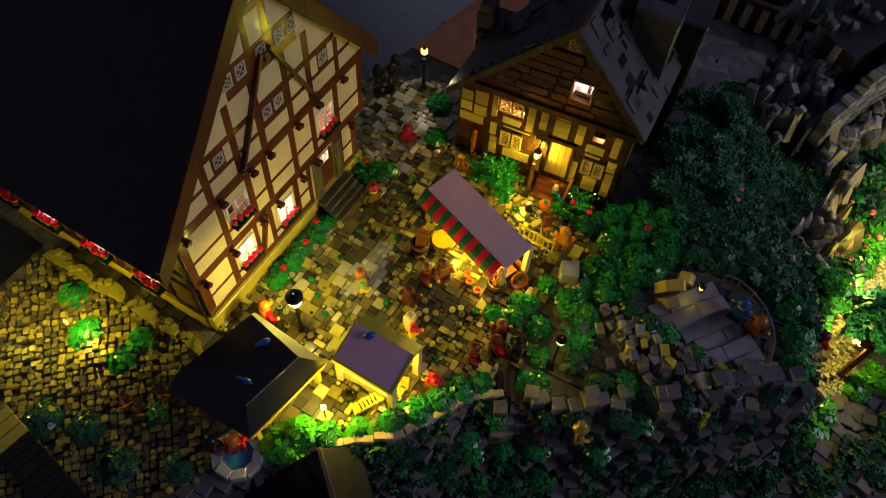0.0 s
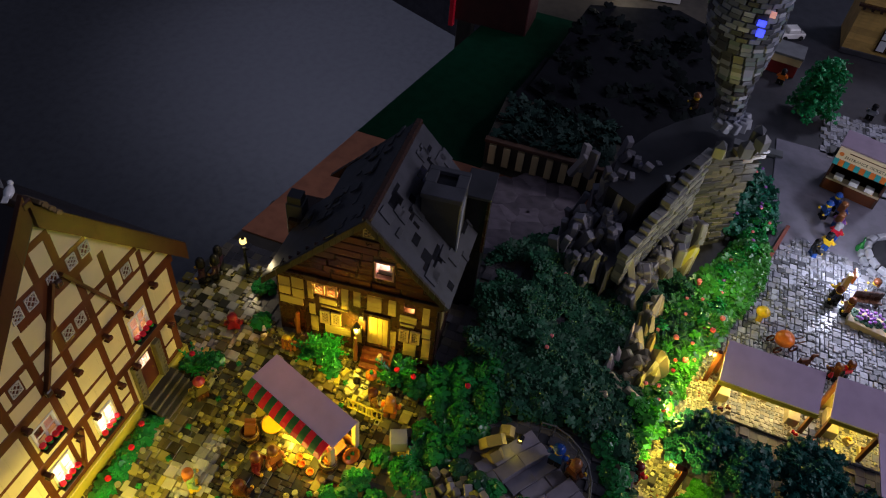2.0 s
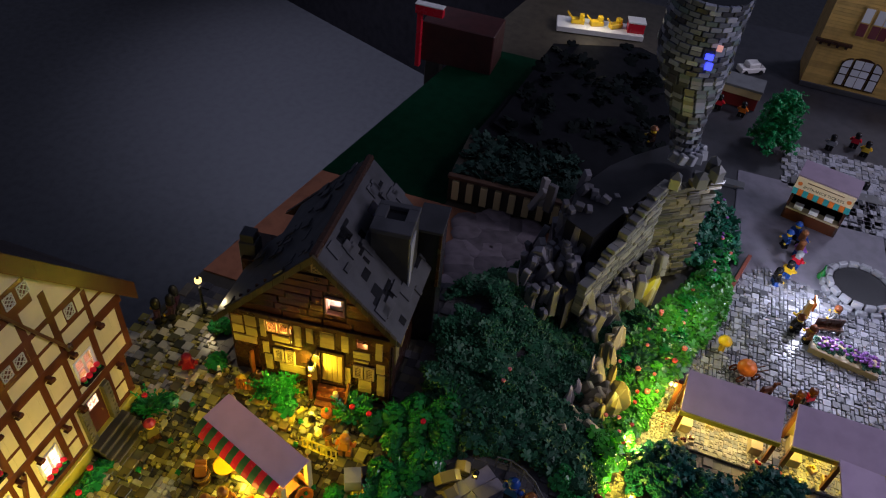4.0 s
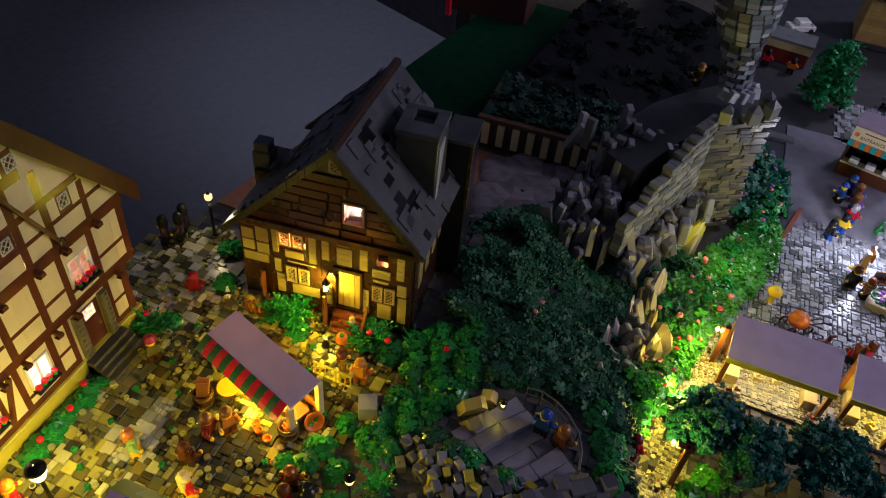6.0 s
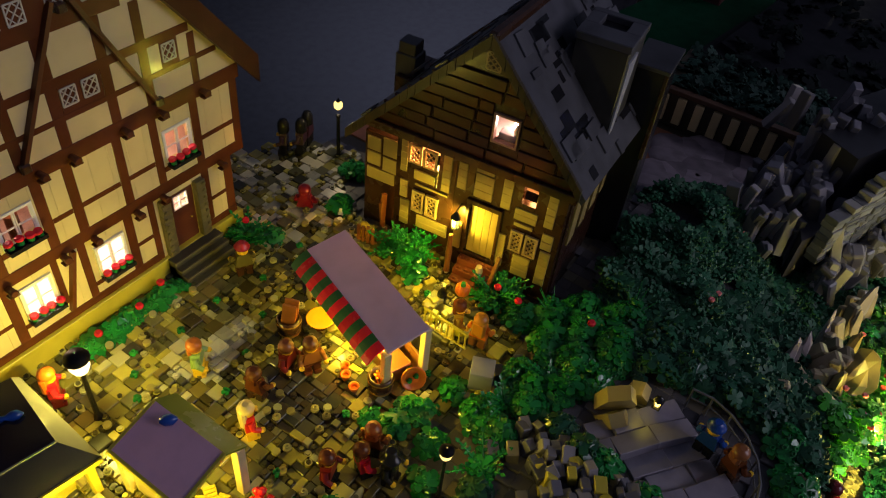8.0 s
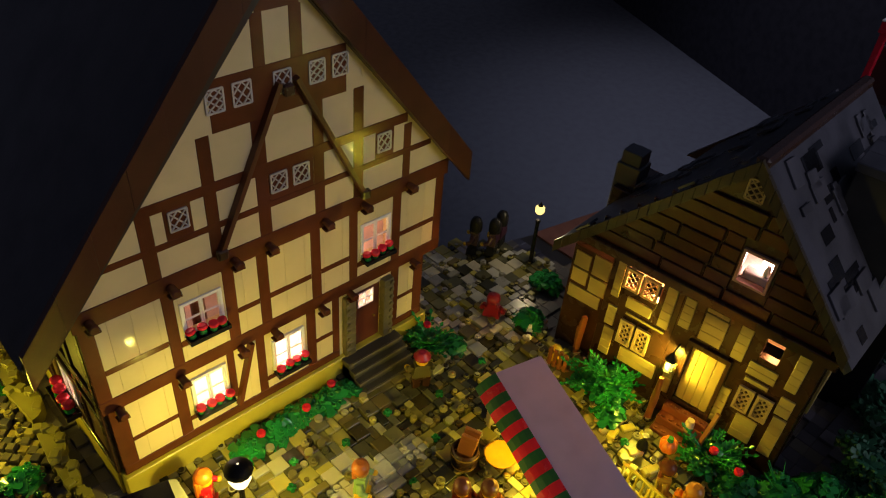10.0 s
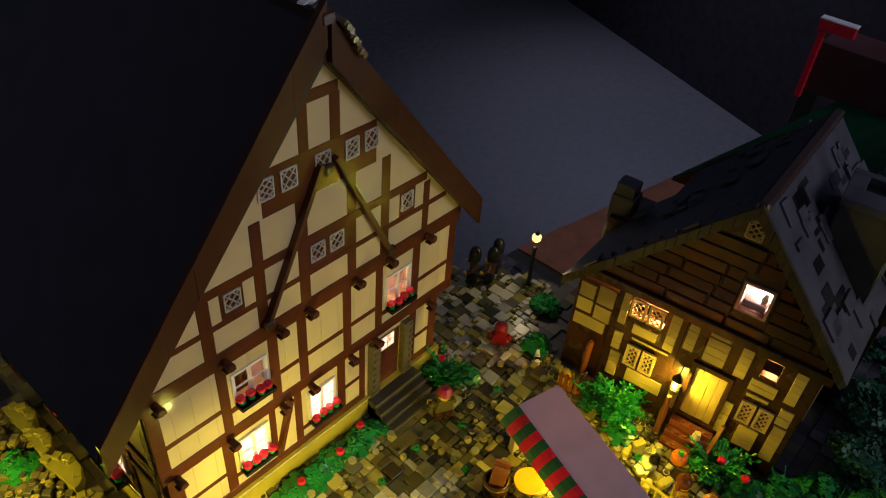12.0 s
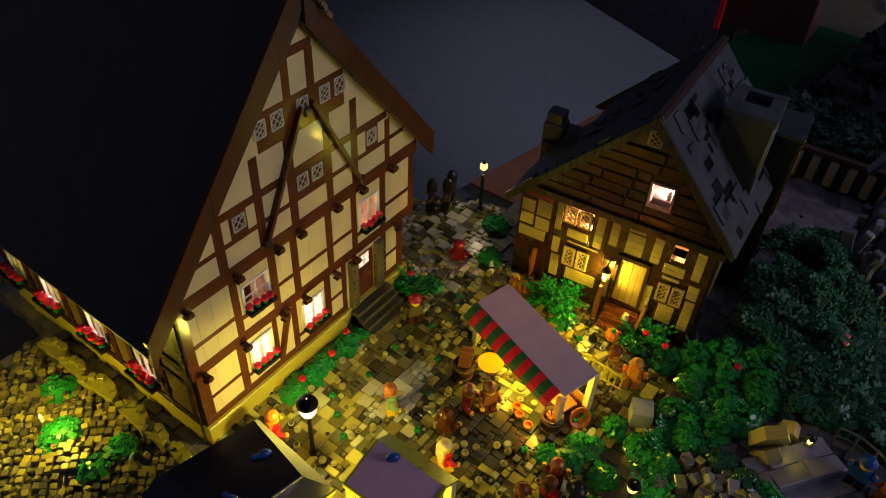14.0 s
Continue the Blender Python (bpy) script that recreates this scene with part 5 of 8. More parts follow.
pumpkin(10.0, -35.0, 2.0)
single("jug", Shape().lathe(0, 0, [(0, 0.45), (0.6, 0.6), (1.3, 0.55), (1.5, 0.35), (1.8, 0.45)], 12), SAND, "small pale jug on the cottage steps", "jug", 13.6, -35.2, 3.0)
single("kettle", Shape().lathe(0, 0, [(0, 0.5), (0.5, 0.75), (1.2, 0.6), (1.5, 0.3), (2.2, 0.25), (2.6, 0.45)], 12), BLACK, "black iron kettle before the steps", "kettle", 8.6, -32.6, 0.8)
for k in range(9):
    x, y = 5.6 + rng.uniform(-2.4, 4.6), -28.0 - k * 1.1 + rng.uniform(-0.5, 0.5)
    s = Shape().box(-0.9, -0.5, 0, 0.9, 0.5, 0.75 + rng.uniform(0, 0.4), c=0.12)
    single("stepping_stone", s, YELLOWTAN, "yellowish block of the path to the cottage", "stone", x, y, 0.4, rng.uniform(-40, 40), "path blocks")
for x, y in ((-10.6, -31.0), (-11.4, -33.0), (-9.6, -30.0)):
    single("pot", Shape().lathe(0, 0, [(0, 0.4), (0.9, 0.62), (1.1, 0.72), (1.1, 0.55), (0.5, 0.4)], 12), ORANGE, "small orange clay pot by the stall", "pot", x, y, 0.4, 0, "clay pots")
# basin with pale rocks below the hut
bs = thing("basin", "pale grey stone basin with blue water", "basin", -54.8, -16.6, 0.1, 20)
rim = Shape()
for k in range(9):
    a = k * 2 * math.pi / 9
    rim.box(-1.2, -0.8, 0, 1.2, 0.8, 1.2 + 0.5 * rng.random(), c=0.15, m=Matrix.Translation((3.0 * math.cos(a), 3.0 * math.sin(a), 0)) @ pose(0, 0, 0, 0, 0, math.degrees(a) + 90))
part("rim", rim, LIGHTGREY, bs)
part("water", Shape().cyl(0, 0, 0, 0.8, 2.4, None, 18), plastic("blue water", (0.04, 0.22, 0.42), 0.08, 0, 0), bs)
# hanging crates under the small stall and hut
for k in range(4):
    s = Shape().box(-1.1, -0.7, 0, 1.1, 0.7, 0.9, c=0.05)
    for q in range(4):
        s.box(-0.9 + q * 0.5, -0.6, 0.9, -0.6 + q * 0.5, 0.6, 1.1)
    single("crate", s, YELLOWTAN, "yellowish slatted crate under the stall", "crate", -33.6 + 1.5 * (k % 2), -31.6 + 1.6 * (k // 2), 0.4, 20 * k, "stall crates")
single("cauldron", Shape().lathe(0, 0, [(0, 0.5), (0.4, 1.1), (1.0, 1.2), (1.5, 0.9), (1.6, 1.0), (1.6, 0.8), (0.6, 0.8)], 14), BLACK, "small black cauldron beside the hut", "cauldron", -38.4, -25.4, 0.4)
bn = Shape().box(-2.6, -0.9, 1.35, 2.6, -0.6, 1.6).box(-2.6, 0.6, 1.35, 2.6, 0.9, 1.6)
for k in range(8):
    bn.box(-2.5 + 0.65 * k, -0.9, 1.6, -2.1 + 0.65 * k, 0.9, 1.9, c=0.04)
bn.box(-2.4, -0.6, 0, -1.8, 0.6, 1.5).box(1.8, -0.6, 0, 2.4, 0.6, 1.5)
single("bench", bn, YELLOWTAN, "low yellowish slatted bench under the small stall", "bench", -38.1, -28.6, 0.4, -28)
# lookout: stone slabs, wall lantern and railing
SLAB = plastic("grey slab", (0.27, 0.245, 0.29), 0.35, 0.3, 0.4)
q = random.Random(77)
ca, sa = math.cos(math.radians(53)), math.sin(math.radians(53))
for i in range(-4, 4):
    v = -5.6
    while v < 5.6:
        ln = q.uniform(2.8, 5.6)
        x, y = 0.6 + ca * i * 2.7 - sa * (v + ln / 2), -68.6 + sa * i * 2.7 + ca * (v + ln / 2)
        if edge_distance(x, y, [(-6, -75), (-5, -66), (-2.5, -60), (1, -61), (5, -64), (9.4, -67), (8.6, -74), (3, -79), (-3, -78)]) > 0:
            single("slab", Shape().box(-ln / 2 + 0.03, -1.32, -2.0, ln / 2 - 0.03, 1.32, 0, c=0.07, m=pose(0, 0, 0, q.uniform(-7, 7), q.uniform(-8, 8), 0)), SLAB, "smooth grey stone slab of the lookout", "slab", x, y, 5.0 + q.choice((0, 0.1, 0.4, 0.5, 0.8)), 143 + q.uniform(-2, 2), "lookout slabs")
        v += ln
# blocky rocks stepping down from the lookout to the square
for x, y, up, w in ((-8.4, -54.0, 1.3, 2.2), (-9.5, -58.0, 1.4, 2.4), (-4.8, -58.6, 1.0, 2.0), (-6.6, -62.4, 1.2, 2.4), (-13.0, -58.0, 1.0, 2.0), (-11.0, -62.0, 1.6, 2.4), (-9.5, -65.5, 1.8, 2.2), (-3.9, -46.8, 1.0, 2.2), (-0.9, -48.6, 1.0, 2.0), (-7.4, -68.2, 1.8, 2.4), (-9.4, -71.4, 2.0, 2.6), (-10.6, -74.2, 2.0, 2.2), (-7.2, -70.2, 1.5, 1.8), (-11.8, -68.6, 1.2, 2.0), (-12.6, -64.4, 1.2, 2.2), (-8.4, -76.6, 1.4, 2.0), (-7.0, -58.0, 1.6, 1.6), (-15.4, -61.0, 0.8, 1.8), (-8.6, -63.0, 1.8, 1.6), (-5.0, -65.2, 0.9, 1.6), (2.4, -46.0, 0.8, 1.8), (5.2, -47.6, 0.8, 2.0)):
    single("rock_block", Shape().box(-w * 0.5, -w * 0.34, -3.0, w * 0.5, w * 0.34, 0, c=0.12, m=pose(0, 0, 0, q.uniform(-16, 16), q.uniform(-18, 12), 0)), ROCKS_ONE, "square grey rock block of the stepped bank", "rock", x, y, height(x, y) + up, q.choice((53, 40, 62, 30)) + q.uniform(-6, 6), "stepped blocks")
for k in range(72):
    u = q.random()
    x, y = -12.6 + 7.6 * q.random() + 2.0 * (1 - u), -52.6 - 22.0 * u + q.uniform(-1.5, 1.5)
    w = q.uniform(0.8, 1.5)
    s = Shape().box(-w * 0.7, -w * 0.5, -2.4, w * 0.7, w * 0.5, q.uniform(0.1, 0.8), c=0.1, m=pose(0, 0, 0, q.uniform(-22, 22), q.uniform(-22, 22), 0))
    single("rock_block", s, ROCKS_PALE if k % 4 else YELLOWTAN, "small tilted rock block of the stepped bank", "rock", x, y, height(x, y) + q.uniform(0.3, 1.3), 45 + q.uniform(-25, 25), "stepped blocks")
rl_ = thing("railing", "thin dark curved railing of the lookout", "railing", 0, 0, 5.0)
RAIL = [(9.6, -68), (9.8, -70.4), (8.9, -73), (7.2, -75.4), (4.8, -77.4), (2.0, -78.6), (-1.2, -79.0)]
for a, b in zip(RAIL, RAIL[1:]):
    part("rail", Shape().rod((*a, 3.2), (*b, 3.2), 0.16, 6).rod((*a, 1.6), (*b, 1.6), 0.1, 6), GREY, rl_)
for a in RAIL:
    part("baluster", Shape().rod((*a, -0.6), (*a, 3.3), 0.16, 6), GREY, rl_)
SANDY = plastic("sand rock", (0.36, 0.29, 0.13), 0.35, 0.15, 0.35)
for x, y, z, r, w, h, t in ((4.4, -60.4, 4.4, -55, 4.6, 6.6, 24), (2.4, -61.4, 4.2, -35, 3.4, 3.0, 34), (7.4, -62.6, 4.4, -80, 3.0, 3.4, 20)):
    s = Shape().prism([(-w / 2, -1.5), (w / 2, -1.5), (w * 0.42, h * 0.6), (w * 0.1, h), (-w * 0.4, h * 0.78)], -0.9, 0.9, "y", m=pose(0, 0, 0, t, 0, 0))
    single("boulder", s, SANDY, "angular sand-coloured rock panel", "rock", x, y, z, r, "sand rocks")
lt = thing("lantern", "small black lantern on the rock, lit", "lantern", 5.0, -65.3, 7.4)
part("case", Shape().box(-0.5, -0.5, 0, 0.5, 0.5, 0.2).lathe(0, 0, [(1.3, 0.7), (1.6, 0.5), (2.0, 0.1)], 6).rod((0.42, 0.42, 0), (0.42, 0.42, 1.4), 0.07).rod((-0.42, 0.42, 0), (-0.42, 0.42, 1.4), 0.07).rod((0.42, -0.42, 0), (0.42, -0.42, 1.4), 0.07).rod((-0.42, -0.42, 0), (-0.42, -0.42, 1.4), 0.07), BLACK, lt)
part("bulb", Shape().lathe(0, 0, [(0.25, 0.25), (0.6, 0.34), (1.1, 0.25)], 8), glow("dim lantern glass", (1.0, 0.7, 0.15), 4.0), lt)

# candle on the bank
cn = thing("candle", "small yellow candle stub on the bank, lit", "candle", -52.3, 20.6, height(-52.3, 20.6) + 0.6)
part("stub", Shape().cyl(0, 0, 0, 0.9, 0.3, None, 10), WHITEP, cn)
part("flame", Shape().lathe(0, 0, [(0.95, 0.1), (1.2, 0.22), (1.6, 0.05)], 8), BULB, cn).visible_shadow = False

# ---------------------------------------------------------------- plants
def leaf_shape(r, lobes, thick=0.3, stud=True, seed=0):
    """A moulded plastic leaf: rounded lobes round a flat middle with hollow studs."""
    rr = random.Random(seed)
    pts = []
    for k in range(lobes):
        reach = r * (1.0 + rr.uniform(-0.14, 0.14))
        for d, q in ((-0.5, 0.52 * r), (-0.27, 0.95 * reach), (0.0, 1.03 * reach), (0.27, 0.93 * reach)):
            a = (k + d) * 2 * math.pi / lobes
            pts.append((q * math.cos(a), q * math.sin(a), -0.05 * r if d == -0.5 else -0.14 * r))
    n = len(pts)
    s = Shape()
    vs = [(0, 0, thick)] + [(x, y, z + thick) for x, y, z in pts] + [(0, 0, 0)] + [(x, y, z) for x, y, z in pts]
    fs = [(0, 1 + i, 1 + (i + 1) % n) for i in range(n)] + [(n + 1, n + 2 + (i + 1) % n, n + 2 + i) for i in range(n)] + [(1 + i, n + 2 + i, n + 2 + (i + 1) % n, 1 + (i + 1) % n) for i in range(n)]
    s.add(vs, fs)
    if stud:
        for dx, dy in ((0, 0),) if r < 1.2 else ((-0.42 * r, 0.1), (0.42 * r, -0.1)):
            s.lathe(dx, dy, [(thick * 0.7, 0.33), (thick + 0.2, 0.33), (thick + 0.2, 0.2), (thick, 0.18)], 8, caps=False)
    return s


def frond_shape(length, seed=0):
    """A moulded fern frond: a stem that arches up with pairs of pointed leaflets and a pointed tip."""
    rr = random.Random(seed)
    s = Shape()
    n = 4
    for k in range(n + 1):
        t = k / n
        x, z = length * t, 0.75 * length * t * (1 - 0.45 * t)
        for side in (-1, 1) if k < n else (0,):
            ln = (0.75 - 0.3 * t) * rr.uniform(0.85, 1.15) if side else 0.8
            dx, dy = (0.55 * ln, side * ln) if side else (ln, 0.0)
            px, py = -dy * 0.34, dx * 0.34
            vs = [(x, 0, z), (x + dx * 0.5 + px, dy * 0.5 + py, z + 0.2), (x + dx, dy, z + 0.28), (x + dx * 0.5 - px, dy * 0.5 - py, z + 0.2)]
            vs += [(a, c, d - 0.14) for a, c, d in vs]
            s.add(vs, [(0, 1, 2, 3), (7, 6, 5, 4), (0, 4, 5, 1), (1, 5, 6, 2), (2, 6, 7, 3), (3, 7, 4, 0)])
        if k:
            t0 = (k - 1) / n
            s.rod((length * t0, 0, 0.75 * length * t0 * (1 - 0.45 * t0)), (x, 0, z), 0.14, 5)
    return s


FRONDS = [frond_shape(2.2, 1).mesh("frond", GREENP), frond_shape(2.9, 2).mesh("frond", GREENP), frond_shape(1.6, 3).mesh("frond", GREENP)]
LEAVES = {}
for key, mat in (("green", GREENP), ("bright", LAMPLITGREEN), ("dark", DARKGREEN)):
    LEAVES[key] = [leaf_shape(1.35, 5, seed=1).mesh("leaf", mat), leaf_shape(1.05, 4, seed=2).mesh("leaf", mat), leaf_shape(1.65, 5, seed=3).mesh("leaf", mat)]
SMALL_LEAF = leaf_shape(0.62, 4, seed=4).mesh("leaf_rosette", GREENP)
FLOWER = {}
for key, mat in (("red", REDP), ("pink", PINK), ("orange", plastic("coral plastic", (0.62, 0.07, 0.06), 0.3, 0.1, 0.2)), ("purple", PURPLE)):
    s = Shape().lathe(0, 0, [(0, 0.2), (0.15, 0.42), (0.45, 0.46), (0.6, 0.3), (0.5, 0.15)], 9)
    if key == "red":
        s = Shape().lathe(0, 0, [(-0.1, 0.25), (0.1, 0.52), (0.45, 0.56), (0.65, 0.4), (0.55, 0.2)], 10)
    FLOWER[key] = s.mesh("flower", mat)


def bush(x, y, r, h, n, key="green", flowers=(), grass=0, z=None, words=""):
    """A mound of overlapping leaf rosettes, tilted outward, with a few flowers and blades."""
    z = height(x, y) if z is None else z
    ob = thing("bush", words or {"green": "green leafy plastic bush", "bright": "leafy bush in green brightened to stand for lamplight", "dark": "dark green leafy plastic bush"}[key], "bush", x, y, z, rng.uniform(0, 360), "bushes")
    for k in range(round(n * 1.3)):
        a, d = rng.uniform(0, 2 * math.pi), math.sqrt(rng.random())
        top = h * (1 - d * d) + 0.3
        zz = rng.uniform(0.35, 1.0) * top
        tilt = 45 * d + rng.uniform(-22, 22)
        me = LEAVES[key][rng.choice((0, 0, 1, 2))]
        part("leaf", me, None, ob, where=at(r * d * math.cos(a), r * d * math.sin(a), zz) @ pose(0, 0, 0, 0, 0, math.degrees(a)) @ pose(0, 0, 0, 0, tilt, 0) @ pose(0, 0, 0, 0, 0, rng.uniform(0, 90)))
    for c in flowers:
        a, d = rng.uniform(0, 2 * math.pi), 0.7 * math.sqrt(rng.random())
        part("flower", FLOWER[c], None, ob, where=at(r * d * math.cos(a), r * d * math.sin(a), h * (1 - d * d) + 0.75))
    if grass:
        s = Shape()
        for k in range(grass):
            a = rng.uniform(0, 2 * math.pi)
            s.rod((0, 0, 0.3 * h), (0.9 * r * math.cos(a), 0.9 * r * math.sin(a), h * rng.uniform(1.1, 1.7)), 0.12, 5, 0, 0.04)
        part("grass_tuft", s, GREENP, ob)
    return ob


def fern(x, y, r, h, n, flowers=(), z=None):
    """A plant of arching fronds in tiers with rosettes between them."""
    z = height(x, y) if z is None else z
    ob = thing("fern", "glossy green fern of arching plastic fronds", "plant", x, y, z, rng.uniform(0, 360), "ferns")
    for k in range(n):
        a = k * 2.4 + rng.uniform(-0.3, 0.3)
        d = r * rng.uniform(0.1, 0.6)
        part("frond", FRONDS[k % 3], None, ob, where=at(d * math.cos(a), d * math.sin(a), rng.uniform(0.15, 0.75) * h) @ pose(0, 0, 0, 0, 0, math.degrees(a)) @ pose(0, 0, 0, rng.uniform(-15, 15), rng.uniform(-30, 20), 0))
    for k in range(n // 2):
        a, d = rng.uniform(0, 2 * math.pi), r * math.sqrt(rng.random())
        part("leaf", LEAVES["green"][rng.choice((0, 1))], None, ob, where=at(d * math.cos(a), d * math.sin(a), rng.uniform(0.4, 0.9) * h * (1 - 0.6 * (d / r) ** 2), rng.uniform(0, 90), rng.uniform(-25, 25), rng.uniform(-25, 25)))
    for c in flowers:
        a, d = rng.uniform(0, 2 * math.pi), 0.6 * r
        part("flower", FLOWER[c], None, ob, where=at(d * math.cos(a), d * math.sin(a), h + 0.5))
    return ob


# hedge along the tall house and at its door
for k, (x, y) in enumerate(((-27.4, -3.0), (-25.6, -2.4), (-23.8, -2.8), (-22.0, -2.3), (-20.2, -2.7), (-18.4, -2.4), (-16.6, -2.8), (-14.8, -2.5), (-13.4, -3.2))):
    bush(x, y, 1.5, 1.4, 8, "green", ("red",) if k in (1, 4, 7) else (), 5 if k == 0 else 0)
fern(0.2, -3.2, 2.2, 2.2, 20, ("red",))
bush(2.6, -5.4, 1.8, 1.6, 9, "green")
bush(21.5, -5.6, 2.2, 1.8, 11, "green")
bush(13.5, -9.5, 2.0, 1.8, 10, "green")
# before and beside the cottage
fern(12.0, -24.4, 2.6, 4.2, 34)
bush(9.6, -27.2, 1.8, 1.8, 10, "green")
fern(10.8, -21.8, 1.5, 1.8, 12)
fern(13.4, -38.8, 2.8, 3.4, 30, ("red",))
for x, y, r, h, n, fl in ((12.6, -43.4, 2.6, 3.0, 20, ("red",)), (14.6, -47.2, 3.0, 3.4, 24, ()), (10.8, -49.0, 2.6, 2.6, 18, ()), (13.4, -52.6, 3.2, 3.2, 24, ("red",)), (17.6, -50.6, 3.2, 3.0, 22, ()), (8.6, -53.6, 2.2, 2.0, 12, ()), (18.4, -56.4, 3.4, 3.2, 24, ()), (13.0, -57.4, 2.8, 2.6, 16, ())):
    bush(x, y, r, h, n, "green", fl, 8 if n == 24 else 0)
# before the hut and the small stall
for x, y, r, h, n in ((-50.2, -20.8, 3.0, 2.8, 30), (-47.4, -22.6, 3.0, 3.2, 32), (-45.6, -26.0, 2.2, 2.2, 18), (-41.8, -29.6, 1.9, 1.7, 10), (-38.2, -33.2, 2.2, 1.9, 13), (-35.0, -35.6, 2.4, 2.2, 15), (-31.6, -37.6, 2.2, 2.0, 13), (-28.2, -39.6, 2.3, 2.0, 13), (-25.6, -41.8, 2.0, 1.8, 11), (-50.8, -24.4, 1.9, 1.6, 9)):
    # bushes near the hut lamp take the green with lamplight in its colour
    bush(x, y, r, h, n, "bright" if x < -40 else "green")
# round the stall and up to the lookout
for x, y, r, h, n, k in ((-8.7, -41.7, 1.9, 1.6, 10, "green"), (-12.3, -40.3, 1.5, 2.4, 9, "green"), (-3.6, -43.2, 1.7, 1.5, 9, "green"), (-5.5, -48.5, 2.2, 1.8, 12, "green"), (2.6, -55.0, 2.2, 1.9, 13, "green"), (1.6, -49.0, 2.0, 1.8, 11, "green"), (-16.4, -47.4, 1.6, 1.3, 7, "green"), (-13.4, -37.6, 1.3, 2.2, 7, "green"), (-4.3, -61.0, 1.9, 1.6, 10, "dark"), (-20.6, -49.6, 1.8, 1.6, 8, "green"), (-11.4, -45.2, 1.6, 1.5, 8, "green"), (5.6, -57.4, 2.2, 1.8, 12, "green"), (-14.6, -53.4, 2.0, 1.6, 10, "dark"), (-6.4, -51.2, 1.6, 1.4, 8, "green"), (-2.6, -57.0, 1.7, 1.5, 9, "dark")):
    bush(x, y, r, h, n, k)
for x, y, r, h, n, k in ((-16.6, -58.4, 2.2, 1.6, 11, "dark"), (-13.6, -66.4, 2.2, 1.6, 12, "dark"), (-18.6, -63.0, 2.2, 1.5, 11, "dark"), (-12.6, -70.4, 2.0, 1.5, 10, "dark"), (-6.4, -75.6, 2.0, 1.5, 10, "dark"), (10.6, -58.2, 2.4, 2.2, 15, "green"), (11.6, -62.4, 2.6, 2.6, 16, "dark"), (14.6, -66.4, 2.8, 2.6, 17, "dark"), (15.4, -71.0, 2.6, 2.4, 16, "dark"), (14.4, -75.8, 2.6, 2.2, 15, "dark"), (11.4, -79.8, 2.4, 2.0, 14, "green"), (6.6, -82.6, 2.4, 2.0, 13, "green"), (1.4, -83.6, 2.2, 1.8, 12, "green"), (-3.6, -81.8, 2.2, 1.6, 12, "dark"), (-28.0, -46.0, 2.0, 1.6, 9, "green"), (-32.6, -43.6, 2.0, 1.6, 9, "green"), (-24.0, -53.0, 2.0, 1.6, 9, "dark"), (-21.6, -57.0, 2.2, 1.6, 11, "dark"), (8.4, -54.6, 2.0, 1.9, 12, "green")):
    bush(x, y, r, h, n, k)
for x, y, r, h, n in ((-9.6, -40.2, 1.6, 1.4, 9), (-4.4, -47.6, 1.9, 1.6, 11), (-1.0, -52.6, 2.1, 1.8, 13), (-6.9, -52.0, 1.8, 1.5, 10), (-6.7, -49.2, 1.6, 1.3, 8), (-4.6, -63.4, 1.9, 1.5, 11), (1.7, -52.0, 2.4, 2.4, 15), (6.4, -55.6, 2.4, 2.2, 15), (-5.6, -69.4, 1.7, 1.3, 9), (-33.0, -44.6, 2.0, 1.6, 11), (-35.4, -48.2, 2.0, 1.5, 10), (-29.7, -49.0, 2.0, 1.6, 11), (-26.7, -53.6, 1.9, 1.5, 10), (-29.1, -56.8, 2.0, 1.4, 10), (-14.7, -61.8, 1.9, 1.5, 10), (-17.7, -66.0, 2.0, 1.5, 10), (-22.6, -62.4, 1.9, 1.4, 9), (-21.3, -47.8, 1.7, 1.3, 9), (3.6, -48.6, 2.0, 1.6, 11), (7.6, -49.8, 2.0, 1.8, 12)):
    bush(x, y, r, h, n, "green")
for x, y in ((-2.4, -49.6), (3.4, -52.8), (-11.8, -52.2)):
    fern(x, y, 1.6, 1.8, 12)
# small tan plates along the foot of the rocks, and a worn plank path down the bank
q_path = random.Random(41)
for k in range(34):
    u = k / 33
    x, y = -3.0 + 6.6 * u + q_path.gauss(0, 0.7), -44.8 - 9.0 * u + q_path.gauss(0, 0.6)
    single("path_plate", Shape().box(-0.75, -0.45, -0.5, 0.75, 0.45, 0.2, c=0.08, m=pose(0, 0, 0, q_path.uniform(-8, 8), q_path.uniform(-8, 8), 0)), YELLOWTAN if k % 3 else SAND, "small tan plate set along the rocks", "plate", x, y, height(x, y) + 0.55, q_path.uniform(0, 180), "rock path plates")
for k in range(12):
    u = k / 11
    x, y = -22.6 - 3.0 * u + q_path.uniform(-0.3, 0.3), -43.8 - 9.6 * u
    single("plank", Shape().box(-2.4, -0.4, -1.2, 2.4, 0.4, 0, c=0.07), EARTH if k % 2 else DARKBROWN, "worn dark plank of the path down the bank", "plank", x, y, max(height(x, y), -4.0) + 0.7, 30 + q_path.uniform(-5, 5), "path planks")
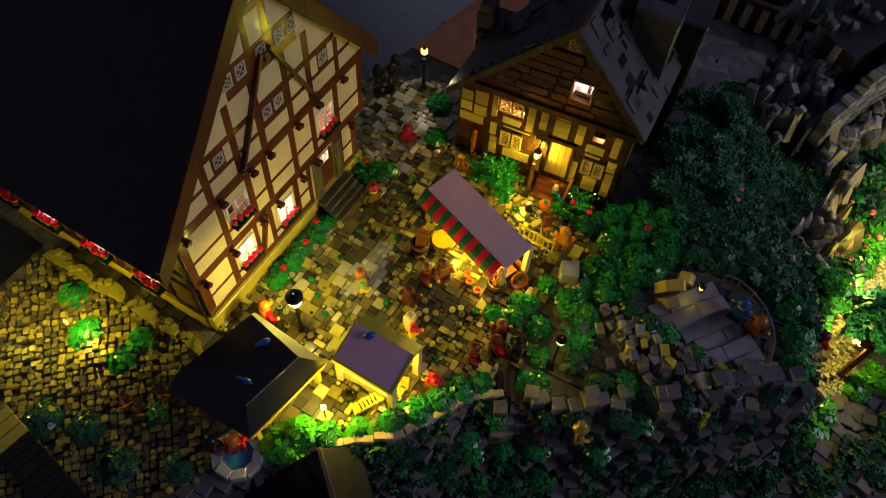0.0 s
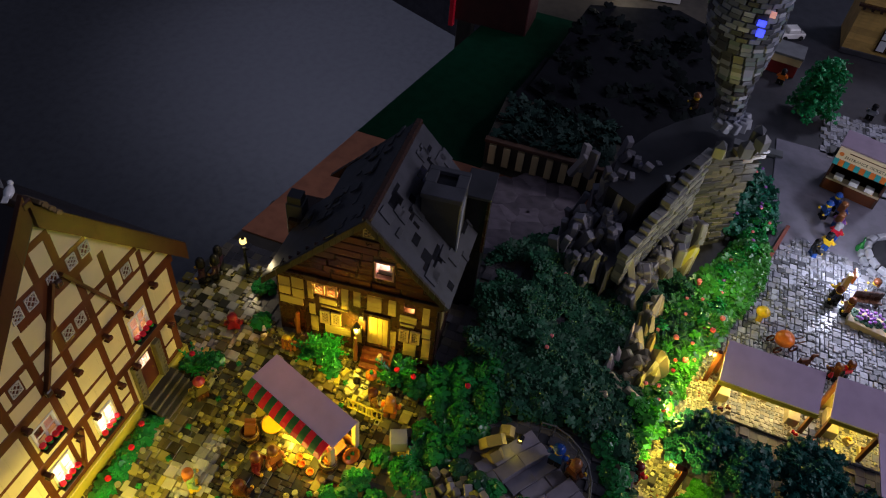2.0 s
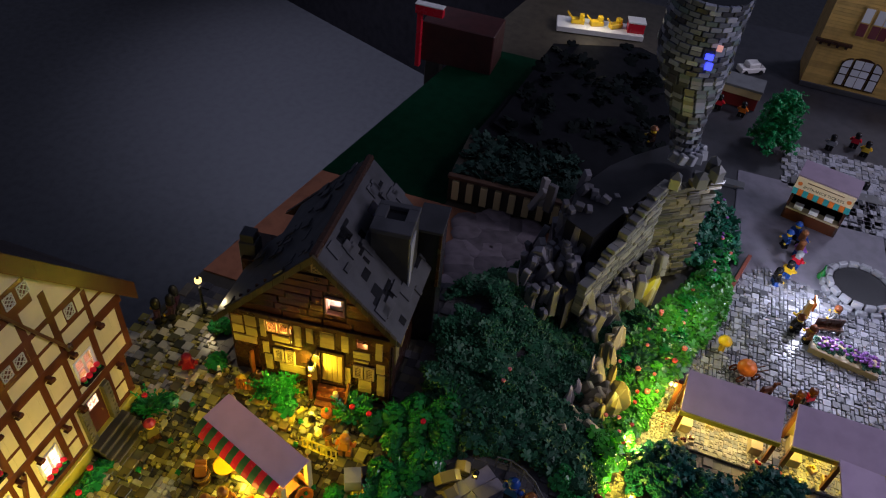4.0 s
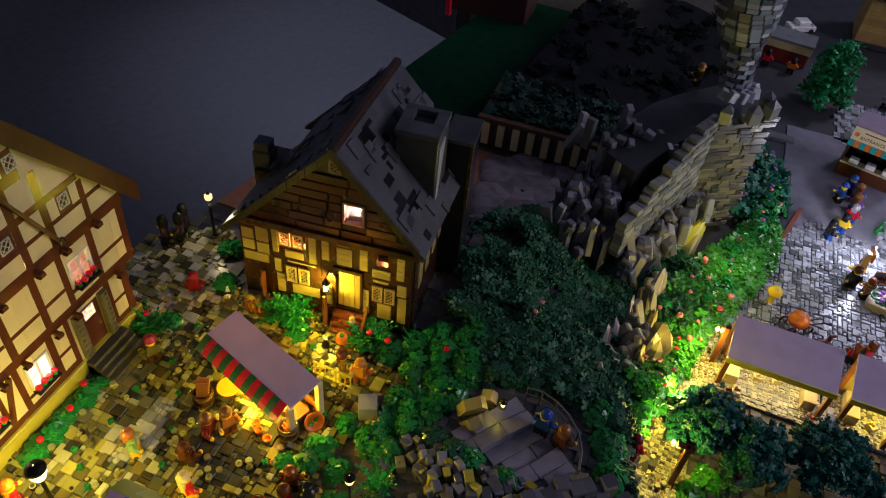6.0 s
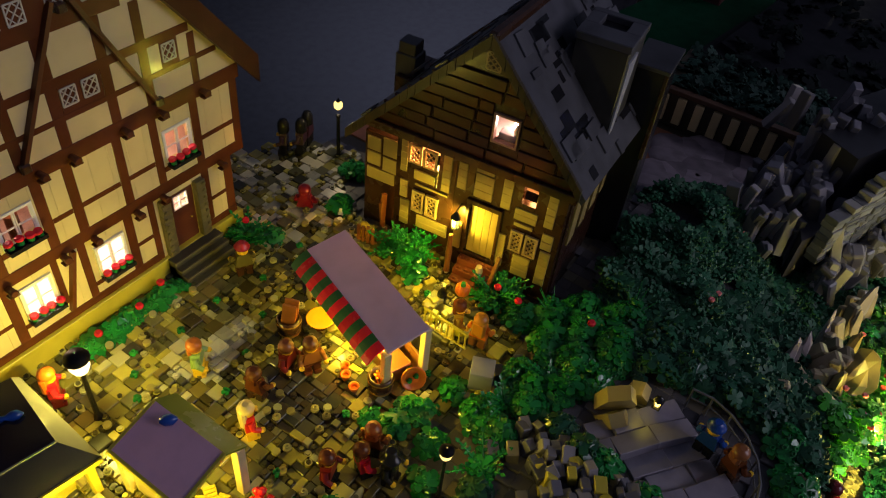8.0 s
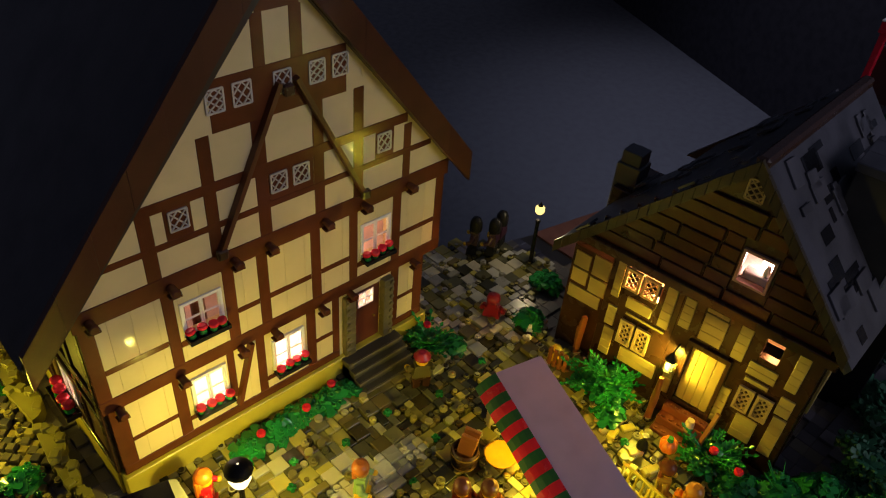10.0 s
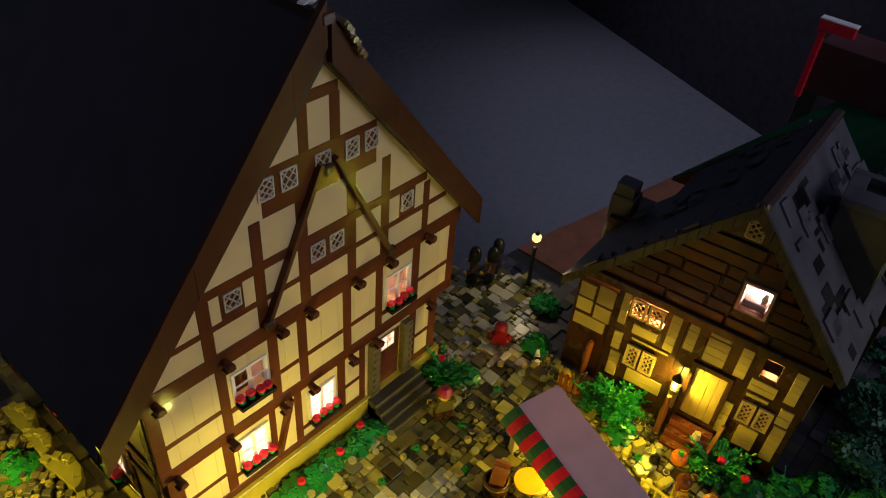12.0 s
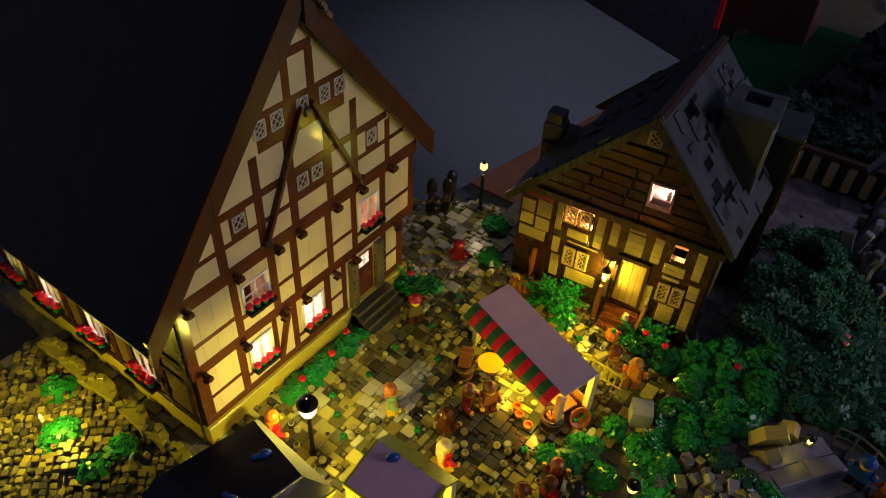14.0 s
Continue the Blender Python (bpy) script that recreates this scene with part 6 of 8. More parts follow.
# single rosettes between the cobbles
for x, y in ((-26.5, -10.5), (-24.4, -7.8), (-18.2, -9.4), (-15.6, -18.6), (-28.6, -13.6), (-9.6, -15.6), (-4.6, -10.8), (3.6, -10.2), (-11.6, -9.0), (-21.4, -21.0), (4.2, -26.4), (-3.6, -38.8), (7.6, -30.8), (3.0, -32.0), (-25.6, -33.6), (-14.8, -34.6)):
    single("leaf_rosette", SMALL_LEAF, None, "small green leaf rosette between cobbles", "plant", x, y, height(x, y) + 0.75, rng.uniform(0, 90), "cobble rosettes")
# left bank
for x, y, r, h, n in ((-47.6, 24.0, 2.4, 1.4, 10), (-52.0, 17.0, 2.6, 1.6, 12), (-48.4, 8.8, 2.0, 1.4, 9), (-52.4, 9.0, 1.8, 1.4, 8), (-66.0, 12.0, 3.0, 2.0, 13), (-63.6, 5.4, 2.8, 2.0, 12), (-65.6, -2.6, 3.2, 2.2, 14), (-56.4, -2.0, 1.6, 1.2, 6), (-60.8, -10.0, 2.4, 1.6, 9)):
    bush(x, y, r, h, n, "green" if x > -60 else "dark")
# creepers above the market path, in the green with lamplight put into its colour
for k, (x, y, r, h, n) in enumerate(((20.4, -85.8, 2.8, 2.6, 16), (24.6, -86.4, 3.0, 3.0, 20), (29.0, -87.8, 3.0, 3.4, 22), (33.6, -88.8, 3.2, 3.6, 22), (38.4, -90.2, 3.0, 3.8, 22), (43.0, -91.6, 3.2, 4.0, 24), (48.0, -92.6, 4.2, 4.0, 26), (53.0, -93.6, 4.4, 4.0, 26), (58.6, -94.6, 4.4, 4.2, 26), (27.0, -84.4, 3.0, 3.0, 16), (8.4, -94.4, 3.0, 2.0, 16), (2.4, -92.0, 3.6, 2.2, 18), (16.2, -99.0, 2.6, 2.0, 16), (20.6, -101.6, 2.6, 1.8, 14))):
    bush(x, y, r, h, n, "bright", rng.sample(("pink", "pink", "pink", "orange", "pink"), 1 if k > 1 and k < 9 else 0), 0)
for k, (x, y, r, h, n) in enumerate(((64.0, -96.0, 4.4, 4.0, 24), (69.6, -98.0, 4.6, 4.2, 24), (75.4, -98.6, 4.6, 4.2, 22), (81.0, -100.4, 4.6, 4.6, 22), (87.0, -102.4, 4.6, 4.6, 22), (93.0, -104.4, 4.6, 4.4, 20), (99.0, -106.0, 4.4, 4.0, 18), (66.0, -90.4, 4.2, 4.0, 20), (72.6, -92.0, 4.2, 4.0, 18), (57.0, -88.0, 4.2, 4.4, 20), (105.0, -107.4, 4.2, 3.8, 15), (111.0, -107.6, 4.2, 3.8, 14))):
    bush(x, y, r, h, n, "green", rng.sample(("pink", "pink", "orange", "purple", "pink"), 1), 10 if k in (3, 4) else 0)

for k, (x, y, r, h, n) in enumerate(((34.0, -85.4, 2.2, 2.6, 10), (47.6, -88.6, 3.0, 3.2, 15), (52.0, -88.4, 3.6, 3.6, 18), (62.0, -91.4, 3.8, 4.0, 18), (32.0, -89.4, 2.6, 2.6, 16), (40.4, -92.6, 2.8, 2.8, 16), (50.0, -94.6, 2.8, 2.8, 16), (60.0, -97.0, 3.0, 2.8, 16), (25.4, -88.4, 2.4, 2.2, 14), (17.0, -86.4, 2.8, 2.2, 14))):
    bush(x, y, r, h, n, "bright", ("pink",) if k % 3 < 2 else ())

# thick dark undergrowth on the slope behind, too dense to count
def undergrowth(name, label, spots, mat, key):
    s = Shape()
    k = 1.4 if key == "bright" else 1.0
    proto = [leaf_shape(1.05 * k, 5, stud=False, seed=5), leaf_shape(1.35 * k, 6, stud=False, seed=6), leaf_shape(0.85 * k, 4, stud=True, seed=7)]
    for x, y, up in spots:
        p = proto[rng.choice((0, 0, 1, 2))]
        m = Matrix.Translation((x, y, height(x, y) + up)) @ pose(0, 0, 0, rng.uniform(-45, 45), rng.uniform(-45, 45), rng.uniform(0, 360))
        n = len(s.v)
        s.v += [tuple(m @ Vector(q)) for q in p.v]
        s.f += [tuple(n + i for i in fc) for fc in p.f]
        s.s += p.s
        s.r += p.r
    ob = new(name, s.mesh(name, mat))
    return tagged(ob, label, "foliage", kind="stuff")


def bumpy(x, y):
    return 3.6 * (noise.noise(Vector((x * 0.15, y * 0.15, 3))) + 0.45)


spots = []
while len(spots) < 4600:
    x, y = rng.uniform(16, 76), rng.uniform(-93, -46)
    d = edge_distance(x, y, PLATEAU)
    if d < 1.5 and y > -46 - (x - 10) * 1.15 and y < -44 - max(0, x - 46) * 0.5 and noise.noise(Vector((x * 0.16, y * 0.16, 12))) > (y + 66) * 0.03 - 0.5:
        spots.append((x, y, max(0.2, bumpy(x, y)) + rng.uniform(0, 1.2)))
n_slope = len(spots)
while len(spots) < n_slope + 1500:
    x, y = rng.uniform(9, 34), rng.uniform(-92, -50)
    if edge_distance(x, y, [(10.5, -60), (16, -56), (24, -48), (32, -58), (34, -84), (20, -88), (9, -86), (12.6, -72)]) > 0:
        spots.append((x, y, 0.2 + 1.2 * max(0, noise.noise(Vector((x * 0.2, y * 0.2, 5)))) + rng.uniform(0, 1.2)))
undergrowth("undergrowth", "dense dark green plastic foliage covering the slope", spots, dull(plastic("undergrowth green", (0.018, 0.095, 0.042), 0.5, 0.35, 0.3, per_island=True), 0.3), "dark")
spots = []
while len(spots) < 1350:
    x, y = rng.uniform(43, 100), rng.uniform(-111, -83)
    if edge_distance(x, y, [(84, -97), (95, -102), (99, -110), (82, -109), (62, -101), (48, -95), (44, -88), (62, -87), (74, -91)]) > 0:
        spots.append((x, y, 0.4 + 2.6 * max(0, noise.noise(Vector((x * 0.15, y * 0.15, 8))) + 0.35) + rng.uniform(0, 1.4)))
# creeper green is the leaf green brightened to stand for lamplight
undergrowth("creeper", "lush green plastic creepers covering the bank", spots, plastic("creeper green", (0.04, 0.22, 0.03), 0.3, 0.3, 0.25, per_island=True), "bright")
for k in range(7):
    x, y = rng.uniform(48, 92), rng.uniform(-104, -86)
    if edge_distance(x, y, [(84, -97), (95, -102), (99, -110), (82, -109), (62, -101), (48, -95), (44, -88), (62, -87), (74, -91)]) > 0:
        ob = new("blossom", FLOWER[rng.choice(("pink", "pink", "orange", "pink"))])
        ob.matrix_basis = at(x, y, height(x, y) + 4.4) @ Matrix.Scale(1.5, 4)
        tagged(ob, "small coral blossom among green creepers", "flower", "creeper blossoms")
spots = []
while len(spots) < 700:
    x, y = rng.uniform(98, 136), rng.uniform(-113, -88)
    if edge_distance(x, y, [(98, -100), (104, -92), (126, -92), (138, -102), (122, -110), (106, -112)]) > 0:
        spots.append((x, y, rng.uniform(0.3, 2.6)))
undergrowth("undergrowth", "deep green flower bed below the castle wall", spots, plastic("bed green", (0.008, 0.13, 0.07), 0.42, 0.3, 0.3, per_island=True), "dark")
for k in range(16):
    x, y = rng.uniform(102, 128), rng.uniform(-109, -94)
    ob = new("blossom", FLOWER[rng.choice(("purple", "purple", "pink"))])
    ob.matrix_basis = at(x, y, height(x, y) + 3.2)
    tagged(ob, "small bright blossom in the flower bed", "flower", "bed blossoms")
spots = []
while len(spots) < 2100:
    x, y = rng.uniform(-62, 26), rng.uniform(-112, -24)
    d = edge_distance(x, y, PLATEAU)
    if -34 < d < -1 and noise.noise(Vector((x * 0.17, y * 0.17, 9))) > -0.05 and not (x > 6 and y > -104):
        spots.append((x, y, rng.uniform(0.1, 1.0)))
undergrowth("undergrowth", "scattered dark green leaves on the lower rocks", spots, dull(plastic("low green", (0.010, 0.075, 0.032), 0.5, 0.35, 0.3, per_island=True), 0.3), "dark")
for k in range(4):
    x, y = rng.uniform(22, 60), rng.uniform(-88, -52)
    if y > -46 - (x - 10) * 1.15 and edge_distance(x, y, PLATEAU) < 0:
        ob = new("rose", FLOWER["pink"])
        ob.matrix_basis = at(x, y, height(x, y) + max(0.2, bumpy(x, y)) + 1.6)
        tagged(ob, "small coral rose among dark leaves", "flower", "slope roses")


# leafy trees by the market stalls
def tree(x, y, z, h, r, n, words, mat, seed, full=False):
    q = random.Random(seed)
    ob = thing("tree", words, "tree", x, y, z)
    s = Shape().lathe(0, 0, [(0, 0.9), (0.6, 0.65), (h * 0.4, 0.5), (h * 0.8, 0.3)], 8)
    for k in range(7):
        a = k * 0.9
        s.rod((0, 0, h * (0.35 + 0.05 * k)), (r * 0.6 * math.cos(a), r * 0.6 * math.sin(a), h * (0.55 + 0.05 * k)), 0.22, 6, 0, 0.1)
    part("trunk", s, BROWN, ob)
    c = Shape()
    proto = [leaf_shape(0.75, 5, 0.2, stud=False, seed=8), leaf_shape(0.6, 4, 0.2, stud=False, seed=9)]
    clumps = []
    for _ in range(n // 6):
        a, d = q.uniform(0, 2 * math.pi), r * math.sqrt(q.random()) * q.uniform(0.8, 1.08)
        clumps.append((d * math.cos(a), d * math.sin(a), h * (0.5 + 0.5 * q.uniform(0.3, 1.0) * (1 - 0.55 * (d / r) ** 2))))
    if full:
        clumps = []
        for _ in range(n // 6):
            k = q.random()
            clumps.append((q.gauss(0, 0.5) * r * (1.05 - 0.75 * k), q.gauss(0, 0.5) * r * (1.05 - 0.75 * k), h * (0.12 + 0.9 * k)))
    for cx, cy, cz in clumps:
        for _ in range(16):
            p = q.choice(proto)
            m = Matrix.Translation((cx + q.gauss(0, 0.8), cy + q.gauss(0, 0.8), cz + q.gauss(0, 0.5))) @ pose(0, 0, 0, q.uniform(-50, 50), q.uniform(-50, 50), q.uniform(0, 360))
            k = len(c.v)
            c.v += [tuple(m @ Vector(w)) for w in p.v]
            c.f += [tuple(k + i for i in fc) for fc in p.f]
            c.s += p.s
            c.r += p.r
    part("crown", c, mat, ob)
    return ob


TREEGREEN = dull(plastic("deep green tree plastic", (0.008, 0.095, 0.07), 0.4, 0.3, 0.3, per_island=True), 0.3)
tree(27.0, -98.8, -14, 12.5, 6.4, 520, "dark green leafy tree with a spreading crown", TREEGREEN, 1)
tree(24.6, -107.0, -14, 12.0, 5.8, 380, "dark green leafy tree with a spreading crown", TREEGREEN, 2)
tree(28.6, -120.0, -14, 11.0, 6.6, 480, "dark green leafy tree beside the stalls", TREEGREEN, 3)
tree(23.0, -131.0, -14, 11.0, 6.0, 260, "dark green leafy tree beside the stalls", TREEGREEN, 5)
tree(167.0, -118.6, -14, 20.0, 7.4, 1150, "bushy green tree by the road", dull(plastic("tree green", (0.012, 0.22, 0.07), 0.32, 0.3, 0.3, per_island=True), 0.3), 4, True)

# ---------------------------------------------------------------- lower market square
def market_stall(x, y, z, length, words, posts=NOUGAT):
    """A stall whose lavender roof slopes to the front; its own x runs along it."""
    ob = thing("market_stall", words, "stall", x, y, z, -91.0, "lower market stalls")
    part("roof", Shape().prism([(-4.4, 8.2), (4.4, 11.4), (4.4, 11.8), (-4.4, 8.6)], 0, length, "x"), LILAC, ob, "lavender roof sheet")
    part("fascia", Shape().box(-0.1, -4.8, 7.4, length + 0.1, -4.4, 8.7, c=0.05), YELLOWTAN, ob)
    for px in (0.6, length - 0.6):
        for py in (-4.0, 4.0):
            part("post", Shape().box(px - 0.45, py - 0.45, 0, px + 0.45, py + 0.45, 9.6 + py * 0.36, c=0.05), posts, ob)
    for cx in (1.5, length - 4.0):
        part("counter", Shape().box(cx, -3.4, 0, cx + 2.5, 3.0, 3.0, c=0.1), SAND, ob)
    part("back_wall", Shape().box(0.5, 4.2, 0, length - 0.5, 4.6, 6.0, c=0.05), SAND, ob)
    fl = Shape()
    for a in np.arange(0.4, length - 0.9, 1.0):
        for b in np.arange(-7.0, 4.0, 1.0):
            hgt = 0.35 + rng.choice((0, 0, 0.2))
            fl.box(a, b, 0, a + 0.96, b + 0.96, hgt, c=0.06)
            if rng.random() < 0.55:
                fl.stud(a + 0.48, b + 0.48, hgt, n=8)
    part("paving", fl, mottled("stall paving", [(0.5, 0.46, 0.36), (0.42, 0.38, 0.28), (0.3, 0.3, 0.29), (0.55, 0.5, 0.4)]), ob)["kind"] = "stuff"
    return ob


market_stall(47.6, -100.4, LOW, 20.4, "market stall with a sloping lavender roof")
market_stall(47.4, -123.2, LOW, 20.0, "market stall with lavender roof and goods on display")
s3 = thing("market_stall", "market stall roof in lavender at the edge of the square", "stall", 34.0, -131.0, LOW, 0, "lower market stalls")
part("roof", Shape().prism([(0, 9.4), (9, 10.4), (9, 10.8), (0, 9.8)], -8.0, 7.6, "x"), LILAC, s3, where=at(0, -9.5, 0))
for px in (-7.4, 7.0):
    for py in (-8.8, -1.0):
        part("post", Shape().box(px - 0.45, py - 0.45, 0, px + 0.45, py + 0.45, 9.6, c=0.05), NOUGAT, s3)
for x, y, c in ((42.2, -104.6, NOUGAT), (41.0, -121.6, ORANGE), (41.6, -118.6, REDP), (45.6, -126.0, ORANGE), (44.6, -130.0, YELLOW), (48.6, -112.0, YELLOW), (47.6, -108.4, SAND), (41.2, -103.2, DARKRED), (43.0, -132.6, NOUGAT)):
    s = Shape().box(-0.9, -0.7, 0, 0.9, 0.7, 1.1, c=0.06)
    for k in range(6):
        s.lathe(rng.uniform(-0.6, 0.6), rng.uniform(-0.4, 0.4), [(1.0, 0.2), (1.3, 0.32), (1.6, 0.15)], 7, 1)
    single("goods_crate", s, [SAND, c], "small crate heaped with coloured goods", "crate", x, y, LOW + 0.6, rng.uniform(0, 90), "goods crates")
for x, y, c in ((51.2, -121.6, REDP), (52.6, -124.0, BLACK)):
    single("roof_ornament", Shape().lathe(0, 0, [(0, 0.5), (0.8, 0.35), (1.4, 0.1)], 10), c, "small pointed ornament on a stall roof", "ornament", x, y, LOW + 11.6)
bush(40.0, -122.6, 1.6, 1.4, 8, "green", ("pink", "pink", "pink"), z=LOW)

# lamps along the path
def post_lamp(x, y, z, h, dx, dy):
    lamp = thing("street_lamp", "brown wooden lamp post with lit bulbs", "lamp", x, y, z, 0, "path lamps")
    part("post", Shape().box(-0.5, -0.5, 0, 0.5, 0.5, h, c=0.06), BROWN, lamp)
    part("arm", Shape().box(-0.3, -0.3, h - 0.4, dx + 0.3, dy + 0.3, h, c=0.05), BROWN, lamp)
    b = part("bulb", Shape().lathe(dx, dy, [(h - 1.4, 0.25), (h - 1.0, 0.42), (h - 0.5, 0.3)], 8), BULB, lamp)
    b.visible_shadow = False
    b = part("bulb", Shape().lathe(dx, dy + 0.9, [(h - 1.4, 0.25), (h - 1.0, 0.42), (h - 0.5, 0.3)], 8), BULB, lamp)
    b.visible_shadow = False


MARKET_PATH = [(63, -99), (58, -97.4), (50, -96.2), (42, -95.6), (36, -93.4), (31, -91.6), (24, -90.2), (15, -87.6), (9, -87.0), (9, -92.0), (14, -94.0), (20, -96.2), (30, -96.4), (38, -100), (44, -102), (48, -100.6), (60, -101.2)]
s = Shape()
q = random.Random(52)
for ix in range(9, 63):
    for iy in range(-102, -86):
        if edge_distance(ix + 0.5, iy + 0.5, MARKET_PATH) > 0:
            z0 = max(height(ix + 0.5, iy + 0.5), LOW) + 0.5 + q.choice((0, 0, 0.15, 0.35))
            if q.random() < 0.35:
                s.cyl(ix + 0.5, iy + 0.5, z0 - 1.4, z0, 0.47, None, 10)
            else:
                s.box(ix + 0.02, iy + 0.02, z0 - 1.4, ix + 0.98, iy + 0.98, z0, c=0.05)
            if q.random() < 0.7:
                s.stud(ix + 0.5, iy + 0.5, z0, n=8)
tagged(new("path", s.mesh("path", mottled("market path plates", [(0.46, 0.42, 0.30), (0.34, 0.30, 0.20), (0.55, 0.50, 0.38), (0.24, 0.22, 0.18)], 0.3))), "cobbled path of small pale studded plates past the stalls", "path", kind="structure")


def facet_rock(x, y, z, r, hgt, seed, mat, words, lean=(0, 0), group="slope crags"):
    """An angular crag: an uneven ring of corners that narrows in two breaks to a sharp crest."""
    q = random.Random(seed)
    n = 6
    vs, fs = [], []
    for lev, (k, zz) in enumerate(((1.0, -3.0), (0.86, hgt * 0.35), (0.42, hgt * 0.8))):
        for i in range(n):
            a = 2 * math.pi * (i + q.uniform(-0.3, 0.3)) / n
            d = r * k * q.uniform(0.7, 1.2)
            vs.append((d * math.cos(a) + lean[0] * zz, 0.7 * d * math.sin(a) + lean[1] * zz, zz + q.uniform(-0.2, 0.2) * hgt * (lev > 0)))
    vs.append((lean[0] * hgt + q.uniform(-0.3, 0.3), lean[1] * hgt, hgt))
    for lev in range(2):
        for i in range(n):
            a, c, d, e = lev * n + i, lev * n + (i + 1) % n, (lev + 1) * n + (i + 1) % n, (lev + 1) * n + i
            fs += [(a, c, d), (a, d, e)]
    fs += [(2 * n + i, 2 * n + (i + 1) % n, 3 * n) for i in range(n)]
    return single("crag", Shape().add(vs, fs), mat, words, "rock", x, y, z, q.uniform(0, 360), group)


CRAG = plastic("sand-yellow rock plastic", (0.40, 0.31, 0.12), 0.3, 0.15, 0.2)
PALECRAG = plastic("pale mauve rock plastic", (0.42, 0.36, 0.35), 0.32, 0.15, 0.2)
for k, (x, y, z, r, hgt) in enumerate(((42.6, -86.8, -9.5, 4.2, 8.0), (38.6, -86.0, -9.0, 3.4, 8.6), (34.4, -84.2, -8.0, 2.6, 7.0), (50.0, -85.4, -10.5, 1.6, 5.0), (15.4, -84.0, -11.0, 3.4, 5.0))):
    facet_rock(x, y, z, r, hgt, 60 + k, CRAG, "angular sand-yellow crag beside the creepers")
for k, (x, y, z, r, hgt) in enumerate(((46.0, -81.0, -9.0, 1.6, 7.5), (40.0, -78.6, -7.5, 1.5, 7.0), (35.6, -77.4, -6.5, 1.6, 6.0), (31.4, -80.0, -7.0, 1.3, 5.5), (59.0, -84.2, -10.5, 1.6, 7.0), (55.0, -85.0, -10.5, 1.4, 6.0))):
    facet_rock(x, y, z, r, hgt, 80 + k, PALECRAG, "pale jagged rock shard on the dark slope", (0.18, 0.1))
post_lamp(17.0, -95.6, LOW, 12.0, 0.4, 1.6)
post_lamp(48.4, -99.2, LOW, 11.2, -0.4, 0.9)

# cobbles of the path and the square
def paving(name, label, poly, mat, z, sizes, parent_kind="structure", studs=0.15, seed=3, gap=0.04, lift=0.22, rounds=0.15):
    """Plates of mixed sizes fitted together over an outline on a one-stud grid, as one mesh."""
    q = random.Random(seed)
    xs, ys = [p[0] for p in poly], [p[1] for p in poly]
    taken = set()
    s = Shape()
    for ix in range(math.floor(min(xs)), math.ceil(max(xs))):
        for iy in range(math.floor(min(ys)), math.ceil(max(ys))):
            if (ix, iy) in taken or edge_distance(ix + 0.5, iy + 0.5, poly) < 0:
                continue
            w, d = q.choice(sizes)
            while any((ix + a, iy + b) in taken for a in range(w) for b in range(d)):
                w, d = max(1, w - 1), max(1, d - 1)
            taken |= {(ix + a, iy + b) for a in range(w) for b in range(d)}
            zz = z + q.choice((0, 0, 0.4 * q.random(), lift))
            if w == d == 1 and q.random() < rounds * 3:
                s.cyl(ix + 0.5, iy + 0.5, z - 0.6, zz, 0.48, None, 10)
                s.stud(ix + 0.5, iy + 0.5, zz, n=8)
            else:
                s.box(ix + gap, iy + gap, z - 0.6, ix + w - gap, iy + d - gap, zz, c=0.05)
                if q.random() < studs:
                    s.stud(ix + 0.5, iy + 0.5, zz, n=8)
    return tagged(new(name, s.mesh(name, mat)), label, "paving", kind=parent_kind)


paving("pavement", "lamplit pale cobbles of the lower path", [(12, -96), (14, -89), (20, -90), (34, -93), (52, -97), (52, -102), (40, -101), (24, -97), (18, -99)], mottled("path pieces", [(0.5, 0.46, 0.34), (0.42, 0.37, 0.24), (0.33, 0.32, 0.30), (0.26, 0.09, 0.03), (0.45, 0.42, 0.32)]), LOW + 0.5, [(1, 1)], studs=0.8, seed=11)
paving("pavement", "grey studded cobbles of the market square", [(52, -99), (66, -102), (96, -111), (106, -118), (100, -150), (40, -150), (40, -121.5), (52, -121)], PLAZA, LOW + 0.4, [(1, 1), (1, 1), (2, 1), (1, 2), (2, 2)], studs=0.55, seed=12, gap=0.09)
sh = Shape().box(96, -152, LOW - 0.9, 150, -110, LOW + 0.1).box(96, -128, LOW + 0.1, 126, -112, LOW + 0.25)
tagged(new("pavement", sh.mesh("pavement", plastic("lilac grey tiles", (0.20, 0.19, 0.23), 0.3, 0, 0.3))), "smooth lilac-grey tiled walk", "paving", kind="structure")
sh = Shape().box(130, -190, LOW - 1.0, 259, -96, LOW - 0.3)
tagged(new("road", sh.mesh("road", plastic("dark road", (0.036, 0.036, 0.044), 0.45, 0, 0.3))), "dark smooth road behind the square", "road", kind="structure")
sh = Shape().box(150, -160, LOW - 0.3, 154, -126, LOW + 0.3).box(140, -112, LOW - 0.3, 143, -97, LOW + 0.8)
tagged(new("kerb", sh.mesh("kerb", GREY)), "grey raised kerb beside the road", "kerb", kind="structure")

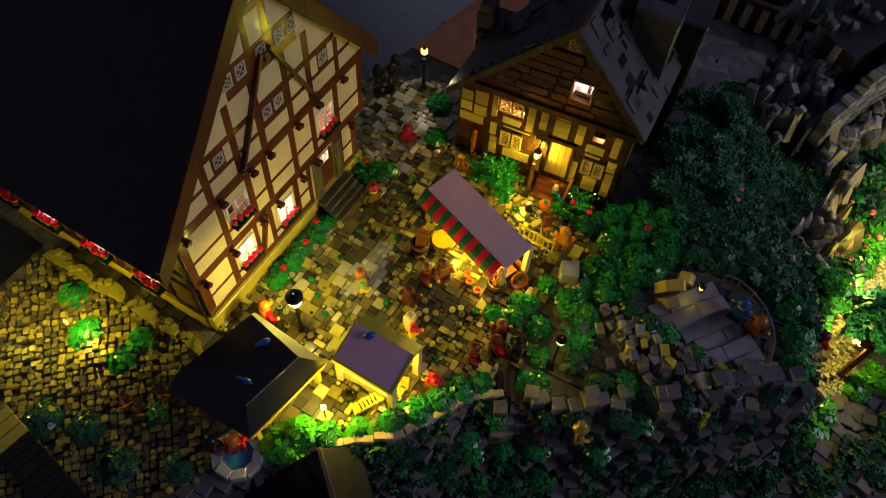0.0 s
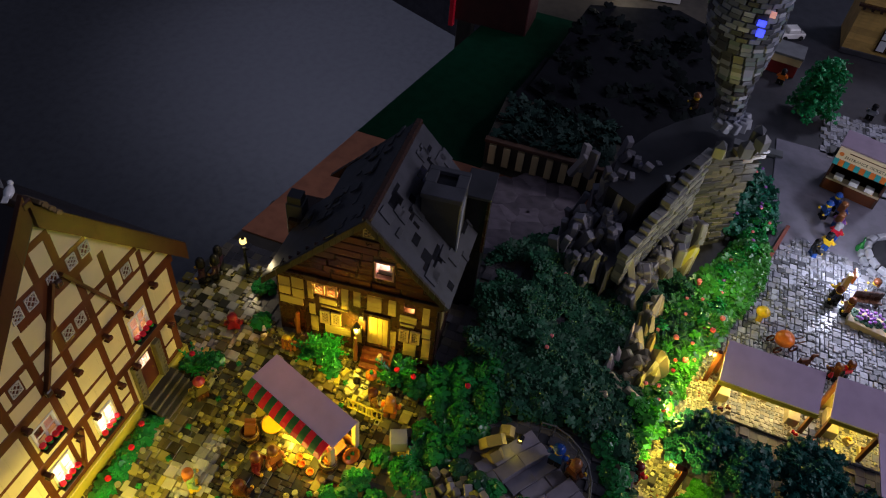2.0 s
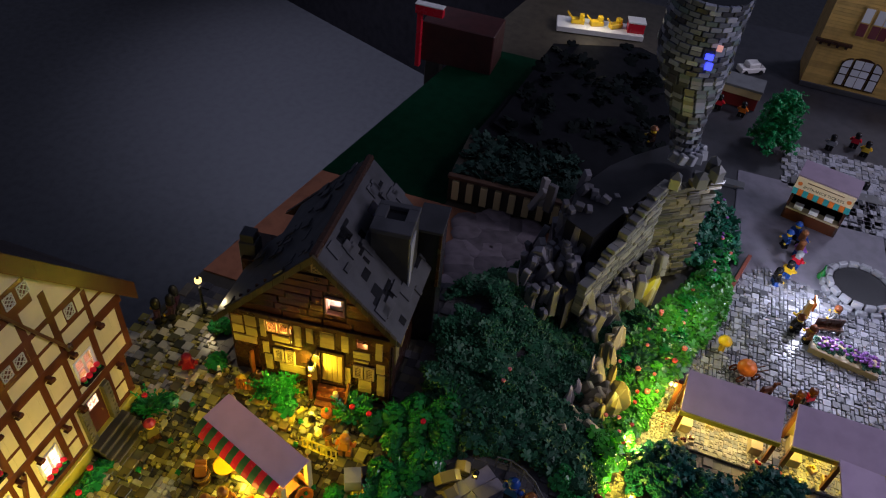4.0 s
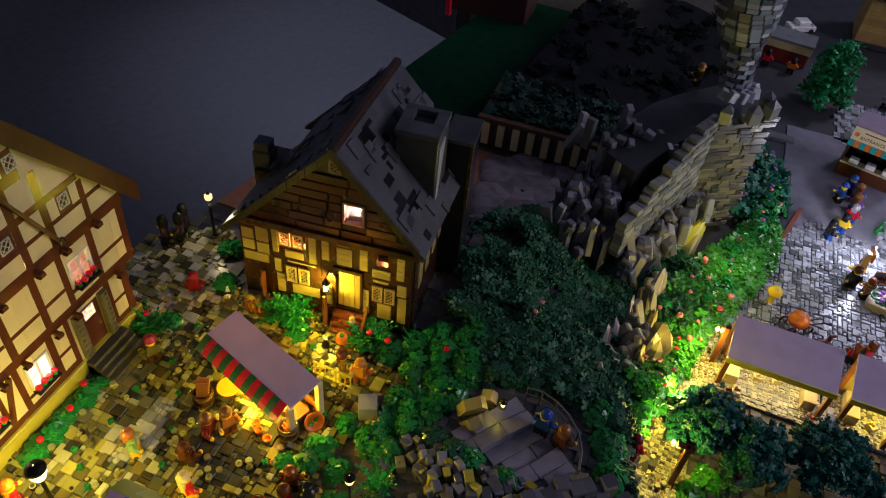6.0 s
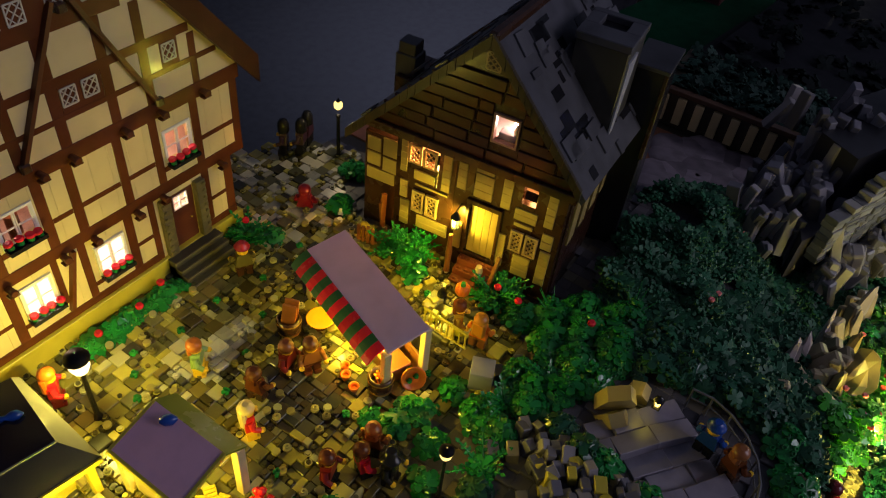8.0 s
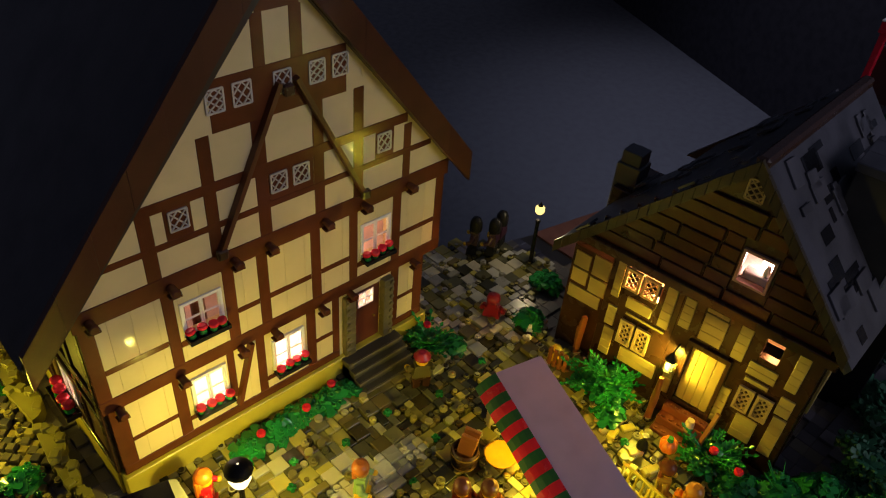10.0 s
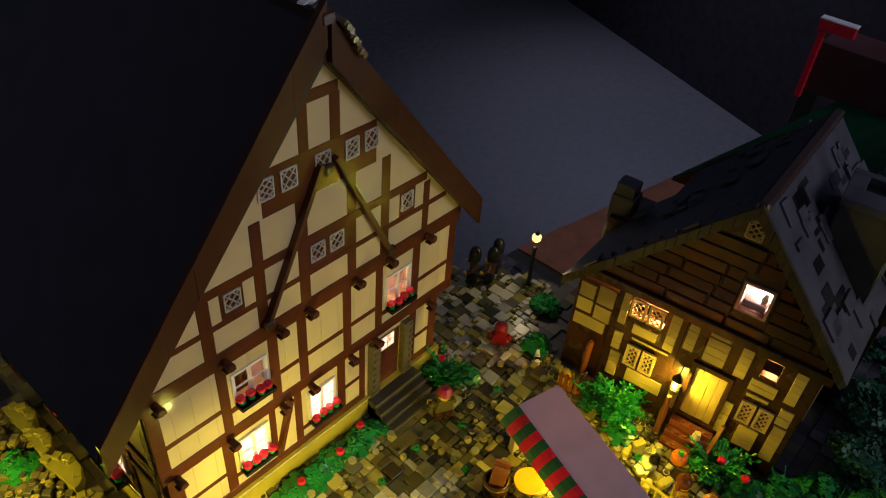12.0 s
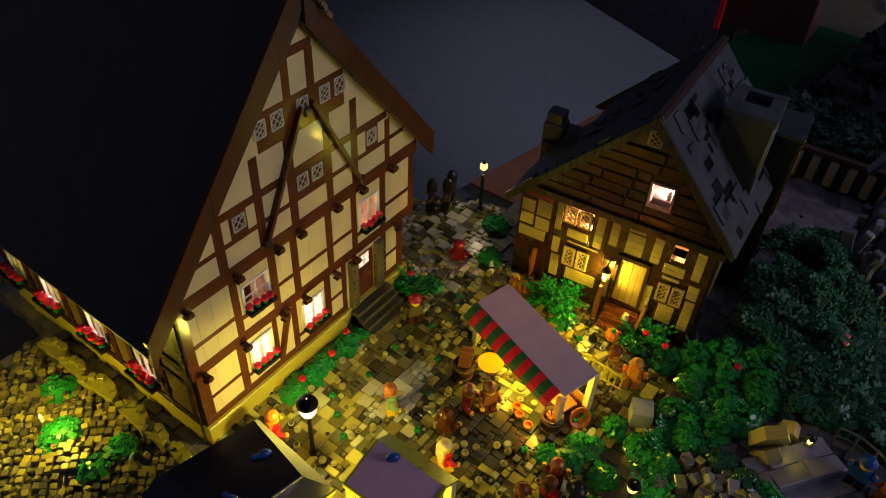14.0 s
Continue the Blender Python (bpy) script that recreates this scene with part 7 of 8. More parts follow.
single("mushroom_post", Shape().lathe(0, 0, [(0, 0.8), (3.0, 0.6), (3.2, 1.5), (3.8, 1.7), (4.6, 1.2), (5.0, 0.4)], 14), YELLOW, "yellow mushroom-shaped post beside the cobbles", "ornament", 71.5, -109.5, LOW)
single("edging", Shape().box(-0.5, 0, -0.5, 0.5, 15, 1.6, c=0.08), plastic("brick red edging", (0.22, 0.05, 0.025), 0.35, 0.1, 0.2), "brick-red edging beside the flower bed", "edging", 94, -110.6, LOW, -106)
cart = thing("pumpkin_cart", "orange pumpkin cart with spoked wheels", "cart", 65.6, -115.0, LOW + 0.4, -60)
part("body", Shape().lathe(0, 0, [(1.2, 1.0), (2.0, 2.1), (3.0, 2.3), (4.0, 1.8), (4.5, 0.6)], 14), ORANGE, cart)
for wx in (-2.0, 2.0):
    for wy in (-1.7, 1.7):
        part("wheel", Shape().lathe(0, 0, [(-0.2, 1.1), (0.2, 1.1), (0.2, 0.85), (-0.2, 0.85), (-0.2, 1.1)], 14, 0, Matrix.Translation((wx, wy, 1.1)) @ pose(0, 0, 0, 90, 0, 0), caps=False), BROWN, cart)
part("shaft", Shape().rod((2.2, 0.6, 1.4), (5.6, 0.6, 1.8), 0.16).rod((2.2, -0.6, 1.4), (5.6, -0.6, 1.8), 0.16), BROWN, cart)
single("toy_horse", Shape().box(-1.4, -0.55, 1.3, 1.4, 0.55, 2.6, c=0.25).box(1.0, -0.35, 2.2, 1.9, 0.35, 4.0, c=0.2).box(1.5, -0.3, 3.4, 2.6, 0.3, 4.0, c=0.15).box(-1.3, -0.5, 0, -0.8, 0.5, 1.4).box(0.8, -0.5, 0, 1.3, 0.5, 1.4), BROWN, "small brown toy horse before the cart", "figurine", 61.8, -120.0, LOW + 0.5, -60)

# ticket booth
booth = thing("ticket_booth", "small booth with an entrance tickets sign and striped awning", "booth", 130.6, -130.6, LOW, -105.0)
booth.matrix_basis = booth.matrix_basis @ Matrix.Scale(1.2, 4)
part("roof", Shape().box(-6.8, -1.0, 12.4, 6.8, 6.5, 12.9, c=0.06), plastic("mauve roof", (0.30, 0.22, 0.30), 0.35, 0, 0.2), booth)
sign = part("sign", Shape().box(-6.6, -1.5, 9.6, 6.6, -1.0, 12.6, c=0.05), plastic("cream sign", (0.75, 0.62, 0.40), 0.3, 0, 0.05), booth, "cream sign board")
txt = bpy.data.curves.new("sign_text", "FONT")
txt.body, txt.size, txt.extrude, txt.align_x = "ENTRANCE TICKETS", 1.02 * U, 0.02 * U, "CENTER"
txt.materials.append(BLACK)
tob = new("lettering", txt)
tob.parent = sign
tob.matrix_basis = pose(0, -1.53 * U, 10.2 * U, 90, 0, 0)
part("writing_bar", Shape().box(-4.2, -1.56, 11.75, 4.2, -1.5, 11.95), BROWN, sign)
for sx in (-5.6, 5.6):
    part("emblem", Shape().lathe(0, 0, [(0, 0.55), (0.06, 0.5)], 12, 0, Matrix.Translation((sx, -1.5, 11.0)) @ pose(0, 0, 0, 90, 0, 0)), ORANGE, sign)
for k in range(11):
    a = -6.6 + 13.2 * k / 11
    part("awning_stripe", Shape().prism([(-1.4, 9.7), (-2.2, 8.3), (-2.05, 8.2), (-1.2, 9.6)], a + 0.02, a + 1.18, "x"), TURQ if k % 2 == 0 else ORANGE, booth)
part("counter", Shape().box(-6, -0.8, 0, 6, 0.4, 3.4, c=0.06), BROWN, booth)
part("counter_top", Shape().box(-6.2, -1.4, 3.4, 6.2, 0.8, 3.8, c=0.06), SAND, booth, "sand-coloured counter top")
for k in range(3):
    part("crate", Shape().box(-4.6 + 3.6 * k, -1.0, 3.8, -2.6 + 3.6 * k, 0.4, 4.9, c=0.08), WHITEP, booth, "small white box")
part("wall", Shape().box(-6.4, 5.6, 0, 6.4, 6.2, 12.4).box(-6.4, -0.8, 0, -5.8, 5.6, 12.4).box(5.8, -0.8, 0, 6.4, 5.6, 12.4), DARKBROWN, booth)
for x, y, c, h, st, r in ((119.5, -128.0, BLUE, NOUGAT, "long", 60), (114.8, -127.4, PURPLE, NOUGAT, "long", 60), (109.8, -126.6, REDP, LIGHTGREY, "hair", 60), (122.5, -126.4, BLUE, BLUE, "cap", 60), (117.8, -124.0, BLUE, BLUE, "cap", 200), (104.8, -124.4, YELLOW, BLACK, "hair", 60), (100.6, -121.4, BLACK, BLACK, "hair", 20)):
    toy_figure(x, y, LOW + 0.3, r, c, BLUE if c != BLUE else BLACK, h, "toy figure queueing at the booth", style=st)
for x, y, c in ((88.6, -127.8, YELLOW), (85.0, -126.6, BLACK), (82.6, -129.4, NOUGAT), (92.0, -135.5, GREY), (60.6, -126.4, BROWN), (62.4, -129.0, REDP)):
    toy_figure(x, y, LOW + 0.5, rng.uniform(0, 360), c, BLACK, BROWN, "toy figure on the market square")
# post with a cool lamp
lp = thing("street_lamp", "timber sign post with a bright cool lamp", "lamp", 87.0, -127.4, LOW, 0)
part("post", Shape().box(-0.6, -0.6, 0, 0.6, 0.6, 9.5, c=0.06), plastic("pale post", (0.6, 0.4, 0.15), 0.3, 0, 0.1), lp)
part("board", Shape().box(-1.6, -0.9, 8.0, 1.6, -0.5, 10.6, c=0.05), ORANGE, lp)
b = part("bulb", Shape().lathe(2.0, -1.6, [(7.4, 0.4), (8.0, 0.7), (8.6, 0.4)], 10), COOLBULB, lp)
b.visible_shadow = False
part("arm", Shape().rod((0, 0, 8.8), (2.0, -1.6, 8.8), 0.2), BLACK, lp)
# round well of pale stones
well = thing("well", "round well of pale grey stones", "well", 107.2, -143.4, LOW)
for k in range(16):
    a = 2 * math.pi * k / 16
    for lev, rad in ((0, 9.4), (1, 8.2)):
        a2 = a + lev * 0.2
        part("stone", Shape().box(-1.3, -0.65, 0, 1.3, 0.65, 1.5, c=0.15), LIGHTGREY, well, where=at(rad * math.cos(a2), rad * math.sin(a2), 1.5 * lev, math.degrees(a2) + 90))
part("shaft", Shape().cyl(0, 0, 0, 2.0, 7.2, None, 24), BLACK, well)
# raised bed of purple flowers
bed = thing("flower_bed", "long pale planter full of purple flowers", "planter", 80.0, -138.0, LOW, -12)
part("trough", Shape().box(-2.6, -8, 0, 2.6, 8, 2.2, c=0.1), SAND, bed)
for k in range(60):
    part("flower", FLOWER["purple"], None, bed, where=at(rng.uniform(-2, 2), rng.uniform(-7.4, 7.4), 2.8 + rng.uniform(0, 0.9), 0, rng.uniform(-30, 30)))
for k in range(26):
    part("leaf", LEAVES["dark"][1], None, bed, where=at(rng.uniform(-2, 2), rng.uniform(-7.4, 7.4), 2.3, rng.uniform(0, 360)))
single("frog", Shape().lathe(0, 0, [(0, 0.9), (1.0, 1.1), (1.8, 0.7), (2.6, 0.5), (3.0, 0.2)], 10).rod((0.3, 0, 2.8), (0.5, 0, 4.2), 0.2).rod((-0.3, 0, 2.8), (-0.5, 0, 4.2), 0.2), GREENP, "green figurine with two tall ears", "figurine", 108.5, -133.6, LOW + 0.2)
single("bench", Shape().box(-3.5, -0.8, 1.6, 3.5, 0.8, 2.1, c=0.06).box(-3.5, 0.6, 2.1, 3.5, 0.9, 4.4, c=0.05).box(-3, -0.6, 0, -2.4, 0.6, 1.6).box(2.4, -0.6, 0, 3, 0.6, 1.6), DARKBROWN, "dark brown bench near the flower bed", "bench", 87.6, -134.4, LOW + 0.4, -75)

# ---------------------------------------------------------------- castle ruin, turret and far side
def course_wall(parent, a, b, z0, tops, mat, thick=2.4, seed=1, bl=(2, 3, 4)):
    """A wall of separate bricks from a to b; tops gives the height along it, ragged at the top."""
    q = random.Random(seed)
    a, b = Vector((*a, 0)), Vector((*b, 0))
    length = (b - a).length
    ang = math.degrees(math.atan2((b - a).y, (b - a).x))
    base = at(a.x, a.y, 0, ang)
    for lev in range(60):
        z = z0 + lev * 1.2
        u = -q.uniform(0, 2)
        any_one = False
        while u < length:
            w = q.choice(bl)
            k = min(1.0, max(0.0, (u + w / 2) / length))
            i = k * (len(tops) - 1)
            j = min(int(i), len(tops) - 2)
            top = tops[j] + (tops[j + 1] - tops[j]) * (i - j)
            if z + 1.2 < top + q.uniform(-1, 1) and u + w > 0.2:
                key = (w, q.randrange(2))
                if key not in BRICKS[mat]:
                    s = Shape().box(0.03, -thick / 2, 0.03, w - 0.03, thick / 2, 1.17, c=0.09)
                    if key[1]:
                        s.box(0.3, -thick / 2 - 0.12, 0.3, w - 0.3, -thick / 2, 0.9)
                    BRICKS[mat][key] = s.mesh("brick", BRICKMAT[mat])
                part("brick", BRICKS[mat][key], None, parent, where=base @ at(max(u, 0) + 0.0, q.uniform(-0.35, 0.2), z))
                any_one = True
            u += w
        if not any_one and lev > 4:
            break


BRICKMAT = {"tan": mottled("tan ruin stone", [(0.13, 0.115, 0.06), (0.08, 0.075, 0.045), (0.18, 0.155, 0.08), (0.05, 0.048, 0.04), (0.11, 0.10, 0.065)], 0.28, False),
            "grey": mottled("grey ruin stone", [(0.24, 0.24, 0.23), (0.16, 0.16, 0.16), (0.30, 0.29, 0.26), (0.12, 0.12, 0.125)], 0.28, False)}
BRICKS = {"tan": {}, "grey": {}}
ruin = thing("castle_wall", "ruined castle wall of rough tan and grey bricks", "wall", 0, 0, 0)
course_wall(ruin, (60, -73.6), (88.6, -85.6), -4.4, [4.5, 8.5, 12.5, 16, 18.2], "grey", seed=2)
course_wall(ruin, (88.6, -85.6), (95.2, -95.6), LOW, [17.5, 18, 16.8, 18], "tan", seed=3)
core = Shape().prism([(58, -71.4), (89.4, -84.4), (96, -94.4), (100, -93), (110, -78), (84, -62)], LOW, LOW + 14, "z")
part("rock_core", core, ROCKS, ruin)
part("terrace", Shape().prism([(70, -73), (90, -82), (97, -92), (112, -92), (116, -86), (106, -77), (99, -72), (86, -66), (74, -66)], LOW + 11, LOW + 25, "z"), plastic("dark terrace", (0.018, 0.018, 0.022), 0.4, 0, 0.3), ruin, "dark flat terrace behind the wall")
for k, (x, y) in enumerate(((88.6, -87.4), (91.4, -93.2), (95.6, -96.6), (99.0, -95.4))):
    s = Shape().box(-1.3, -1.3, 0, 1.3, 1.3, 3.0, c=0.1)
    s.add([(-1.3, -1.3, 3), (1.3, -1.3, 3), (1.3, 1.3, 3), (-1.3, 1.3, 3), (0, 0, 4.6)], [(0, 1, 4), (1, 2, 4), (2, 3, 4), (3, 0, 4)])
    part("merlon", s, GREY, ruin, where=at(x, y, 16.8, 25 * k))
q = random.Random(21)
for k in range(130):
    u = q.random()
    x, y = 58 + 30 * u + q.gauss(0, 2.2), -63 - 10 * u + q.gauss(0, 4.0)
    z = 1 + 13 * u + q.uniform(-7, 1)
    w = q.uniform(0.7, 1.2)
    s = Shape().box(-w, -0.75 * w, -6, w, 0.75 * w, 1.2, c=0.14, m=pose(0, 0, 0, q.uniform(-20, 20), q.uniform(-20, 20), 0))
    single("ruin_block", s, ROCKS_PALE, "broken grey rock block of the ruin", "rock", x, y, z, q.uniform(0, 90), "ruin blocks")
for k in range(64):
    # tumbled rock at the foot of the grey wall
    u = q.random()
    x, y = 58 + 31 * u + q.gauss(0, 0.8), -75.0 - 13 * u - abs(q.gauss(0, 1.6))
    s = Shape().box(-1.4, -1.0, -5, 1.4, 1.0, q.uniform(0.4, 1.6), c=0.3, m=pose(0, 0, 0, q.uniform(-24, 24), q.uniform(-24, 24), 0))
    single("foot_rock", s, ROCKS_PALE if k % 3 else ROCKS_ONE, "tumbled grey rock at the foot of the ruin", "rock", x, y, -9.5 + 6.0 * q.random() + 2.0 * u, q.uniform(0, 90), "ruin foot rocks")
# upright cream and brown panels below the ruin
for k, (x, y, hh, mat) in enumerate(((77.6, -86.6, 11.5, "cream"), (78.6, -87.8, 12.5, "brown"), (79.8, -88.8, 12.0, "cream"), (81.2, -89.8, 9.5, "brown"))):
    s = Shape().prism([(-0.9, 0), (0.9, 0), (0.7, hh * 0.8), (0.1, hh), (-0.8, hh * 0.86)], -0.4, 0.4, "y", m=pose(0, 0, 0, 10, 4, 0))
    single("upright_stone", s, plastic("cream rock panel", (0.50, 0.44, 0.32), 0.35, 0.1, 0.3) if k == 0 else bpy.data.materials["cream rock panel"] if mat == "cream" else YELLOWTAN, "tall upright %s stone below the ruin" % mat, "rock", x, y, LOW, -58, "upright stones")
SANDROCK = plastic("pale sand rock", (0.36, 0.30, 0.19), 0.35, 0.25, 0.35)
# pale rock panels down the slope
for k, (x, y, z, h, r) in enumerate(((82, -90.5, -14, 12, 30), (78, -88.5, -13, 11, 70), (60, -84.5, -10, 7, 130), (55, -83, -9, 6.5, 60), (47, -82.5, -8, 8, 160), (43, -82.0, -8, 9, 20), (40, -84.4, -8, 8, 75), (34, -83, -6, 6.5, 140), (28.6, -81, -4, 6.5, 65), (25, -77.6, -2, 5, 110), (36.5, -86, -10, 7, 55), (40.0, -80.6, -8, 9.5, 35), (37.4, -83.6, -8, 9.0, 80), (33.0, -81.6, -7, 8.0, 110), (31.4, -77.0, -5, 7.0, 60), (9.5, -88, -6, 5.0, 25), (6.4, -90.5, -9, 5.5, 60))):
    w = 3.0 + 1.2 * (k % 3)
    lean = pose(0, 0, 0, 12 + 9 * (k % 3), 14 - 12 * (k % 3), 0)
    s = Shape().box(-w / 2, -0.8, -4, w * 0.1, 0.8, h * 0.56, c=0.3, m=lean).box(w * 0.1, -0.6, -4, w / 2, 1.0, h * 0.38, c=0.3, m=lean)
    single("rock", s, SANDROCK, "sand-coloured angular rock on the slope", "rock", x, y, z, r, "rock panels")
# blocky retaining wall below the lookout
for k in range(70):
    u = q.random()
    x, y = -28 + 28 * u + q.gauss(0, 1.6), -46 - 37 * u + q.gauss(0, 1.6)
    d = edge_distance(x, y, PLATEAU)
    if d < 2.0:
        single("rock_block", Shape().box(-1.1, -1.1, -5, 1.1, 1.1, 1.2, c=0.14), ROCKS_ONE, "square grey rock block of the bank", "rock", x, y, height(x, y) + q.uniform(0.2, 1.8), q.uniform(20, 50), "bank blocks")
EDGE = [(-53, -19.5), (-47, -26.3), (-40, -34.6), (-34.5, -38.2), (-29, -40.8), (-25, -45.6)]
for (ax, ay), (bx, by) in zip(EDGE, EDGE[1:]):
    n = int(math.hypot(bx - ax, by - ay) / 1.5)
    for k in range(n):
        u = (k + 0.5) / n
        for lev in range(3):
            single("edge_block", Shape().box(-0.85, -0.6, -1.2, 0.85, 0.6, 0.5, c=0.1), SAND if lev == 0 else ROCKS_ONE, "block of the low stone edge of the square", "stone", ax + (bx - ax) * u - 0.55 * lev + q.uniform(-0.2, 0.2), ay + (by - ay) * u - 0.55 * lev, 0.5 - 1.3 * lev + q.uniform(-0.1, 0.2), math.degrees(math.atan2(by - ay, bx - ax)) + q.uniform(-8, 8), "edge blocks")

# round turret on a tapering foot
tur = thing("turret", "round grey brick turret on a tapering corbel", "tower", 107.0, -88.6, 11.0)
prof = [(4, 2.9), (9, 3.2), (13, 3.7), (17, 4.6), (21, 5.9), (25, 7.1), (29, 8.0), (46, 8.2)]


def turret_at(z):
    """Radius and sideways lean of the corbelled turret at a height."""
    j = max(i for i in range(len(prof) - 1) if prof[i][0] <= z or i == 0)
    k = min(1.0, (z - prof[j][0]) / (prof[j + 1][0] - prof[j][0]))
    return prof[j][1] + (prof[j + 1][1] - prof[j][1]) * k, 0.2 * (min(z, 32) - 4)


core = Shape()
for z0, z1 in ((4, 9), (9, 13), (13, 17), (17, 21), (21, 25), (25, 29), (29, 46)):
    core.lathe(0, turret_at(z0)[1], [(z0, turret_at(z0)[0] - 0.3), (z1, turret_at(z1)[0] - 0.3)], 24)
part("core", core, BLACK, tur)
TURRET = mottled("turret stone", [(0.20, 0.22, 0.28), (0.13, 0.145, 0.18), (0.06, 0.065, 0.08), (0.14, 0.19, 0.20), (0.05, 0.052, 0.065), (0.38, 0.40, 0.48), (0.24, 0.26, 0.33)], 0.34, False)
TURRET_BRICKS = {}
for lev in range(35):
    z = 4 + 1.2 * lev
    r, off = turret_at(z)
    n = max(9, round(2 * math.pi * r / 2.6))
    w = 2 * math.pi * r / n
    key = round(w, 2)
    if key not in TURRET_BRICKS:
        TURRET_BRICKS[key] = [Shape().box(-w / 2 + 0.1, -0.5 - d, 0.06, w / 2 - 0.1, 0.5, 1.1, c=0.08).mesh("brick", TURRET) for d in (0.0, 0.12, 0.3)]
    for k in range(n):
        a = 2 * math.pi * (k + 0.5 * (lev % 2)) / n
        if math.cos(a) > 0.75:
            continue
        part("brick", TURRET_BRICKS[key][rng.choice((0, 0, 1, 2))], None, tur, where=at(r * math.cos(a), off + r * math.sin(a), z, math.degrees(a) + 90))
# coloured bricks of the turret, given emission though they are no lamps
part("window_light", Shape().box(-9.0, 1.2, 31.6, -8.3, 2.8, 33.2, c=0.05), glow("glowing blue brick", (0.05, 0.07, 1.0), 1.5), tur, "small blue brick made to glow")
part("window_light", Shape().box(-9.0, 1.6, 34.0, -8.3, 3.4, 35.2, c=0.05), bpy.data.materials["glowing blue brick"], tur, "small blue brick made to glow")
part("window_light", Shape().box(-9.0, 0.4, 36.4, -8.3, 1.6, 37.6, c=0.05), glow("glowing pink brick", (1.0, 0.45, 0.42), 0.35), tur, "small pink brick made to glow")
for k in range(6):
    a = math.radians(150 + 28 * k)
    part("rubble", Shape().box(-1.0, -1.0, -1, 1.0, 1.0, 1.5, c=0.2), LIGHTGREY, tur, where=at(4.6 * math.cos(a), 4.6 * math.sin(a), 4.6, 30 * k, 20))

toy_figure(112.6, -80.2, 11.0, 200, DARKBROWN, BLACK, NOUGAT, "toy figure in dark clothes and a tan hat on the terrace", style="cap")

# palisade and dark garden beyond
pal = thing("palisade", "dark bank faced with upright tan planks", "fence", 99.0, -31.0, LOW, -88.0)
part("bank", Shape().box(-1, 0.6, -1, 36, 24, 7.5, c=0.1), EARTH, pal)
part("rail", Shape().box(-1.2, -0.2, 7.4, 36, 1.6, 8.4, c=0.08), plastic("rail brown", (0.10, 0.05, 0.03), 0.35, 0, 0.2), pal)
for k in range(8):
    part("plank", Shape().box(0, -0.4, 0, 1.9, 0.6, 6.4, c=0.06), plastic("pale plank", (0.70, 0.56, 0.30), 0.35, 0.1, 0.2) if k == 0 else bpy.data.materials["pale plank"], pal, where=at(0.4 + k * 4.1, 0, 0.4))
spots = []
undg = Shape()
proto = leaf_shape(1.6, 5, stud=False, seed=15)
for k in range(260):
    x, y, z = rng.uniform(102, 122), rng.uniform(-64, -31), LOW + 7.5 + rng.uniform(0, 1.6)
    m = Matrix.Translation((x, y, z)) @ pose(0, 0, 0, rng.uniform(-45, 45), rng.uniform(-45, 45), rng.uniform(0, 360))
    n = len(undg.v)
    undg.v += [tuple(m @ Vector(p)) for p in proto.v]
    undg.f += [tuple(n + i for i in fc) for fc in proto.f]
    undg.s += proto.s
    undg.r += proto.r
# shade behind the palisade is put into the dark leaf colour
tagged(new("undergrowth", undg.mesh("undergrowth", dull(plastic("shade leaves", (0.018, 0.045, 0.034), 0.6, 0.3, 0.3, per_island=True)))), "dark leaves on the bank behind the palisade", "foliage", kind="stuff")
# near-black colour stands for the shadow over this bank
single("hillock", Shape().prism([(122, -30), (150, -34), (160, -70), (130, -76), (112, -66), (112, -34)], LOW - 1, LOW + 6.5, "z"), dull(plastic("shade-black mound", (0.007, 0.0075, 0.010), 0.6, 0.1, 0.3), 0.1), "flat-topped bank with shadow put into its near-black colour", "bank")
# smooth pale rocks between the cottage and the ruin
for k in range(48):
    x, y = rng.uniform(60, 97), rng.uniform(-62, -38)
    s = Shape().lathe(0, 0, [(-1.5, 5.2), (0.05, 4.6), (0.3, 3.0), (0.42, 0.6)], 9)
    single("boulder", s, plastic("mauve rock", (0.30, 0.23, 0.25), 0.55, 0.3, 0.45) if k == 0 else bpy.data.materials["mauve rock"], "low rounded mauve-grey rock", "rock", x, y, LOW - 0.3, rng.uniform(0, 90), "low rocks")
# near-black mound and leaves added behind the turret to hide the floor
single("hillock", Shape().prism([(130, -34), (188, -40), (200, -70), (186, -96), (140, -92), (112, -92), (112, -70)], LOW - 1, LOW + 8.0, "z"), bpy.data.materials["shade-black mound"], "added near-black mound that hides the far floor", "bank")
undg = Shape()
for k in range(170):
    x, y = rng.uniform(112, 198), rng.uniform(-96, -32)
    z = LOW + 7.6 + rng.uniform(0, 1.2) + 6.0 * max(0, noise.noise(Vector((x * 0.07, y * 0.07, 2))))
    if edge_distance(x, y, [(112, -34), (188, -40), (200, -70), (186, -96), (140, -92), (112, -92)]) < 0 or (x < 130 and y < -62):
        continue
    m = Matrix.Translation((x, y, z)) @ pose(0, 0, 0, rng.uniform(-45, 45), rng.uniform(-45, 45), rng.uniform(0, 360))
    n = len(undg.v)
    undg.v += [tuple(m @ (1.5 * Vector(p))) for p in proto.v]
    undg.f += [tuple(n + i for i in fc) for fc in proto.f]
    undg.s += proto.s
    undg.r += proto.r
# darkness of the far side is put into this leaf colour
tagged(new("undergrowth", undg.mesh("undergrowth", dull(plastic("shade-black leaves", (0.006, 0.009, 0.009), 0.7, 0.3, 0.3, per_island=True), 0.05))), "leaves on the added mound, coloured near-black for shade", "foliage", kind="stuff")
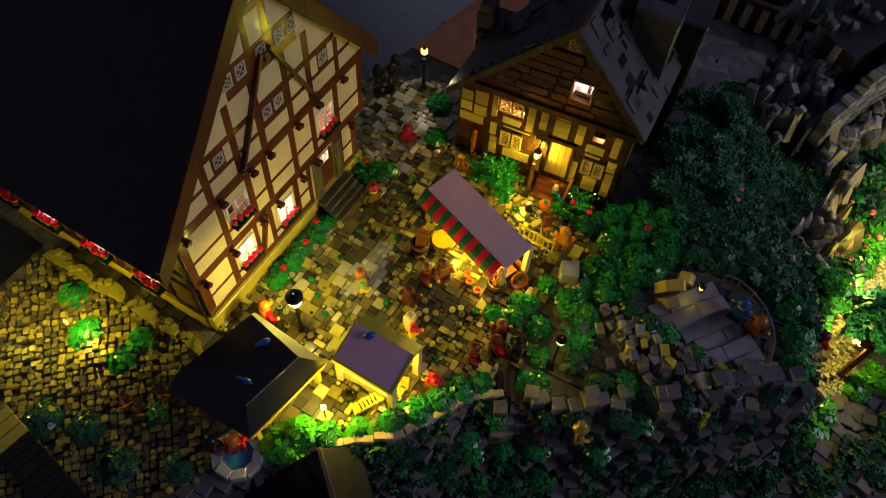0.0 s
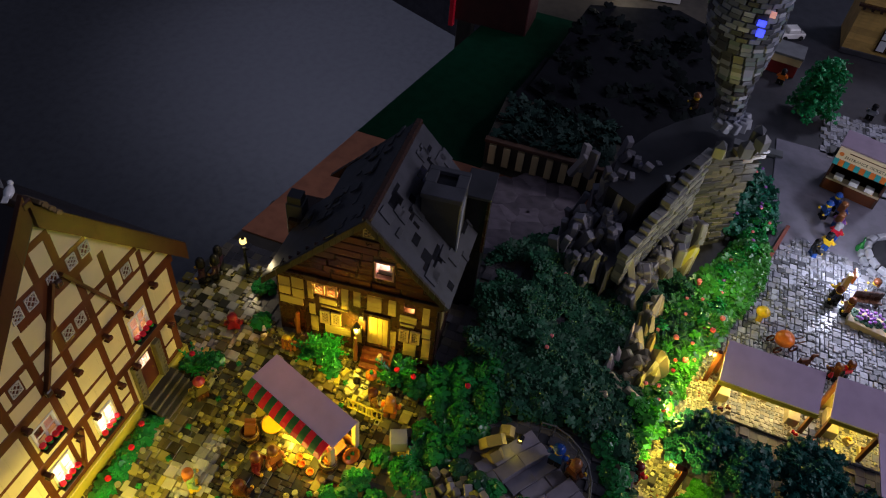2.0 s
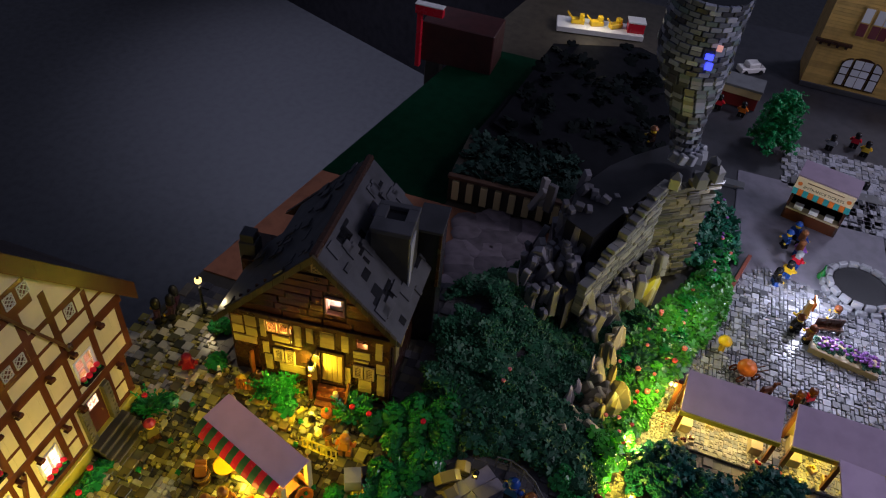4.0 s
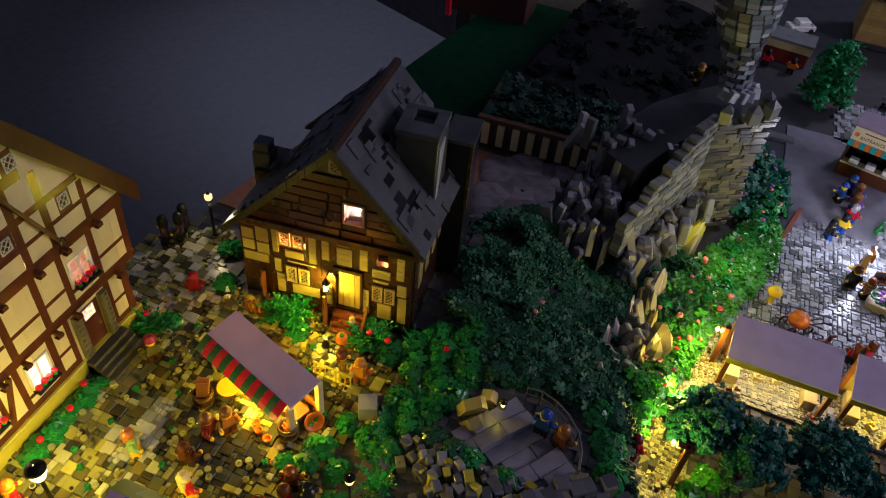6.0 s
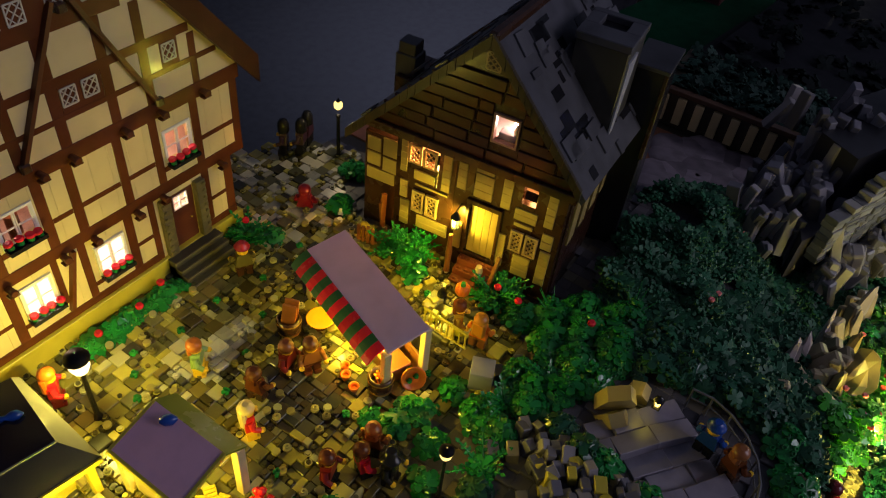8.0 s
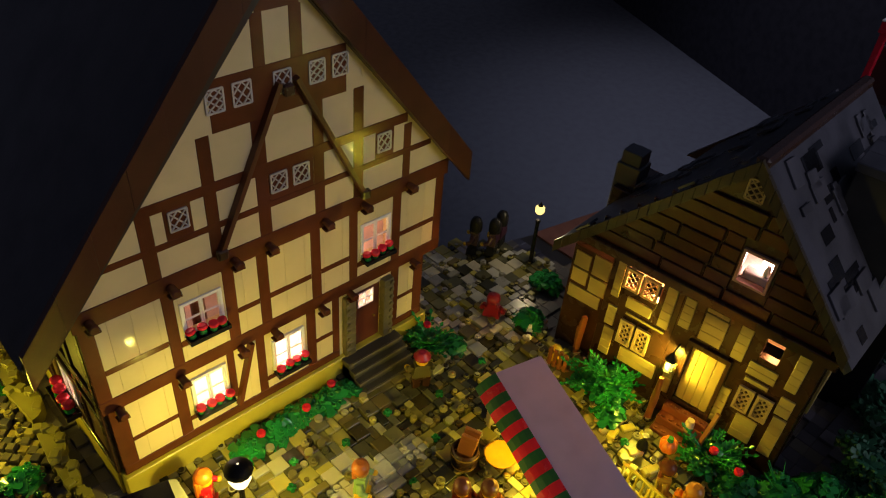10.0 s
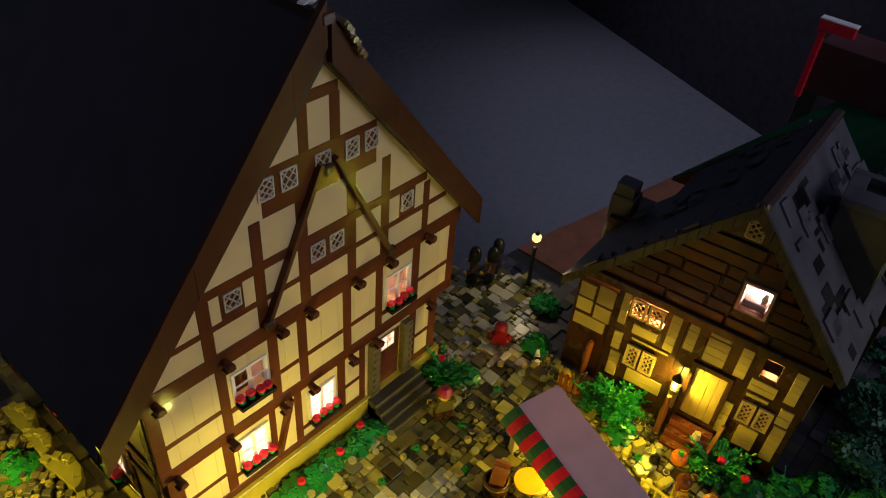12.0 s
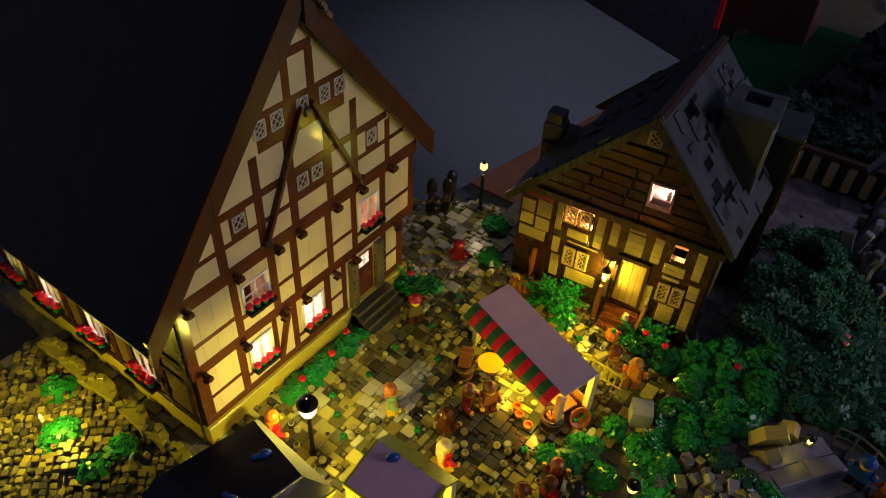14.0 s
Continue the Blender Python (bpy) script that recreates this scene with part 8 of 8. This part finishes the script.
# lit display stand with yellow machines at the far table end
ds_ = thing("display_stand", "white lit stand with small yellow machines", "stand", 224.0, -52.0, LOW, -78.0)
part("platform", Shape().box(-17, -5, -0.8, 17, 5, 1.2, c=0.1), WHITEP, ds_)
for k in range(3):
    m = Shape().box(-2.6, -1.4, 1.4, 2.6, 1.4, 3.2, c=0.2).box(0.4, -1.1, 3.2, 2.2, 1.1, 5.0, c=0.15).bar((-2.2, 0, 3.0), (-4.6, 0, 5.6), 0.6, 0.6).cyl(-1.5, 0, 1.2, 1.4, 0.8)
    part("machine", m, YELLOW, ds_, "small yellow digger", at(-9 + 7.5 * k, 0, 0, 15 * k))
part("sign_box", Shape().box(10.5, -3, 1.2, 17, 2, 5.2, c=0.1), REDP, ds_, "red sign box")
part("sign_top", Shape().box(10.3, -3.2, 5.2, 17.2, 2.2, 5.8, c=0.1), WHITEP, ds_)
# yellow building at the far corner
yb = thing("yellow_building", "ochre brick building with arched white-paned windows", "house", 216.0, -129.0, LOW, -92.0)
part("wall", Shape().box(0, 0, 0, 60, 20, 40, c=0.1), plastic("ochre brick", (0.62, 0.40, 0.12), 0.35, 0, 0.25), yb)
part("plinth", Shape().box(-0.4, -0.9, 0, 60, 0, 1.8, c=0.1), ROOFGREY, yb, "dark stone plinth")
OCHRECOURSE = plastic("ochre course", (0.62, 0.40, 0.12), 0.35, 0.12, 0.25)
for k in range(31):
    part("course", Shape().box(-0.12, -0.22, 1.8 + 1.2 * k, 60, 0, 2.88 + 1.2 * k, c=0.09), OCHRECOURSE, yb)
cor = part("cornice", Shape().box(-1.4, -1.6, 18.0, 11.0, -0.22, 19.0, c=0.1), DARKBROWN, yb, "dark bracketed cornice")
for k in range(4):
    part("bracket", Shape().box(0.2 + 2.9 * k, -1.2, 16.9, 1.1 + 2.9 * k, -0.22, 18.0, c=0.08), DARKBROWN, cor)
PALEPANE = plastic("pale pane", (0.70, 0.72, 0.80), 0.15, 0.1, 0.05)
DARKPANE = plastic("dark red pane", (0.16, 0.035, 0.045), 0.12, 0.1, 0.05)
for x0, x1, arch in ((10.6, 13.4, -1), (14.3, 20.3, 0), (21.2, 24.0, 1)):
    w = part("window", Shape().box(x0 - 0.35, -0.62, 3.2, x1 + 0.35, -0.22, 12.4, c=0.08), DARKBROWN, yb)
    cols = 2 if arch == 0 else 1
    pw_ = (x1 - x0) / cols
    for i in range(cols):
        for j, (z0, z1) in enumerate(((3.7, 7.6), (8.1, 10.4))):
            part("pane", Shape().box(x0 + i * pw_ + 0.12, -0.8, z0, x0 + (i + 1) * pw_ - 0.12, -0.62, z1), PALEPANE, w)
        if arch == 0:
            part("pane", Shape().box(x0 + i * pw_ + 0.12, -0.8, 10.9, x0 + (i + 1) * pw_ - 0.12, -0.22, 14.0), PALEPANE, w)
    if arch == 0:
        part("head", Shape().prism([(x0 - 0.35, 12.4), (x1 + 0.35, 12.4), (x1 + 0.35, 14.2), (x1 - 1.6, 14.9), (x0 + 1.6, 14.9), (x0 - 0.35, 14.2)], -0.55, -0.22, "y"), DARKBROWN, w)
    else:
        e, o = (x0, x1) if arch > 0 else (x1, x0)
        part("pane", Shape().prism([(e, 10.9)] + [(e + (o - e) * math.cos(t), 10.9 + 2.9 * math.sin(t)) for t in [math.pi / 2 * k / 6 for k in range(7)]][::1 if arch > 0 else -1], -0.8, -0.6, "y"), PALEPANE, w)
        part("head", Shape().prism([(e - 0.3 * arch, 10.6)] + [(e + (o - e) * 1.14 * math.cos(t), 10.6 + 3.6 * math.sin(t)) for t in [math.pi / 2 * k / 6 for k in range(7)]][::1 if arch > 0 else -1], -0.6, -0.22, "y"), DARKBROWN, w)
for x0, x1 in ((9.9, 12.9), (14.0, 19.8), (21.0, 24.0)):
    w = part("window", Shape().box(x0 - 0.4, -0.62, 22.0, x1 + 0.4, -0.22, 33.0, c=0.08), OCHRECOURSE, yb)
    cols = 2 if x1 - x0 > 4 else 1
    for i in range(cols):
        for z0, z1, mat in ((22.5, 27.0, DARKPANE), (27.5, 32.5, PALEPANE)):
            part("pane", Shape().box(x0 + i * (x1 - x0) / cols + 0.12, -0.8, z0, x0 + (i + 1) * (x1 - x0) / cols - 0.12, -0.62, z1), mat, w)
# kiosk and cars along the far road
ki = thing("kiosk", "small dark kiosk with a sand-coloured front", "kiosk", 190, -98.5, LOW, -97)
part("body", Shape().box(0, 0, 0, 15, 8, 7.0, c=0.1), DARKRED, ki)
part("front", Shape().box(-0.4, -0.6, 4.6, 15.4, 0, 7.2, c=0.06), SAND, ki)
part("roof", Shape().box(-0.6, -0.8, 7.2, 15.6, 8.6, 8.0, c=0.08), GREY, ki)
for x, y, c in ((184.0, -101.0, REDP), (182.6, -109.0, ORANGE), (175, -138, LIGHTGREY), (180, -146, REDP), (176, -149, YELLOW)):
    toy_figure(x, y, LOW, 80, c, BLACK, BLACK, "toy figure by the far road")


def toy_car(x, y, z, rz, colour, words):
    car = thing("toy_car", words, "car", x, y, z, rz, "toy cars")
    part("body", Shape().box(-5, -2.2, 0.7, 5, 2.2, 2.6, c=0.3).box(-2.6, -2.0, 2.6, 2.6, 2.0, 4.4, c=0.5), colour, car)
    part("windscreen", Shape().box(2.5, -1.7, 2.8, 2.8, 1.7, 4.0, c=0.1), BLACK, car)
    for wx in (-3.2, 3.2):
        for wy in (-2.2, 2.2):
            part("wheel", Shape().lathe(0, 0, [(-0.3, 0.9), (0.3, 0.9)], 14, 0, Matrix.Translation((wx, wy, 0.9)) @ pose(0, 0, 0, 90, 0, 0)), BLACK, car)


toy_car(217, -111, LOW - 0.3, -60, WHITEP, "white toy car parked on the road")
toy_car(238, -84, LOW - 0.3, -20, YELLOW, "yellow toy car on the far road")
toy_car(240, -92, LOW - 0.3, -20, REDP, "red toy car on the far road")
for k in range(7):
    single("seat", Shape().box(-0.7, -0.7, 0, 0.7, 0.7, 2.4, c=0.1), BLACK, "small dark bollard on the far cobbles", "bollard", 150 + 3.5 * (k % 4), -128 - 3.4 * k, LOW, 20, "dark bollards")
paving("pavement", "grey cobbles by the far road", [(134, -158), (150, -158), (172, -160), (172, -124), (150, -124), (134, -140)], PLAZA, LOW + 0.1, [(2, 2), (2, 1), (1, 2)], studs=0.2, seed=15)
# red barrier box at the far table end
bar_ = thing("red_barrier", "tall dark red barrier box with a bright corner post", "barrier", 170, 5, LOW - 3, 0)
part("post", Shape().box(-0.9, -0.9, 0, 0.9, 0.9, 20.5, c=0.2), REDP, bar_)
part("head", Shape().box(-1.2, -8.5, 20.5, 1.2, 1.6, 23.6, c=0.2), REDP, bar_)
part("cover", Shape().box(-1.3, -8.6, 23.6, 1.6, 1.7, 24.0, c=0.1), WHITEP, bar_, "white cover sheet")
part("panel", Shape().box(1.0, -27, 2, 16, -0.5, 17, c=0.3), plastic("dark red box", (0.05, 0.012, 0.012), 0.5, 0.0, 0.3), bar_, "dark red panel")

# ---------------------------------------------------------------- paving of the square, last for its many pieces
SQUARE = [(-40, -0.4), (2.4, -0.4), (3.6, 15.5), (13, 13), (21, 10), (25, 3), (27, -3), (17, -7), (13.2, -14), (14.2, -20), (16.4, -43), (9, -45.5), (2, -46), (-6, -43.6), (-13, -43), (-19, -46), (-24, -44), (-28, -41), (-39.5, -34.5), (-46.5, -26.6), (-40, -20)]
q = random.Random(5)
taken, protos, count = set(), {}, 0
mass = Shape()
pieces = []
pale = []
DARKPATCH = [(-13.5, -23.6), (-19, -23.6), (-22, -28), (-20, -33), (-16, -35), (-11.5, -32.5), (-12.5, -27)]
GREYPATCH = [(-10.5, -17.2), (-13.5, -14), (-19, -12.6), (-24, -12.4), (-23.4, -15.6), (-21, -19.4), (-18.6, -18.4), (-15, -17)]
for ix in range(-48, 30):
    for iy in range(-60, 15):
        if (ix, iy) in taken or edge_distance(ix + 0.5, iy + 0.5, SQUARE) < 0:
            continue
        w, d = q.choice(((1, 1), (1, 1), (1, 1), (1, 1), (1, 1), (1, 1), (2, 1), (1, 2), (2, 1), (1, 2), (2, 2), (2, 2), (2, 2)))
        while any((ix + a, iy + b) in taken for a in range(w) for b in range(d)):
            w, d = max(1, w - 1), max(1, d - 1)
        taken |= {(ix + a, iy + b) for a in range(w) for b in range(d)}
        z = height(ix + w / 2, iy + d / 2) + q.choice((0.2, 0.4, 0.4, 0.4, 0.6, 0.8))
        kind = "round" if w == d == 1 and q.random() < 0.4 else "plate"
        near = -31 < ix < -4 and -33 < iy < -4
        grey = min(edge_distance(ix, iy, GREYPATCH), 1.5) + q.uniform(-1.2, 1.2) > 0 or (ix > 3 and iy > -12 and q.random() < 0.45)
        if grey and near and q.random() < 0.6:
            near = False
        dark = not grey and edge_distance(ix, iy, DARKPATCH) + q.uniform(-1.5, 1.5) > 0
        pale.append(((ix, iy), 1 if grey else 2 if dark else 0))
        pieces.append((ix, iy, w, d, z, kind, near, q.random() < 0.18, q.uniform(-2.5, 2.5)))


def cobble_shape(w, d, kind, stud):
    s = Shape()
    if kind == "round":
        s.cyl(0.5, 0.5, -0.8, 0, 0.47, None, 12)
        s.stud(0.5, 0.5, 0, n=8)
    else:
        s.box(0.03, 0.03, -0.8, w - 0.03, d - 0.03, 0, c=0.06)
        if stud:
            s.stud(0.5, 0.5, 0, n=8)
    return s


pale = dict(pale)
pale_mass, dark_mass = Shape(), Shape()
near_ones = [p for p in pieces if p[6]]
q.shuffle(near_ones)
chosen = {p[:2] for p in near_ones[:300]}
for p in pieces:
    if p[:2] in chosen:
        continue
    one = cobble_shape(p[2], p[3], p[5], p[7])
    m = Matrix.Translation((p[0], p[1], p[4])) @ pose(0, 0, 0, 0, 0, p[8])
    into = (mass, pale_mass, dark_mass)[pale[p[:2]]]
    n = len(into.v)
    into.v += [tuple(m @ Vector(v)) for v in one.v]
    into.f += [tuple(n + i for i in fc) for fc in one.f]
    into.s += one.s
    into.r += one.r
square = tagged(new("pavement", mass.mesh("pavement", COBBLE_MASS)), "mixed tan and grey plate cobbles of the village square", "paving", kind="structure")
pale_rest = part("pale_cobbles", pale_mass, mottled("pale cobble mass", [(0.52, 0.52, 0.50), (0.42, 0.42, 0.42), (0.26, 0.26, 0.26), (0.55, 0.52, 0.42)], 0.28), square, "light grey plate cobbles")
tagged(pale_rest, "light grey plate cobbles", kind="stuff")
dark_rest = part("dark_cobbles", dark_mass, mottled("dark cobble mass", [(0.05, 0.04, 0.026), (0.03, 0.03, 0.028), (0.07, 0.066, 0.06), (0.04, 0.032, 0.02)], 0.22), square, "dark brown plate cobbles")
tagged(dark_rest, "dark brown plate cobbles", kind="stuff")
for p in near_ones[:300]:
    key = (p[2], p[3], p[5], p[7], pale[p[:2]])
    if key not in protos:
        protos[key] = cobble_shape(*key[:4]).mesh("cobble", (COBBLE, LIGHT_COBBLE, DARK_COBBLE)[key[4]])
    part("cobble", protos[key], None, square, where=at(p[0], p[1], p[4], p[8]))

# loose round plates lying on the cobbles
rounds = [Shape().cyl(0, 0, 0, 0.38, 0.52, None, 12).lathe(0, 0, [(0.38, 0.3), (0.58, 0.3), (0.58, 0.17), (0.4, 0.16)], 10, caps=False).mesh("round_plate", ROUND_COBBLE), Shape().cyl(0, 0, 0, 0.38, 0.52, None, 12).cyl(0, 0, 0.38, 0.44, 0.46, None, 12).mesh("round_plate", ROUND_COBBLE)]
laid = []
while len(laid) < 120:
    x, y = q.uniform(-38, 12), q.uniform(-40, -4)
    if edge_distance(x, y, SQUARE) > 0.8 and noise.noise(Vector((x * 0.11, y * 0.11, 4))) > -0.25 and all((x - a) ** 2 + (y - b) ** 2 > 1.2 for a, b in laid):
        laid.append((x, y))
        part("round_plate", q.choice(rounds), None, square, where=at(x, y, height(x, y) + 0.62, 0, q.uniform(-4, 4), q.uniform(-4, 4)))

# left bank: heaps of small round and square plates
BANK = [(-83, 34), (-82, -1), (-57, -17), (-53, -12), (-52, -2), (-44.4, 0), (-44.6, 34)]
mass = Shape()
CELLS = [(0.78 * (i - j) + q.gauss(0, 0.1), 0.78 * (i + j) + q.gauss(0, 0.1)) for i in range(-75, 30) for j in range(0, 96)]
for x, y in CELLS:
    if not (-83 < x < -43 and -18 < y < 34) or edge_distance(x, y, BANK) < 0 or q.random() < 0.10:
        continue
    z = height(x, y) + 0.25 + q.choice((0, 0.1, 0.4, 0.5)) + 1.1 * max(0, noise.noise(Vector((x * 0.2, y * 0.2, 1))))
    m = Matrix.Translation((x, y, z)) @ pose(0, 0, 0, q.uniform(-4, 4), q.uniform(-4, 4), 45 + q.gauss(0, 5)) @ Matrix.Scale(q.choice((0.95, 1.0, 1.08)), 4)
    kind = "round" if q.random() < 0.3 else "plate"
    one = cobble_shape(1, 1, kind, False)
    n = len(mass.v)
    mass.v += [tuple(m @ Vector(v)) for v in one.v]
    mass.f += [tuple(n + i for i in fc) for fc in one.f]
    mass.s += one.s
    mass.r += one.r
tagged(new("rubble", mass.mesh("rubble", mottled("bank plates", [(0.20, 0.17, 0.045), (0.32, 0.27, 0.06), (0.09, 0.075, 0.035), (0.055, 0.05, 0.04), (0.24, 0.19, 0.04), (0.13, 0.11, 0.05)], 0.32))), "heaped small round and square stone plates of the bank", "rubble", kind="stuff")

LEDGE = mottled("ledge stone", [(0.36, 0.33, 0.06), (0.28, 0.25, 0.045), (0.40, 0.35, 0.09)], 0.32)
# dark parapet at the edge of the bank
pw2 = thing("parapet", "dark grey stone parapet edging the bank", "wall", -72.0, 5.0, 0, 80)
part("core", Shape().box(-13, -2.4, -9, 13, 2.4, 1.2, c=0.1), ROOFGREY, pw2)
# last caps take ledge yellow for lamplight, the others black for shade
for k in range(13):
    part("cap_stone", Shape().box(-0.95, -2.7, 0, 0.95, 2.7, 0.6, c=0.12), BLACK if k < 10 else LEDGE, pw2, where=at(-12 + 2 * k, 0, 1.2 + q.uniform(0, 0.15), q.uniform(-2, 2)))
# low slate roofs below the hut
SLATE = dull(plastic("dull dark slate", (0.012, 0.012, 0.017), 0.6, 0.25, 0.3), 0.15)
lr = thing("low_roof", "dark slate roof of a low building below the square", "roof", -48.4, -27.0, 4.0, -129)
for side, wide, drop in ((-1, 11.6, 7.0), (1, 5.6, 4.6)):
    n = round(math.hypot(wide, drop) / 2.2)
    for j in range(n):
        y0, y1, z0, z1 = side * wide * j / n, side * wide * (j + 1.08) / n, -drop * j / n, -drop * (j + 1.08) / n
        part("slate_course", Shape().prism([(y0, z0 - 0.3), (y1, z1 - 0.3), (y1, z1 + 0.12), (y0, z0 - 0.06)], 0, 15, "x"), SLATE, lr)
part("ridge", Shape().box(-0.1, -0.4, -0.3, 15.1, 0.4, 0.2, c=0.12), ROOFGREY, lr)
part("body", Shape().prism([(-11.0, -7.4), (5.2, -5.0), (5.2, -17.5), (-11.0, -17.5)], 0.6, 14.4, "x"), SLATE, lr)
part("gable", Shape().prism([(-11.0, -7.3), (0, -0.5), (5.2, -4.9), (5.2, -7.3)], 0.6, 1.2, "x"), SLATE, lr)
# reddish leaves on the bank
for x, y in ((-57.4, 3.1), (-53.3, -0.7), (-57.3, 0.3)):
    s = Shape()
    for k in range(14):
        a = q.uniform(0, 6.28)
        s.bar((0, 0, 0), (1.3 * math.cos(a), 1.3 * math.sin(a), q.uniform(0.5, 1.6)), 0.4, 0.16)
    single("shrub", s, NOUGAT, "low reddish-brown shrub on the bank", "shrub", x, y, height(x, y) + 0.5, 0, "bank shrubs")
# curved stone ledges along the side of the tall house
for y, r, h in ((1.6, 2.4, 1.6), (6.6, 2.6, 2.0), (11.4, 3.2, 2.2), (19.0, 3.4, 2.2), (25.0, 2.6, 2.0), (30.0, 3.2, 2.2)):
    ledge = thing("rock_ledge", "yellowish half-round stone ledge above the house trench", "rock", -45.0, y, 0, 180 + q.uniform(-8, 8), "wall ledges")
    part("shelf", Shape().prism([(r * 0.75 * math.cos(a), r * math.sin(a)) for a in [math.pi / 2 + math.pi * k / 10 for k in range(11)]], -2.5, h * 0.6, "z"), LEDGE, ledge)
    for k in range(9):
        a = math.radians(rng.uniform(100, 260))
        part("stone", Shape().box(-0.5, -0.5, 0, 0.5, 0.5, rng.uniform(0.3, 0.7), c=0.06), LEDGE, ledge, where=at(0.6 * r * math.cos(a), 0.8 * r * math.sin(a), h * 0.6, rng.uniform(0, 90)))
